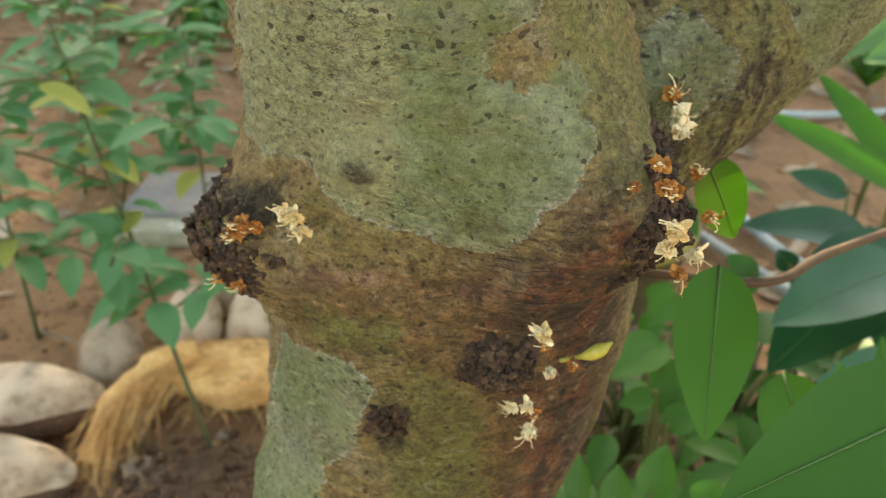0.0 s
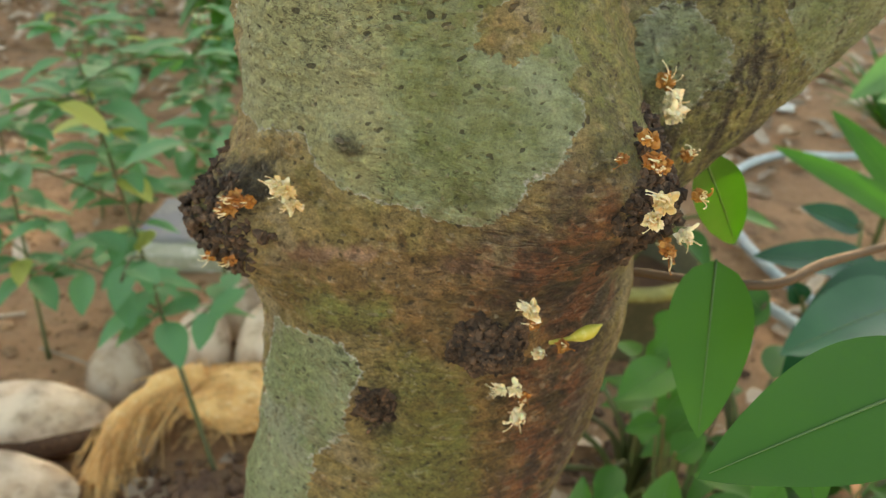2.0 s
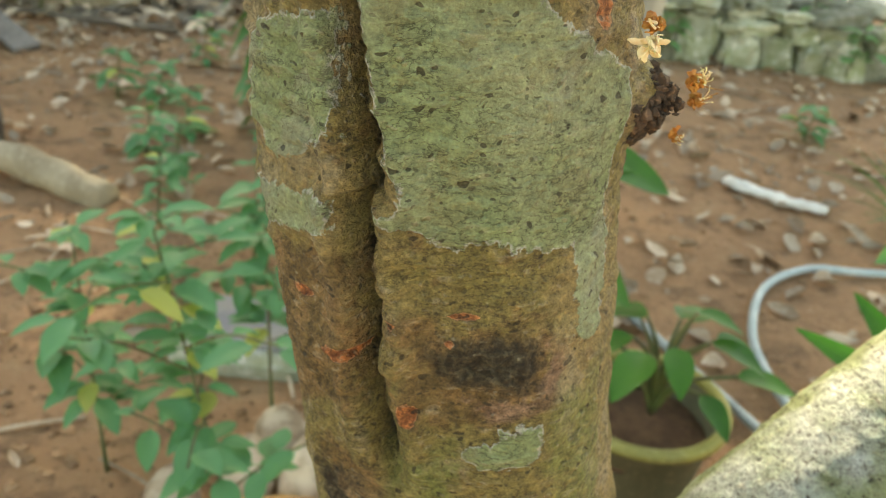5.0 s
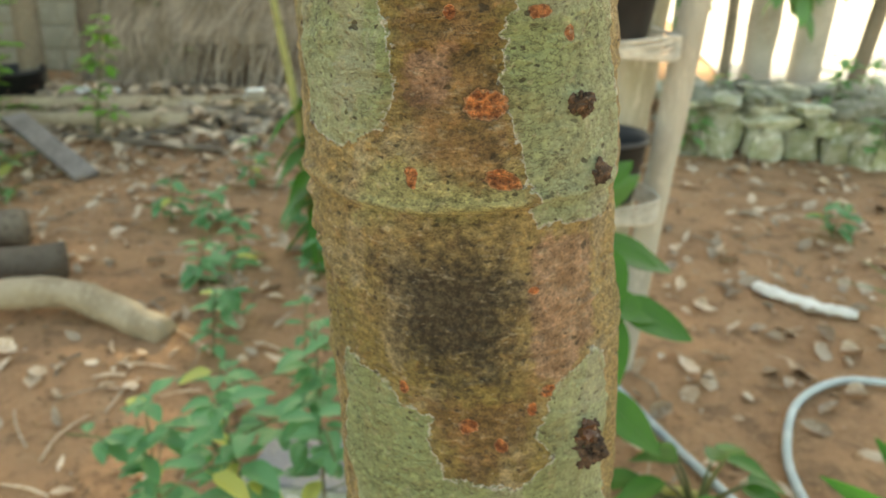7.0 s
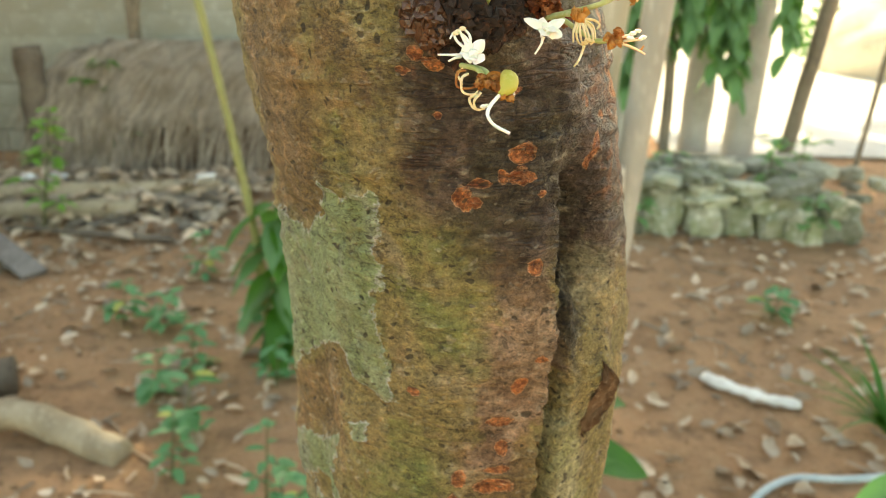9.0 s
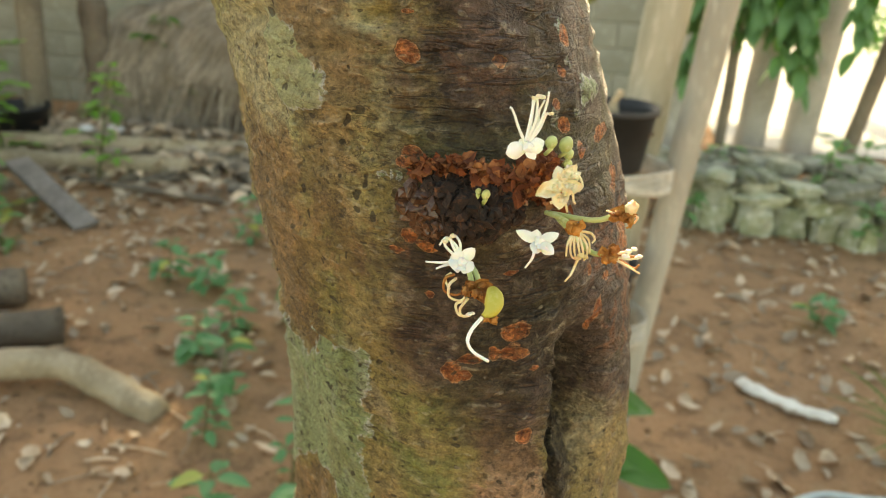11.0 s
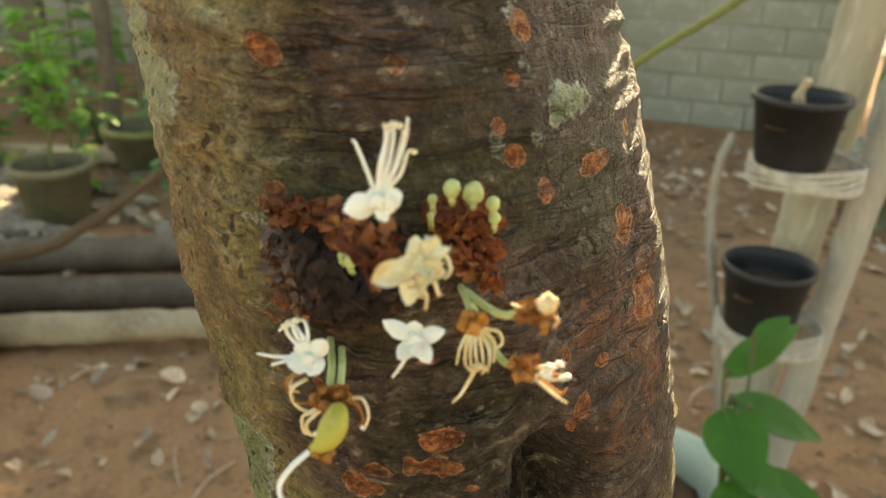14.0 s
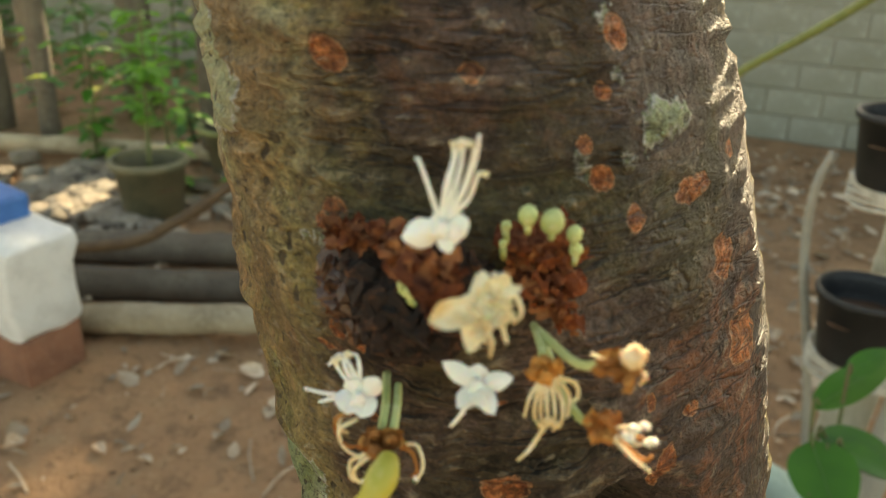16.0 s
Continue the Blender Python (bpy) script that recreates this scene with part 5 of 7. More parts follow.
SKIRT_PETALS = ("wilt", (-6.0, -24.4, 7.8), [((-4.7, -26.3, 9.2), 1.71), ((-7.1, -25.0, 9.1), 1.54), ((-4.4, -25.1, 8.9), 1.54)], [], [])
GREEN_STALKS = [[(-8.7, -12.0, -12.3), (-7.2, -15.1, -5.0), (-7.0, -18.2, -2.0)], [(-6.5, -13.2, -10.3), (-5.6, -15.5, -5.0), (-5.4, -19.3, -0.9)], [(12.7, -2.9, -8.3), (17.6, -5.2, 4.4), (21.1, -4.4, 7.9)], [(13.2, -3.6, -6.3), (17.8, -11.4, 0.8), (20.3, -12.7, 3.3)], [(12.3, -2.6, -10.4), (13.5, -4.6, -2.2), (14.2, -7.1, 2.5)]]
POD_LINE = [(-4.4, -19.3, 5.2), (-4.6, -21.1, 7.6), (-5.6, -23.1, 9.1), (-7.4, -24.4, 9.5)]
POD_THREAD = [(-7.7, -24.6, 9.5), (-10.1, -26.8, 10.8), (-11.3, -29.0, 12.0), (-10.3, -31.2, 12.6), (-7.3, -33.2, 12.9)]
BUDS = [((10.6, 12.1, -1.3), 1.45), ((13.7, 11.5, -0.8), 1.72), ((16.8, 10.3, -7.9), 1.25), ((17.2, 8.2, -9.5), 1.07), ((7.7, 10.7, -5.3), 0.84), ((7.4, 8.3, -6.5), 0.66), ((-4.0, 1.1, -0.9), 1.08), ((-5.4, 1.9, -1.9), 0.73)]
DRY_RUNS = [[(-18.8, 8.2, -11.5), (-14.4, 8.0, -9.0), (-10.1, 8.1, -5.4), (-5.4, 7.0, -1.7)], [(-6.2, 6.1, -0.7), (-1.7, 4.5, 5.1), (2.0, 3.6, 9.1), (1.4, 0.6, 10.0)], [(8.9, 6.9, -12.4), (13.3, 6.9, -12.0), (17.2, 7.6, -14.5)], [(10.4, 2.1, -9.5), (14.8, 0.2, -12.1), (17.9, -2.4, -14.7)]]
CUSHION = Vector((0.0785, 0.0137, 1.5446))
C_RIGHT, C_UP, C_OUT = Vector((0.962, 0.27, 0.032)), Vector((-0.109, 0.298, 0.948)), Vector((0.311, -0.87, 0.384))


def mm(p):
    return CUSHION + (C_RIGHT * p[0] + C_UP * p[1] + C_OUT * p[2]) * 0.001


def set_flower(look_, foot, petals, threads, knobs):
    """A flower built petal by petal and thread by thread."""
    mats = {"fresh": "petal", "cream": "petal_cream", "wilt": "petal_wilt"}
    foot = mm(foot)
    bm = bmesh.new()
    if look_ != "wilt":
        lump(bm, foot + C_OUT * 0.0006, (0.0011, 0.0011, 0.0011), 3, 3, 0.5, 2.0)
    for tip, w in petals:
        tip = mm(tip)
        d = tip - foot
        up = C_OUT * 1.0 + C_UP * random.uniform(-0.4, 0.6) + C_RIGHT * random.uniform(-0.5, 0.5)
        wild = look_ != "fresh"
        blade(bm, foot - d * 0.06, foot + d * random.uniform(0.98, 1.1), w * 0.001 * (1.0 if wild else 1.1), up, random.uniform(-0.5, 0.6) if wild else random.uniform(0.1, 0.4), random.uniform(0.3, 1.3) if wild else random.uniform(-0.5, -0.1), 10, 1.05, 0.14 if wild else 0.03)
        if wild:
            q = foot.lerp(tip, random.uniform(0.3, 0.8)) + C_OUT * random.uniform(0.0, 0.001)
            lump(bm, q, tuple(random.uniform(0.0004, 0.0010) for _ in range(3)), random.randint(0, 99), 3, 1.0, 2.4)
    ob = part("flower", bm, mats[look_] if look_ != "cream" or len(threads) < 8 else "petal_wilt", tree, {"fresh": "fresh white flower", "cream": "fading cream flower", "wilt": "withered orange-brown flower"}[look_])
    for k, line in enumerate(threads):
        bm = bmesh.new()
        run = smooth_path([mm(p) + (C_OUT * random.gauss(0.0003, 0.0005) if i else Vector()) for i, p in enumerate(line)], 6)
        tube(bm, run, [0.00036 - 0.00016 * i / len(run) for i in range(len(run))], 7, True, 0.00006)
        part("stamen", bm, "petal" if look_ == "fresh" else "petal_cream" if look_ == "cream" or k % 3 != 1 else "petal_wilt", ob)
    for p, r_ in knobs:
        bm = bmesh.new()
        lump(bm, mm(p), (r_ * 0.001, r_ * 0.0008, r_ * 0.0007), random.randint(0, 99), 3, 0.4, 1.8)
        part("anther", bm, "petal_cream" if look_ != "wilt" else "petal", ob)
    return ob


def dry_petals(run, n, size, materials):
    """Crumpled dry petals heaped along a line."""
    run = smooth_path([mm(p) for p in run], 8)
    for mat_ in materials:
        bm = bmesh.new()
        for k in range(n):
            p = random.choice(run) + (C_RIGHT * random.gauss(0, 0.7) + C_UP * random.gauss(0, 0.9) + C_OUT * random.gauss(0.2, 0.7)) * 0.001
            d = Vector((random.gauss(0, 1), random.gauss(-0.3, 1), random.gauss(0, 1))).normalized()
            L = size * random.uniform(0.6, 1.3)
            blade(bm, p - d * L * 0.5, p + d * L * 0.5, L * random.uniform(0.5, 0.9), (random.gauss(0, 1), random.gauss(0, 1), random.gauss(0, 1)), random.uniform(-1.2, 1.2), random.uniform(-1.5, 1.5), 6, 0.9, 0.2)
        part("dry_petals", bm, mat_, tree, "crumpled rust-brown dry petals")


BLOOM_LOW = [(-47, 0.7423, 0.004, (-0.5, -0.8, 0.2), 0.0105, "wilt"),
             (-48, 0.7393, 0.004, (-0.6, -0.8, -0.1), 0.0105, "wilt"),
             (-44, 0.7426, 0.005, (-0.4, -0.9, 0), 0.010, "wilt"),
             (-36, 0.7504, 0.006, (-0.1, -0.9, 0.2), 0.0095, "cream"),
             (-34, 0.7493, 0.006, (-0.2, -0.9, -0.1), 0.0085, "fresh"),
             (-33, 0.7449, 0.006, (0.1, -0.9, -0.3), 0.0085, "fresh"),
             (-54, 0.7196, 0.004, (-0.4, -0.8, -0.3), 0.008, "wilt"),
             (-46, 0.7230, 0.004, (-0.2, -0.9, -0.3), 0.007, "wilt"),
             (19.2, 0.7220, 0.010, (-0.1, -0.5, 0.9), 0.0095, "cream"),
             (20.2, 0.7176, 0.010, (0, -0.9, 0.3), 0.0075, "wilt"),
             (22.6, 0.7059, 0.009, (0.1, -0.9, -0.2), 0.007, "fresh"),
             (27.0, 0.7067, 0.012, (0.8, -0.5, 0.3), 0.008, "wilt"),
             (15.4, 0.6915, 0.009, (-0.4, -0.8, -0.1), 0.007, "fresh"),
             (18.9, 0.6908, 0.009, (0.1, -0.9, -0.1), 0.007, "fresh"),
             (21.1, 0.6858, 0.010, (0.1, -0.8, -0.5), 0.0085, "wilt"),
             (20.0, 0.6799, 0.010, (0, -0.6, -0.8), 0.010, "cream")]
BLOOM_SIDE = [(40.6, 0.7736, 0.008, (0.1, -0.9, 0.2), 0.010, "wilt"),
              (37.6, 0.7700, 0.009, (0.1, -0.9, 0.1), 0.011, "wilt"),
              (39.6, 0.7683, 0.010, (-0.2, -0.9, -0.1), 0.009, "wilt"),
              (33.1, 0.7708, 0.006, (-0.4, -0.9, 0.1), 0.007, "wilt"),
              (36.0, 0.7610, 0.011, (0, -0.8, 0.6), 0.011, "cream"),
              (33.9, 0.7572, 0.010, (-0.2, -0.9, -0.2), 0.009, "fresh"),
              (47.2, 0.7560, 0.011, (0.6, -0.7, 0.1), 0.010, "wilt"),
              (55.0, 0.7615, 0.010, (0.7, -0.6, 0.5), 0.009, "wilt"),
              (46.3, 0.7435, 0.010, (0.5, -0.7, -0.2), 0.0095, "fresh"),
              (40.3, 0.7432, 0.011, (0.1, -0.8, -0.5), 0.010, "wilt"),
              (74.0, 0.7180, 0.010, (0.1, -0.7, -0.7), 0.009, "wilt"),
              (73.0, 0.7746, 0.008, (0.3, -0.7, 0.7), 0.011, "wilt"),
              (68.6, 0.7709, 0.009, (0.4, -0.8, 0.3), 0.013, "fresh"),
              (64.2, 0.7691, 0.009, (0.3, -0.8, -0.2), 0.011, "cream"),
              (55.1, 1.0770, 0.010, (0.2, -0.9, 0.2), 0.010, "wilt"),
              (54.6, 1.0728, 0.010, (0.3, -0.8, -0.3), 0.0105, "cream"),
              (73.6, 1.0587, 0.012, (0.8, -0.5, 0.2), 0.011, "wilt"),
              (85.7, 1.0485, 0.012, (0.9, -0.3, 0.3), 0.010, "wilt"),
              (83.2, 1.0561, 0.012, (0.9, -0.3, 0.6), 0.008, "fresh"),
              (80.8, 1.0403, 0.010, (0.5, -0.6, -0.6), 0.008, "wilt")]
# loose curled flap of old bark beside the seam
bm = bmesh.new()
rows = []
for i in range(15):
    t = i / 14
    wide = 9.0 * math.sin(math.pi * min(1.0, 0.10 + 0.9 * t)) ** 0.7 * (1 + 0.7 * noise.noise(Vector((t * 7, 1, 0))))
    row = []
    for k in range(9):
        u = k / 8
        p, w_ = on_bark(43 + wide * (u - 0.25) + 2.5 * noise.noise(Vector((t * 4, 5, 2))), 1.408 + 0.028 * t + 0.002 * noise.noise(Vector((u * 5, t * 3, 9))), 0.0003 + 0.0042 * u ** 1.5 * math.sin(math.pi * t) + 0.0022 * noise.noise(Vector((t * 6, u * 5, 3))))
        row.append(p)
    rows.append(row)
faces_ = [[bm.verts.new(p) for p in row] for row in rows]
for a_, b_ in zip(faces_, faces_[1:]):
    for k in range(8):
        bm.faces.new((a_[k], a_[k + 1], b_[k + 1], b_[k]))
bmesh.ops.solidify(bm, geom=bm.faces[:], thickness=0.0012)
part("bark_flap", bm, "flap", tree, "curled dark flap of peeling bark")
# large flower cushion high on the trunk
crumbs(15.5, 1.5395, 8.5, 0.0095, 0.010, 900, "crust", "flower_cushion", "dark crumbly flower cushion")
crumbs(9.5, 1.5375, 5.0, 0.0065, 0.009, 240, "scale", "bud_scale", "glossy brown bud scales", 0.0016)
crumbs(31, 1.5485, 4.5, 0.0022, 0.005, 110, "fuzz", "bud_scale", "rust-brown bud scales", 0.0014)
crumbs(31.5, 1.542, 4, 0.004, 0.006, 70, "fuzz", "bud_scale", "rust-brown bud scales", 0.0013)
random.seed(4)
for run, n_, size in zip(DRY_RUNS, (34, 44, 26, 22), (0.0030, 0.0036, 0.0026, 0.0026)):
    dry_petals(run, n_, size, ("fuzz", "fuzz_light"))
for f_ in (UPRIGHT_FLOWER, SIDE_FLOWER, STAR_FLOWER, CREAM_FLOWER, BROOM_FLOWER, SUNNY_FLOWER, TUFT_FLOWER, SPENT_FLOWER, SKIRT_PETALS):
    set_flower(*f_)
for line in GREEN_STALKS:
    bm = bmesh.new()
    tube(bm, smooth_path([mm(p) for p in line], 8), 0.00062, 10, True, 0.0001)
    part("stalk", bm, "bud", tree, "pale green flower stalk")
bm = bmesh.new()
lump(bm, mm((23.5, -3.1, 10.3)), (0.0013, 0.0012, 0.0014), 6, 3, 0.5, 2.2)
part("flower", bm, "petal_cream", tree, "sunlit cream flower head")
# swelling pod with a long curled thread
bm = bmesh.new()
tube(bm, smooth_path([mm(p) for p in POD_LINE], 8), [0.0007 + 0.0013 * math.sin(math.pi * min(1.0, 0.12 + 0.92 * i / 24)) for i in range(25)], 16, True, 0.0002)
pod = part("pod", bm, "pod", tree, "yellow-green swelling pod")
bm = bmesh.new()
tube(bm, smooth_path([mm(p) for p in POD_THREAD], 10), [0.00042] * 20 + [0.00034] * 21, 8)
part("thread", bm, "petal", pod, "white curled thread")
for p, r_ in BUDS:
    bm = bmesh.new()
    lump(bm, Vector((0, 0, 0)), (r_ * 0.00088, r_ * 0.00088, r_ * 0.00118), int(r_ * 50), 3, 0.07)
    ob = part("bud", bm, "bud", tree, "pale green flower bud")
    ob.matrix_basis = Matrix.Translation(mm(p)) @ Matrix.Rotation(0.35, 4, "Y") @ Matrix.Rotation(0.5, 4, "X")
    bm = bmesh.new()
    tube(bm, [mm(p) - C_OUT * 0.004 - C_UP * 0.002, mm(p) - C_UP * r_ * 0.0009], 0.0005, 7)
    part("stalk", bm, "bud", tree, "pale green bud stalk")

# lower flower cushions
for a, z, da, dz, th, n in ((-62, 0.729, 20, 0.017, 0.005, 620), (46, 0.748, 13, 0.022, 0.008, 760), (54, 0.764, 8, 0.010, 0.005, 200), (13, 0.7025, 9, 0.010, 0.005, 460), (-15, 0.671, 5, 0.010, 0.004, 220),
                            (-29, 1.095, 9, 0.012, 0.005, 300), (50, 1.143, 6, 0.009, 0.006, 200), (34, 1.0895, 12, 0.0045, 0.004, 240), (80, 1.047, 12, 0.011, 0.009, 300), (47.5, 1.273, 4.5, 0.0035, 0.004, 80), (56, 1.2485, 4, 0.003, 0.004, 70)):
    crumbs(a, z, da, dz, th, n, "crust_brown", "flower_cushion", "dark crumbly flower cushion", 0.0017)
crumbs(-31, 1.090, 5, 0.008, 0.006, 60, "fuzz", "bud_scale", "rust-brown bud scales", 0.0018)
crumbs(49, 1.1495, 3, 0.003, 0.007, 50, "scale", "bud_scale", "glossy brown bud scales", 0.0022)
crumbs(33, 1.092, 3, 0.006, 0.004, 50, "fuzz", "bud_scale", "rust-brown bud scales", 0.0016)
for a, z, o, d, sz, lk in BLOOM_LOW + BLOOM_SIDE:
    bloom(a, z, o, d, sz * 0.84, "cream" if lk == "fresh" else lk)
bm = bmesh.new()
tube(bm, smooth_path([spot(26.0, 0.7056, 0.008), spot(30.2, 0.7111, 0.013), spot(34.0, 0.7139, 0.014)], 9), [0.0007] * 6 + [0.0010, 0.0014, 0.0018, 0.0021, 0.0022, 0.0023, 0.0023, 0.0021, 0.0018, 0.0014, 0.0010, 0.0006, 0.0003], 10)
part("pod", bm, "pod", tree, "yellow-green swelling pod")
# flower on the limb
q = Vector((0.335, 0.222, 0.866))
bm = bmesh.new()
for k in range(200):
    d = Vector((random.gauss(0, 0.006), random.gauss(0, 0.006), random.uniform(-0.008, 0.010)))
    g = random.uniform(0.001, 0.0026)
    lump(bm, q + d, (g, g * 0.8, g), k, 1, 0.8)
part("flower_cushion", bm, "crust_brown", tree, smooth=False)
flower(q + Vector((-0.004, 0, 0.018)), (-0.3, -0.3, 1), 0.016, "fresh", tree)
flower(q + Vector((0.008, 0, 0.016)), (0.6, -0.3, 0.8), 0.016, "fresh", tree)
flower(q + Vector((-0.010, -0.004, 0.006)), (-0.8, -0.5, 0.1), 0.012, "wilt", tree)

# leaves of the tree on a low twig
TWIG_LEAVES = [((0.227, 0.075, 0.706), (0.217, 0.025, 0.663), 0.030), ((0.277, 0.102, 0.633), (0.281, 0.050, 0.606), 0.031), ((0.226, 0.114, 0.733), (0.262, 0.143, 0.674), 0.024), ((0.262, -0.020, 0.728), (0.192, -0.052, 0.719), 0.034)]
bm = bmesh.new()
tube(bm, smooth_path([(0.195, 0.118, 0.676), (0.26, 0.11, 0.676), (0.301, 0.143, 0.671), (0.377, 0.207, 0.656), (0.55, 0.36, 0.62)], 8), 0.0023, 10, True, 0.0005)
twig = part("twig", bm, "twig", tree)
bm = bmesh.new()
tube(bm, smooth_path([(0.377, 0.207, 0.656), (0.34, 0.08, 0.70), (0.262, -0.020, 0.728)], 8), 0.0016, 8)
part("leaf_stalk", bm, "stem", twig)
for b, t, w_ in TWIG_LEAVES:
    bm = bmesh.new()
    b, t = Vector(b), Vector(t)
    view = Vector((0.14, -0.2, 0.85)) - (b + t) / 2
    blade(bm, b, t, w_, view.normalized() + Vector((0, 0, 0.3)), 0.12, 0.16, 14, 0.72, 0.02)
    midrib(b, t, view.normalized() + Vector((0, 0, 0.3)), 0.12, 0.0006, part("leaf", bm, "leaf", tree))

# ---- coconut husks and coir beside the tree ----


def husk(place, size, turn, tilt, label, inner=False):
    ob = thing("coconut_husk", place, label, "coconut husk", "husks beside the tree")
    bm = bmesh.new()
    g = bmesh.ops.create_icosphere(bm, subdivisions=4, radius=1)
    sd = random.random() * 50
    for v in bm.verts:
        k = 1 + 0.05 * noise.noise(v.co * 2 + Vector((sd, 0, 0)))
        c = v.co * k
        ridge = 1 - 0.06 * abs(math.cos(1.5 * math.atan2(c.z, c.y)))
        taper = 1 - 0.22 * max(0, c.x) ** 2
        v.co = Vector((c.x * size[0], c.y * size[1] * ridge * taper, c.z * size[2] * ridge * taper))
    part("shell", bm, "husk", ob)
    bm = bmesh.new()
    lump(bm, (-size[0] * 0.92, 0, 0), (size[0] * 0.10, size[1] * 0.35, size[2] * 0.35), 3, 2, 0.3)
    part("scar", bm, "husk_inner", ob, "dark stalk scar")
    if inner:
        bm = bmesh.new()
        lump(bm, (0, -size[1] * 0.25, -size[2] * 0.35), (size[0] * 0.95, size[1] * 0.85, size[2] * 0.75), 8, 3, 0.12)
        part("fibre_side", bm, "husk_inner", ob, "dark brown fibrous broken side")
    ob.matrix_basis = Matrix.Translation(place) @ Matrix.Rotation(turn, 4, "Z") @ Matrix.Rotation(tilt, 4, "Y")
    return ob


husk((-0.425, 0.80, 0.055), (0.068, 0.052, 0.050), radians(100), radians(-35), "pale weathered coconut husk standing on soil")
husk((-0.315, 0.88, 0.060), (0.075, 0.050, 0.048), radians(95), radians(-45), "pale weathered coconut husk leaning on others")
husk((-0.215, 0.895, 0.060), (0.080, 0.046, 0.045), radians(80), radians(-50), "pale weathered coconut husk leaning on others")
husk((-0.285, 0.985, 0.070), (0.060, 0.055, 0.035), radians(90), radians(-60), "round pale husk half facing up")
husk((-0.13, 0.90, 0.055), (0.070, 0.045, 0.045), radians(70), radians(-35), "pale weathered coconut husk beside the trunk")
husk((-0.52, 0.695, 0.055), (0.125, 0.060, 0.046), radians(8), radians(4), "long pale husk half showing dark fibre", True)
husk((-0.50, 0.555, 0.045), (0.120, 0.060, 0.045), radians(4), radians(2), "broken buff husk half lying on soil", True)
husk((-0.60, 0.47, 0.04), (0.10, 0.06, 0.04), radians(12), radians(2), "broken buff husk half lying on soil")

coir = thing("coir_heap", (-0.28, 0.70, 0), "orange-brown loose coir fibre torn from husks", "coir fibre")
bm = bmesh.new()
lump(bm, (0.07, 0.08, 0.045), (0.12, 0.07, 0.038), 5, 4, 0.2)
part("mat", bm, "coir", coir)
bm = bmesh.new()
tube(bm, smooth_path([(0.0, 0.09, 0.075), (-0.06, 0.05, 0.075), (-0.10, -0.02, 0.05), (-0.105, -0.10, 0.02)], 8), [0.022] * 9 + [0.018] * 8 + [0.014] * 8, 12, True, 0.006)
part("hank", bm, "coir", coir)
bm = bmesh.new()
for k in range(520):
    if k % 2:
        t = random.random()
        b = Vector((0.0, 0.09, 0.075)).lerp(Vector((-0.105, -0.05, 0.05)), t) + Vector((random.gauss(0, 0.012), random.gauss(0, 0.012), random.gauss(0.012, 0.006)))
        d = Vector((-0.5 + 0.45 * t + random.gauss(0, 0.2), -0.4 - 0.6 * t + random.gauss(0, 0.2), -0.1 - 0.3 * t))
    else:
        a, q = random.uniform(0, math.tau), math.sqrt(random.random())
        b = Vector((0.07 + 0.12 * q * math.cos(a), 0.08 + 0.07 * q * math.sin(a), 0.045 + 0.042 * (1 - q * q) ** 0.5))
        d = Vector((random.choice((-1, 1)) + random.gauss(0, 0.3), random.gauss(-0.2, 0.3), random.gauss(-0.1, 0.15)))
    thread(bm, b, d, random.uniform(0.04, 0.10), (random.gauss(0, 0.25), random.gauss(-0.2, 0.2), -random.uniform(0.1, 0.6)), random.uniform(0.0004, 0.0010), 4)
tagged(part("fibre", bm, "coir", coir), kind="stuff")
bm = bmesh.new()
for k in range(420):
    x, y = random.gauss(-0.20, 0.07), random.gauss(0.55, 0.05)
    sz = random.uniform(0.003, 0.010)
    lump(bm, (x, y, max(0.0, 0.06 - 0.35 * ((x + 0.2) ** 2 + (y - 0.55) ** 2) ** 0.5) + sz * 0.3), (sz, sz, sz * 0.8), k, 1, 0.7)
tagged(part("soil_heap", bm, "husk_inner", smooth=False), "dark crumbly compost heap at the tree foot", "compost", kind="stuff")

slab = thing("stone_slab", (-0.47, 1.38, 0.03), "grey flat stone slab lying behind the seedling", "stone slab")
bm = bmesh.new()
box(bm, (0.13, 0.10, 0.022), None, 0.006)
bmesh.ops.subdivide_edges(bm, edges=bm.edges, cuts=3, use_grid_fill=True)
for v_ in bm.verts:
    v_.co += Vector((noise.noise(v_.co * 9), noise.noise(v_.co * 9 + Vector((5, 0, 0))), 0.3 * noise.noise(v_.co * 14))) * 0.012
part("slab", bm, "slab", slab)
bm = bmesh.new()
box(bm, (0.15, 0.06, 0.02), Matrix.Translation((0.0, -0.10, -0.01)), 0.006)
part("lower_slab", bm, "stone", slab)


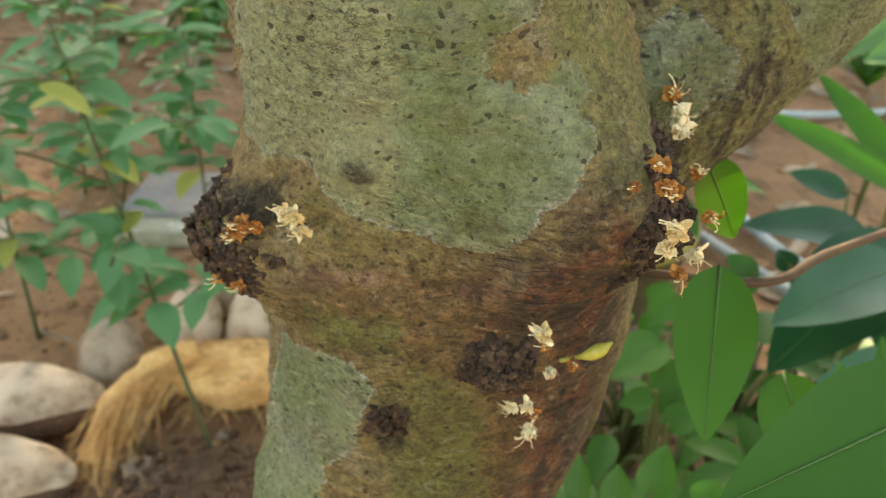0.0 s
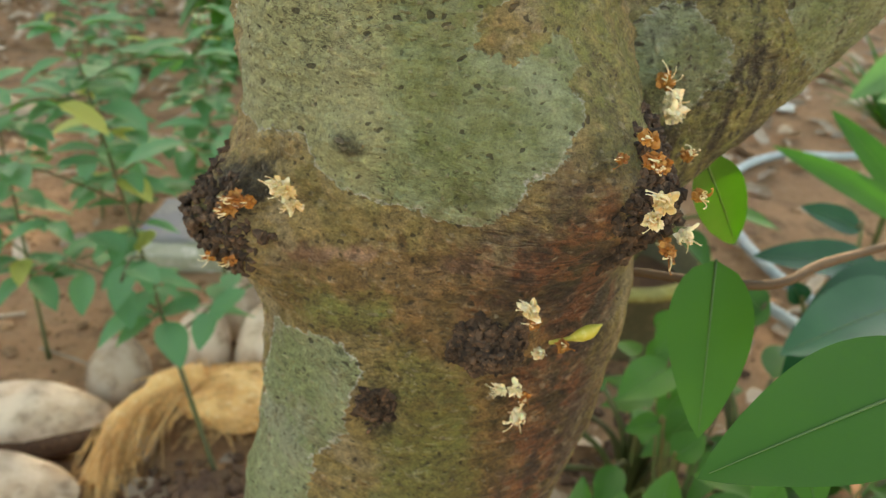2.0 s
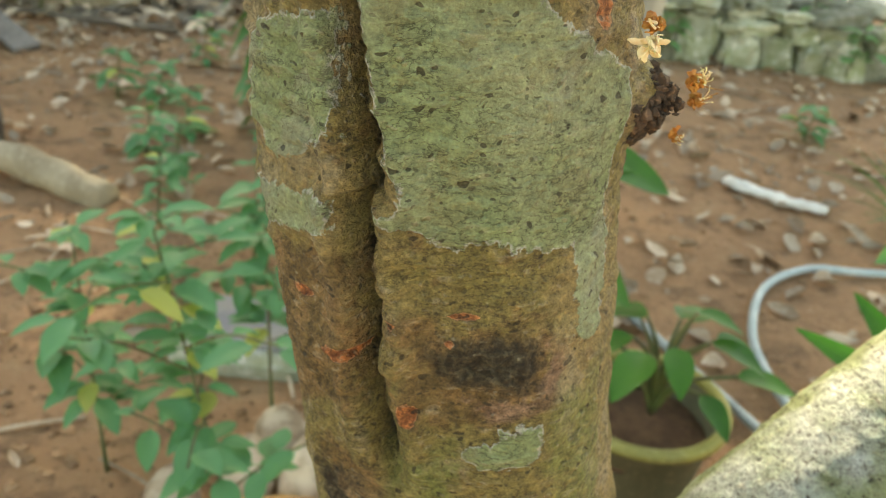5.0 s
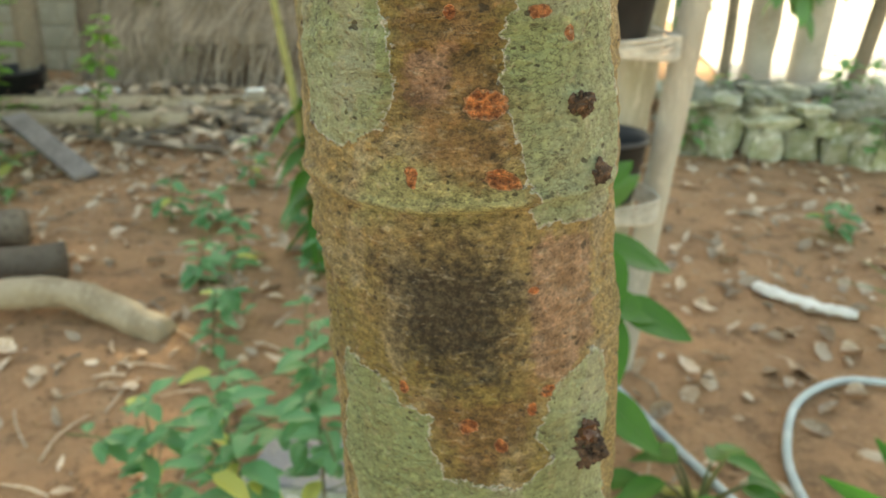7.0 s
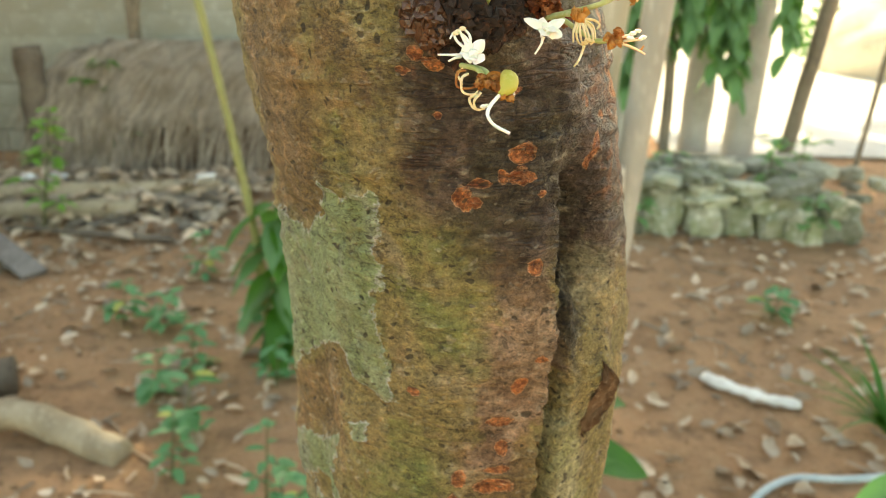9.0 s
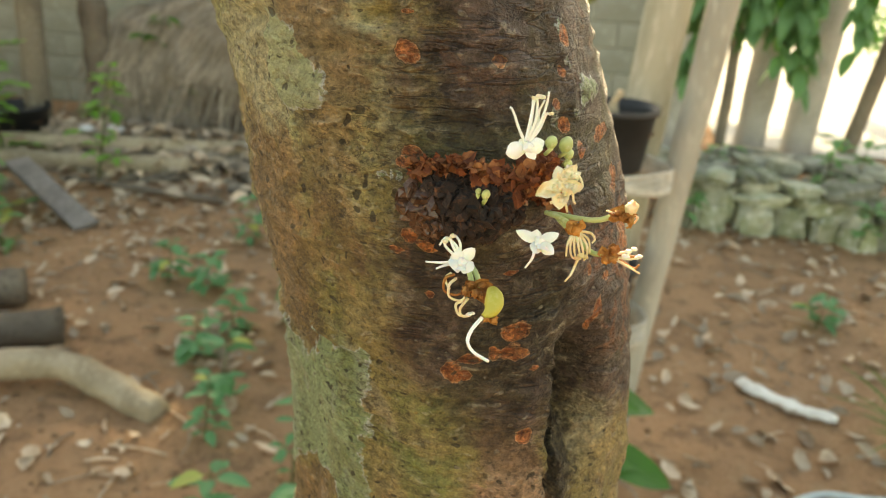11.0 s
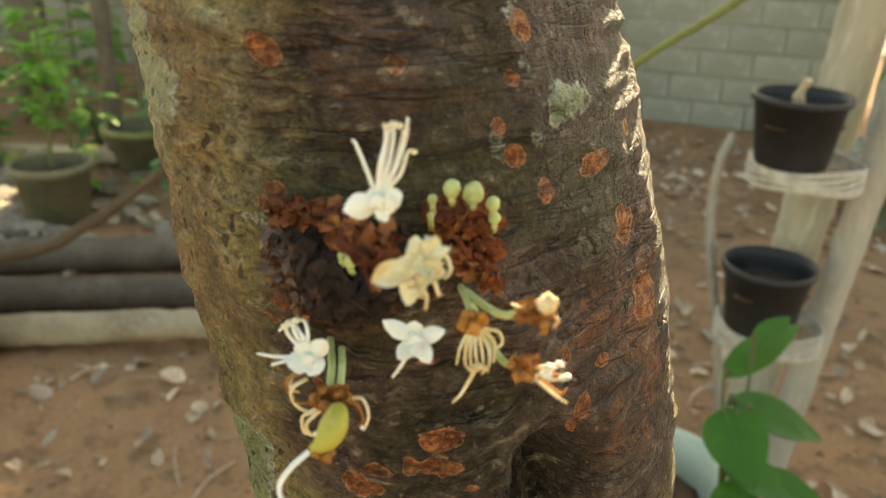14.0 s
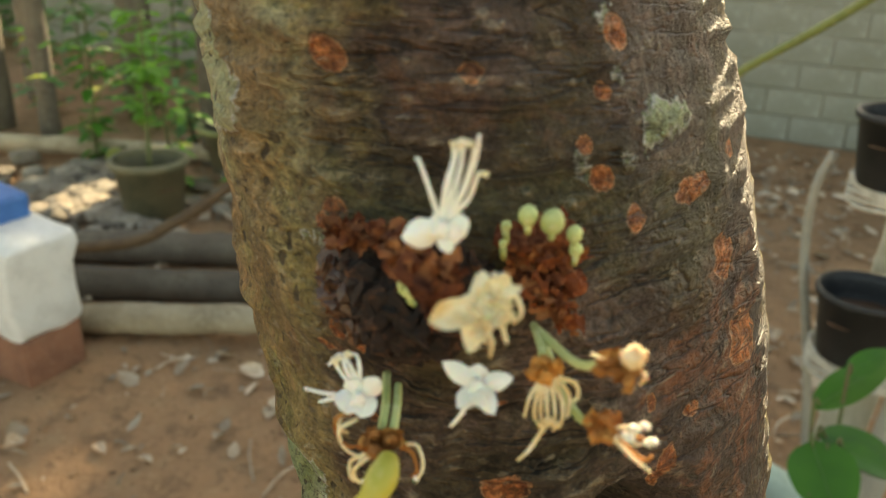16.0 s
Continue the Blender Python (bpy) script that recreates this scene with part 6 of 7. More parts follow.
# ---- leafy plants ----
def seedling(place, height, lean, n, leaf_len, label, material="leaf_young", name="seedling", up_only=0.15, droop=0.25, stem_r=0.004, branches=5):
    ob = thing(name, place, label, "plant")
    pts = smooth_path([(0, 0, 0), (lean[0] * 0.35, lean[1] * 0.35, height * 0.35), (lean[0] * 0.7, lean[1] * 0.7, height * 0.7), (lean[0], lean[1], height)], 6)
    bm = bmesh.new()
    tube(bm, pts, [stem_r * (1 - 0.65 * i / len(pts)) for i in range(len(pts))], 8)
    tips = []
    for k in range(branches):
        i = int(len(pts) * (up_only + (0.95 - up_only) * k / branches))
        a = k * 2.4 + random.random()
        L = height * random.uniform(0.18, 0.34)
        e = pts[i] + Vector((math.cos(a) * L, math.sin(a) * L, L * random.uniform(0.1, 0.5)))
        seg = smooth_path([pts[i], (pts[i] + e) / 2 + Vector((0, 0, L * 0.1)), e], 4)
        bt = bmesh.new()
        tube(bt, seg, [stem_r * 0.45] * len(seg), 6)
        part("twig", bt, "stem", ob)
        tips.append(seg)
    part("stem", bm, "stem", ob)
    runs = [pts[int(len(pts) * up_only):]] + tips
    for k in range(n):
        run = runs[k % len(runs)] if k % 3 else runs[0]
        b = random.choice(run[1:] if len(run) > 1 else run)
        a = k * 2.39996 + random.uniform(-0.4, 0.4)
        L = leaf_len * random.uniform(0.6, 1.15)
        d = Vector((math.cos(a), math.sin(a), random.uniform(-0.35, 0.3)))
        bm = bmesh.new()
        tube(bm, [b, b + d * L * 0.22], 0.0008, 5)
        blade(bm, b + d * L * 0.2, b + d * L * 1.2, L * random.uniform(0.48, 0.6), (0, 0, 1), droop, 0.3, 7, 0.8, 0.03)
        part("leaf", bm, material if random.random() > 0.04 else "leaf_yellow", ob)
    return ob


random.seed(11)
seedling((-0.207, 0.62, 0), 0.60, (-0.20, 0.20, 0), 110, 0.072, "slender green seedling with pale oval leaves", branches=9, up_only=0.35)
seedling((-0.60, 0.90, 0), 0.46, (-0.05, 0.10, 0), 76, 0.074, "slender green seedling with pale oval leaves", branches=6, up_only=0.3)
seedling((-0.30, 0.98, 0), 0.56, (-0.06, 0.20, 0), 84, 0.072, "slender green seedling with pale oval leaves", branches=6, up_only=0.4)
seedling((-0.95, 1.9, 0), 0.22, (0.02, 0.02, 0), 22, 0.06, "low green weed on bare soil", branches=4, name="weed")
seedling((-0.60, 1.75, 0), 0.30, (0.02, 0.02, 0), 26, 0.065, "low green weed on bare soil", branches=4, name="weed")
seedling((-1.15, 2.6, 0), 0.2, (0.02, 0.02, 0), 22, 0.07, "low green weed on bare soil", branches=4, name="weed")
seedling((-0.78, 2.5, 0), 0.2, (0.02, 0.02, 0), 18, 0.07, "low green weed on bare soil", branches=4, name="weed")

for x, y, h in ((-1.63, 3.0, 0.22), (-1.48, 3.6, 0.25), (-1.2, 2.35, 0.2), (-1.42, 2.95, 0.18), (-1.05, 3.1, 0.2), (-0.98, 2.1, 0.26), (1.35, 3.3, 0.16), (-0.75, 1.45, 0.25)):
    seedling((x, y, 0), h, (0.03, 0.02, 0), 24, 0.085, "low green weed on bare soil", branches=4, name="weed")

# broad glossy plants right of the tree
random.seed(5)


def clump(place, n, L, W, rise, label, material, name="broadleaf_plant", spread=1.0):
    ob = thing(name, place, label, "plant")
    ends = []
    for k in range(n):
        a = k * 2.39996 + random.uniform(-0.3, 0.3)
        q = spread * (0.25 + 0.75 * (k + 1) / n)
        e = Vector((math.cos(a) * rise * 0.55 * q, math.sin(a) * rise * 0.55 * q, rise * (1.05 - 0.45 * q) * random.uniform(0.75, 1.1)))
        run = smooth_path([(0, 0, 0), (e.x * 0.35, e.y * 0.35, e.z * 0.7), e], 5)
        bm = bmesh.new()
        tube(bm, run, [0.006 - 0.003 * i / len(run) for i in range(len(run))], 7)
        part("stalk", bm, "stem", ob)
        ends.append((e, a))
    for e, a in ends:
        bm = bmesh.new()
        l = L * random.uniform(0.75, 1.15)
        d = Vector((math.cos(a), math.sin(a), random.uniform(-0.3, 0.15)))
        blade(bm, e, e + d * l, W * l / L, (0, 0, 1), 0.28, 0.25, 12, 0.75, 0.02)
        part("leaf", bm, material, ob)
    return ob



def placed_plant(name, place, leaves, label, material, droop=0.15, facing=(0.14, -0.2, 0.9), stem_r=0.004, n=14):
    """A plant whose leaves are each set by base, tip and width, on stalks from one foot."""
    ob = thing(name, place, label, "plant")
    foot = Vector(place)
    for b, t, w_ in leaves:
        b, t = Vector(b) - foot, Vector(t) - foot
        bm = bmesh.new()
        tube(bm, smooth_path([(0, 0, 0), Vector((b.x * 0.5, b.y * 0.5, b.z * 0.62)), b, b + (t - b) * 0.08], 6), [stem_r * (1 - 0.028 * i) for i in range(19)], 8)
        part("stalk", bm, "stem", ob)
        view = (Vector(facing) - foot - (b + t) / 2).normalized()
        bm = bmesh.new()
        blade(bm, b, t, w_, view * 0.7 + Vector((0, 0, 0.7)), droop, 0.2, n, 0.72, 0.02)
        midrib(b, t, view * 0.7 + Vector((0, 0, 0.7)), droop, 0.0003 + 0.006 * w_, part("leaf", bm, material, ob))
    return ob


GLOSSY = [((0.676, 0.656, 0.395), (0.468, 0.494, 0.328), 0.122), ((0.674, 0.744, 0.348), (0.494, 0.706, 0.388), 0.062), ((0.605, 0.459, 0.362), (0.427, 0.344, 0.371), 0.075), ((0.692, 0.861, 0.347), (0.608, 0.877, 0.377), 0.045), ((0.549, 0.673, 0.331), (0.534, 0.687, 0.355), 0.032), ((0.643, 0.598, 0.392), (0.453, 0.477, 0.403), 0.091), ((0.66, 0.62, 0.36), (0.62, 0.42, 0.30), 0.10), ((0.66, 0.70, 0.38), (0.80, 0.56, 0.33), 0.11)]
placed_plant("broadleaf_plant", (0.62, 0.66, 0), GLOSSY, "dark glossy broad-leaved plant on the soil", "leaf_gloss", 0.12)
LOBED = [((0.848, 0.955, 0.304), (0.607, 1.021, 0.422), 0.055), ((0.820, 0.975, 0.338), (0.715, 1.103, 0.456), 0.050), ((0.85, 0.97, 0.32), (0.98, 1.05, 0.42), 0.055), ((0.84, 0.96, 0.31), (0.90, 1.12, 0.45), 0.05)]
placed_plant("lobed_plant", (0.83, 0.97, 0), LOBED, "green plant with long pointed lobed leaves", "leaf", 0.1)
GREYISH = [((1.003, 1.368, 0.499), (0.834, 1.313, 0.414), 0.080), ((0.976, 1.279, 0.449), (0.862, 1.262, 0.425), 0.062), ((1.0, 1.36, 0.48), (0.93, 1.25, 0.36), 0.07), ((1.0, 1.37, 0.5), (1.12, 1.30, 0.42), 0.08)]
placed_plant("grey_leaf_plant", (1.0, 1.38, 0), GREYISH, "plant with dull grey-green broad leaves", "leaf_pale", 0.1)
ROUND = [((0.352, 0.487, 0.416), (0.321, 0.469, 0.389), 0.034), ((0.333, 0.446, 0.389), (0.276, 0.396, 0.386), 0.046), ((0.340, 0.491, 0.385), (0.318, 0.478, 0.364), 0.029), ((0.354, 0.451, 0.358), (0.326, 0.435, 0.333), 0.034), ((0.354, 0.421, 0.347), (0.330, 0.409, 0.327), 0.031), ((0.355, 0.433, 0.328), (0.374, 0.449, 0.353), 0.034), ((0.319, 0.394, 0.361), (0.284, 0.389, 0.354), 0.024), ((0.379, 0.504, 0.347), (0.403, 0.517, 0.368), 0.036), ((0.333, 0.385, 0.327), (0.363, 0.398, 0.346), 0.033), ((0.336, 0.521, 0.377), (0.359, 0.534, 0.399), 0.030), ((0.463, 0.579, 0.373), (0.436, 0.595, 0.400), 0.039), ((0.444, 0.572, 0.361), (0.469, 0.589, 0.389), 0.035)]
placed_plant("leafy_shrub", (0.36, 0.46, 0), ROUND, "small shrub with rounded fresh green leaves", "leaf", 0.1, stem_r=0.0022)
UPRIGHT = [((0.232, 0.274, 0.340), (0.234, 0.298, 0.380), 0.023), ((0.268, 0.288, 0.323), (0.271, 0.309, 0.357), 0.027), ((0.299, 0.293, 0.329), (0.312, 0.319, 0.373), 0.034), ((0.207, 0.271, 0.336), (0.201, 0.288, 0.364), 0.021), ((0.365, 0.260, 0.389), (0.380, 0.274, 0.412), 0.027), ((0.433, 0.259, 0.424), (0.430, 0.313, 0.474), 0.028), ((0.462, 0.258, 0.421), (0.473, 0.341, 0.481), 0.027), ((0.324, 0.250, 0.373), (0.336, 0.262, 0.393), 0.027)]
placed_plant("leafy_shrub", (0.33, 0.26, 0), UPRIGHT, "low shrub with upright oblong green leaves", "leaf", 0.05, stem_r=0.002)
random.seed(15)
clump((0.50, 0.42, 0), 14, 0.075, 0.042, 0.30, "small fresh green leafy shrub by the trunk", "leaf", "leafy_shrub")
clump((0.36, 0.62, 0), 14, 0.07, 0.042, 0.26, "small fresh green leafy shrub by the trunk", "leaf", "leafy_shrub")
for x, y, n_, h in ((0.42, 0.34, 16, 0.25), (0.60, 0.36, 18, 0.27), (0.30, 0.36, 14, 0.2), (0.72, 0.60, 18, 0.28), (0.50, 0.62, 16, 0.24)):
    clump((x, y, 0), n_, 0.095, 0.056, h, "dense dark green leafy shrub by the trunk", "leaf", "leafy_shrub")
# dark brown soil lumps, put in to deepen the shade under the shrubs
bm = bmesh.new()
for k in range(2400):
    x, y = random.gauss(0.36, 0.20), random.gauss(0.42, 0.20)
    sz = random.uniform(0.004, 0.014)
    lump(bm, (x, y, ground_height(x, y) + sz * 0.2), (sz, sz, sz * 0.6), k, 1, 0.7)
tagged(part("leaf_mould", bm, "husk_inner", smooth=False), "dark soil lumps that deepen the shade under the shrubs", "compost", kind="stuff")

# ---- tools of the yard: hose, cloth, posts and hanging pots ----
bm = bmesh.new()
tube(bm, smooth_path([(1.9, 2.2, 0.02), (1.25, 2.05, 0.02), (1.02, 2.03, 0.02), (0.86, 1.90, 0.02), (0.775, 1.70, 0.02), (0.75, 1.50, 0.02), (0.80, 1.25, 0.02), (0.95, 1.0, 0.02)], 12), 0.012, 12)
tagged(part("garden_hose", bm, "hose"), "grey-blue garden hose looped on the soil", "hose")
bm = bmesh.new()
tube(bm, smooth_path([(0.30, 1.95, 0.018), (0.455, 1.65, 0.018), (0.62, 1.36, 0.018), (0.74, 1.15, 0.018), (0.9, 0.9, 0.018)], 12), 0.012, 12)
tagged(part("garden_hose", bm, "hose"), "grey-blue garden hose lying straight on soil", "hose")
bm = bmesh.new()
run = smooth_path([(0.90, 2.70, 0.02), (1.0, 2.60, 0.025), (1.1, 2.54, 0.022), (1.21, 2.50, 0.018)], 8)
tube(bm, run, [0.030 + 0.014 * noise.noise(Vector((i * 0.35, 2, 0))) for i in range(len(run))], 14, True, 0.022)
for v_ in bm.verts:
    v_.co.z = 0.008 + (v_.co.z - 0.0) * 0.5
tagged(part("white_rag", bm, "white_cloth"), "crumpled white rag lying on the soil", "rag")

post = thing("wooden_post", (0.40, 2.12, 0), "weathered grey wooden post holding two pots", "post")
bm = bmesh.new()
tube(bm, smooth_path([(-0.16, 0.02, -0.1), (-0.10, 0.0, 0.7), (-0.065, 0, 1.2), (0.02, -0.02, 2.4)], 8), 0.062, 18, True, 0.006)
part("pole", bm, "post", post)
bm = bmesh.new()
tube(bm, smooth_path([(-0.06, -0.08, -0.1), (0.0, -0.08, 0.6), (0.045, -0.08, 1.1), (0.16, -0.08, 2.4)], 8), 0.040, 16, True, 0.003)
part("leaning_pipe", bm, "pipe", post, "pale leaning pole lashed to it")


def planter(place, r, h, label, material="pot_black", rim=None, group="", soil=True, taper=0.78):
    ob = thing("plant_pot", place, label, "plant pot", group)
    bm = bmesh.new()
    spun(bm, [(r * taper * 0.96, 0), (r * taper, 0.004), (r * 0.97, h * 0.9), (r * 1.0, h * 0.9), (r * 1.05, h * 0.905), (r * 1.05, h), (r * 0.98, h), (r * 0.94, h * 0.88), (r * 0.9, h * 0.72), (r * 0.85, h * 0.5)], 44)
    part("body", bm, material, ob)
    if rim:
        bm = bmesh.new()
        spun(bm, [(r * 1.0, h * 0.93), (r * 1.10, h * 0.93), (r * 1.11, h * 1.0), (r * 1.08, h * 1.03), (r * 0.96, h * 1.03), (r * 0.95, h * 0.95), (r * 1.0, h * 0.93)], 44, shut=False)
        part("rim", bm, rim, ob)
    if soil:
        bm = bmesh.new()
        lump(bm, (0, 0, h * 0.6), (r * 0.86, r * 0.86, h * 0.05), 3, 3, 0.3)
        part("soil_fill", bm, "husk_inner", ob)
    return ob


planter((0.235, 1.905, 1.045), 0.106, 0.165, "black plastic pot lashed to a post", group="pots on the post")
planter((0.235, 1.87, 0.625), 0.108, 0.175, "black plastic pot with a broken rim lashed to a post", group="pots on the post")
for z, c in ((1.03, (0.26, 1.95)), (0.60, (0.25, 1.93))):
    bm = bmesh.new()
    for k in range(5):
        pts = [(c[0] + 0.115 * math.cos(a) * (1.25 if math.cos(a) > 0 else 1), c[1] + 0.13 * math.sin(a), z - 0.03 + k * 0.011 + 0.006 * math.sin(3 * a + k)) for a in np.linspace(0, math.tau, 30)]
        tube(bm, pts, 0.006, 7)
    tagged(part("rope_lashing", bm, "rope"), "pale rope lashing wound round pot and post", "rope")

bm = bmesh.new()
tube(bm, smooth_path([(0.235, 1.90, 1.17), (0.225, 1.89, 1.21), (0.240, 1.88, 1.25)], 5), [0.014] * 6 + [0.010] * 5, 8, True, 0.003)
tagged(part("cut_stem", bm, "log"), "pale cut stem standing in a black pot", "plant stem")

# a slanting green cane, a hanging hose end and a pale tub near the post
bm = bmesh.new()
tube(bm, smooth_path([(-0.10, 2.2, -0.02), (-0.12, 2.15, 0.6), (-0.16, 1.85, 1.08), (-0.128, 1.6, 1.272), (0.069, 1.5, 1.44), (0.40, 1.35, 1.72)], 8), 0.008, 10, True, 0.001)
cane = tagged(part("green_cane", bm, "cane"), "slanting yellow-green plant cane rising from the soil", "plant cane")
bm = bmesh.new()
tube(bm, smooth_path([(0.10, 2.0, 1.08), (0.075, 1.98, 0.98), (0.085, 1.97, 0.80), (0.14, 1.96, 0.55), (0.19, 1.97, 0.25), (0.22, 2.0, 0.02)], 8), 0.012, 10)
tagged(part("hanging_hose", bm, "pipe"), "grey hose end hanging down a post", "hose")
ob = thing("plastic_tub", (0.06, 1.52, 0), "pale green plastic tub standing on soil", "tub")
bm = bmesh.new()
spun(bm, [(0.12, 0.0), (0.125, 0.005), (0.155, 0.36), (0.172, 0.365), (0.176, 0.385), (0.165, 0.392), (0.148, 0.385), (0.14, 0.3), (0.12, 0.05)], 44)
part("body", bm, "tub", ob)
bm = bmesh.new()
lump(bm, (0, 0, 0.26), (0.138, 0.138, 0.03), 4, 3, 0.3)
part("soil_fill", bm, "husk_inner", ob)

# a leafy shoot beside the post
SHOOT = [((0.202, 1.345, 0.680), (0.249, 1.255, 0.596), 0.085), ((0.212, 1.278, 0.584), (0.247, 1.144, 0.479), 0.095), ((0.218, 1.352, 0.691), (0.343, 1.388, 0.643), 0.049), ((0.246, 1.287, 0.594), (0.417, 1.296, 0.526), 0.086), ((0.203, 1.121, 0.489), (0.347, 1.087, 0.383), 0.080), ((0.166, 1.388, 0.733), (0.305, 1.608, 0.793), 0.072), ((0.173, 1.349, 0.690), (0.250, 1.227, 0.609), 0.122), ((0.182, 1.357, 0.701), (0.388, 1.446, 0.616), 0.087), ((0.186, 1.265, 0.616), (0.350, 1.299, 0.567), 0.078), ((0.211, 1.435, 0.798), (0.274, 1.517, 0.840), 0.048)]
placed_plant("young_shrub", (0.24, 1.30, 0), SHOOT, "young shrub with long pointed green leaves", "leaf", 0.12, (0.1, -0.2, 1.5), 0.005)

# a low pot with a yellow rim and a leafy plant
planter((0.40, 1.10, 0), 0.15, 0.17, "dark pot with a mossy yellow rim on soil", "pot_clay", "pot_rim", taper=0.8)
clump((0.42, 1.10, 0.14), 14, 0.11, 0.06, 0.24, "fresh green leafy plant growing in a pot", "leaf", "potted_plant")

# grassy tuft at the right
random.seed(8)
tuft = thing("grass_tuft", (1.45, 2.35, 0), "tuft of long narrow green grass blades", "plant")
for k in range(34):
    a = random.uniform(0, math.tau)
    d = Vector((math.cos(a) * random.uniform(0.2, 0.9), math.sin(a) * random.uniform(0.2, 0.9), random.uniform(0.6, 1)))
    bm = bmesh.new()
    blade(bm, (0, 0, 0), d * random.uniform(0.22, 0.4), 0.018, (0, 0, 1), 0.5, 0.3, 8, 0.6)
    part("blade", bm, "leaf", tuft)

# strap-leaved plant behind the tree
strap = thing("strap_plant", (-0.86, 2.75, 0), "tall plant with dark crinkled leaves low down", "plant")
bm = bmesh.new()
tube(bm, smooth_path([(0, 0, 0), (-0.03, 0, 0.5), (-0.10, 0, 1.0), (-0.22, 0, 1.7)], 6), [0.018] * 6 + [0.016] * 6 + [0.014] * 7, 10)
part("stem", bm, "stem_olive", strap, "pale yellow-green stem")
bm = bmesh.new()
tube(bm, smooth_path([(0.10, 0.02, 0), (0.09, 0.02, 0.5), (0.08, 0, 1.0), (0.06, 0, 1.7)], 6), 0.012, 10)
part("stem", bm, "stem_olive", strap, "pale yellow-green stem")
for k in range(42):
    a, z = random.uniform(0, math.tau), random.uniform(0.1, 0.72)
    bm = bmesh.new()
    b = Vector((0.06, 0, z))
    blade(bm, b, b + Vector((math.cos(a), math.sin(a), -0.5)) * random.uniform(0.14, 0.25), 0.10, (0, 0, 1), 0.35, 0.3, 8, 0.7, 0.06)
    part("leaf", bm, "leaf" if k % 2 else "leaf_pale", strap)

# ---- low rubble wall and far right ----
def rock(bm, c, size, seed, turn=0.0, square=0.5, rough=0.16, fine=3):
    """A broken, squarish stone at c with half sizes."""
    m = Matrix.Translation(c) @ Euler((0.12 * math.sin(seed), 0.12 * math.cos(seed * 3), turn)).to_matrix().to_4x4()

    def shape(v):
        p = Vector([math.copysign(abs(q) ** square, q) for q in v])
        p *= 1 + rough * noise.noise(v * 1.4 + Vector((seed * 3.7, seed, 0))) + rough * 0.5 * noise.noise(v * 4 + Vector((0, seed, 2)))
        return m @ Vector((p.x * size[0], p.y * size[1], p.z * size[2]))

    return add_ball(bm, fine, shape)


random.seed(3)
rubble = tagged(new("rubble_wall"), "low dry wall of mossy grey rubble stones", "stone wall")
for row, (z, hh, lo, hi) in enumerate(((0.09, 0.105, 0.06, 0.15), (0.225, 0.050, 0.06, 0.16), (0.30, 0.032, 0.05, 0.17), (0.35, 0.026, 0.04, 0.12))):
    x = 0.74 + random.uniform(-0.03, 0.06)
    while x < 1.95:
        w = random.uniform(lo, hi)
        if random.random() < (0.0, 0.0, 0.22, 0.5)[row]:
            x += w * 2
            continue
        bm = bmesh.new()
        h = hh * random.uniform(0.55, 1.4)
        rock(bm, (x + w, 4.64 + random.uniform(-0.04, 0.05) - 0.10 * (x - 0.7), z + random.uniform(-0.012, 0.012)), (w * random.uniform(0.82, 1.0), random.uniform(0.08, 0.15), h), random.randint(0, 999), random.uniform(-0.5, 0.5), random.uniform(0.3, 0.6), 0.4)
        part("stone", bm, "stone", rubble, smooth=False)
        x += w * 1.98
random.seed(13)
heap = bmesh.new()
for k in range(170):
    s = random.uniform(0.03, 0.11)
    x, y = random.uniform(0.75, 2.5), random.uniform(4.75, 6.1)
    rock(heap, (x, y, max(0.03, 0.30 - 0.16 * abs(y - 5.1)) * random.uniform(0.5, 1.1)), (s, s * 0.8, s * 0.4), k, k, fine=2)
tagged(part("rubble_fill", heap, "stone_loose", smooth=False), "loose grey stones and debris behind a rubble wall", "rubble", kind="stuff")
for x, y, h, n_ in ((1.75, 4.9, 0.5, 40), (1.15, 5.3, 0.35, 30), (2.05, 5.2, 0.45, 36), (1.85, 4.35, 0.3, 22), (0.85, 4.45, 0.22, 20)):
    seedling((x, y, 0.05), h, (0.05, 0.0, 0), n_, 0.10, "green weeds growing among rubble", "leaf_pale", "weed", 0.15, 0.25, 0.006, 6)

# ---- block wall along the back, with piers and an opening to the sunlit yard ----
wall = tagged(new("wall_north"), "weathered grey concrete block wall with mossy foot", "wall", kind="structure")
bm = bmesh.new()
box(bm, (5.45, 0.094, 1.2), Matrix.Translation((-4.55, 6.55, 1.15)))
part("core", bm, "mortar", wall)
me_block = None
for row in range(12):
    for k in range(25):
        x = 0.70 - 0.40 * k - (0.20 if row % 2 else 0)
        if me_block is None:
            b2 = bmesh.new()
            box(b2, (0.192, 0.078, 0.092), None, 0.006)
            ob = part("block", b2, "block", wall, smooth=False)
            me_block = ob.data
        else:
            ob = new("block", me_block)
            ob.parent = wall
        ob.location = (x, 6.532 + random.uniform(-0.002, 0.002), 0.05 + 0.2 * row + 0.05)
for x, y, w, lean in ((1.05, 6.3, 0.11, 0.02), (1.62, 6.4, 0.12, 0.10), (2.02, 6.5, 0.13, 0.10)):
    ob = tagged(new("pier"), "pale leaning timber pier beside the opening", "pier")
    bm = bmesh.new()
    tube(bm, smooth_path([(x, y, -0.1), (x + lean * 0.5, y, 1.2), (x + lean * 1.2, y, 2.8)], 6), w, 12, True, 0.012)
    part("shaft", bm, "pillar", ob)
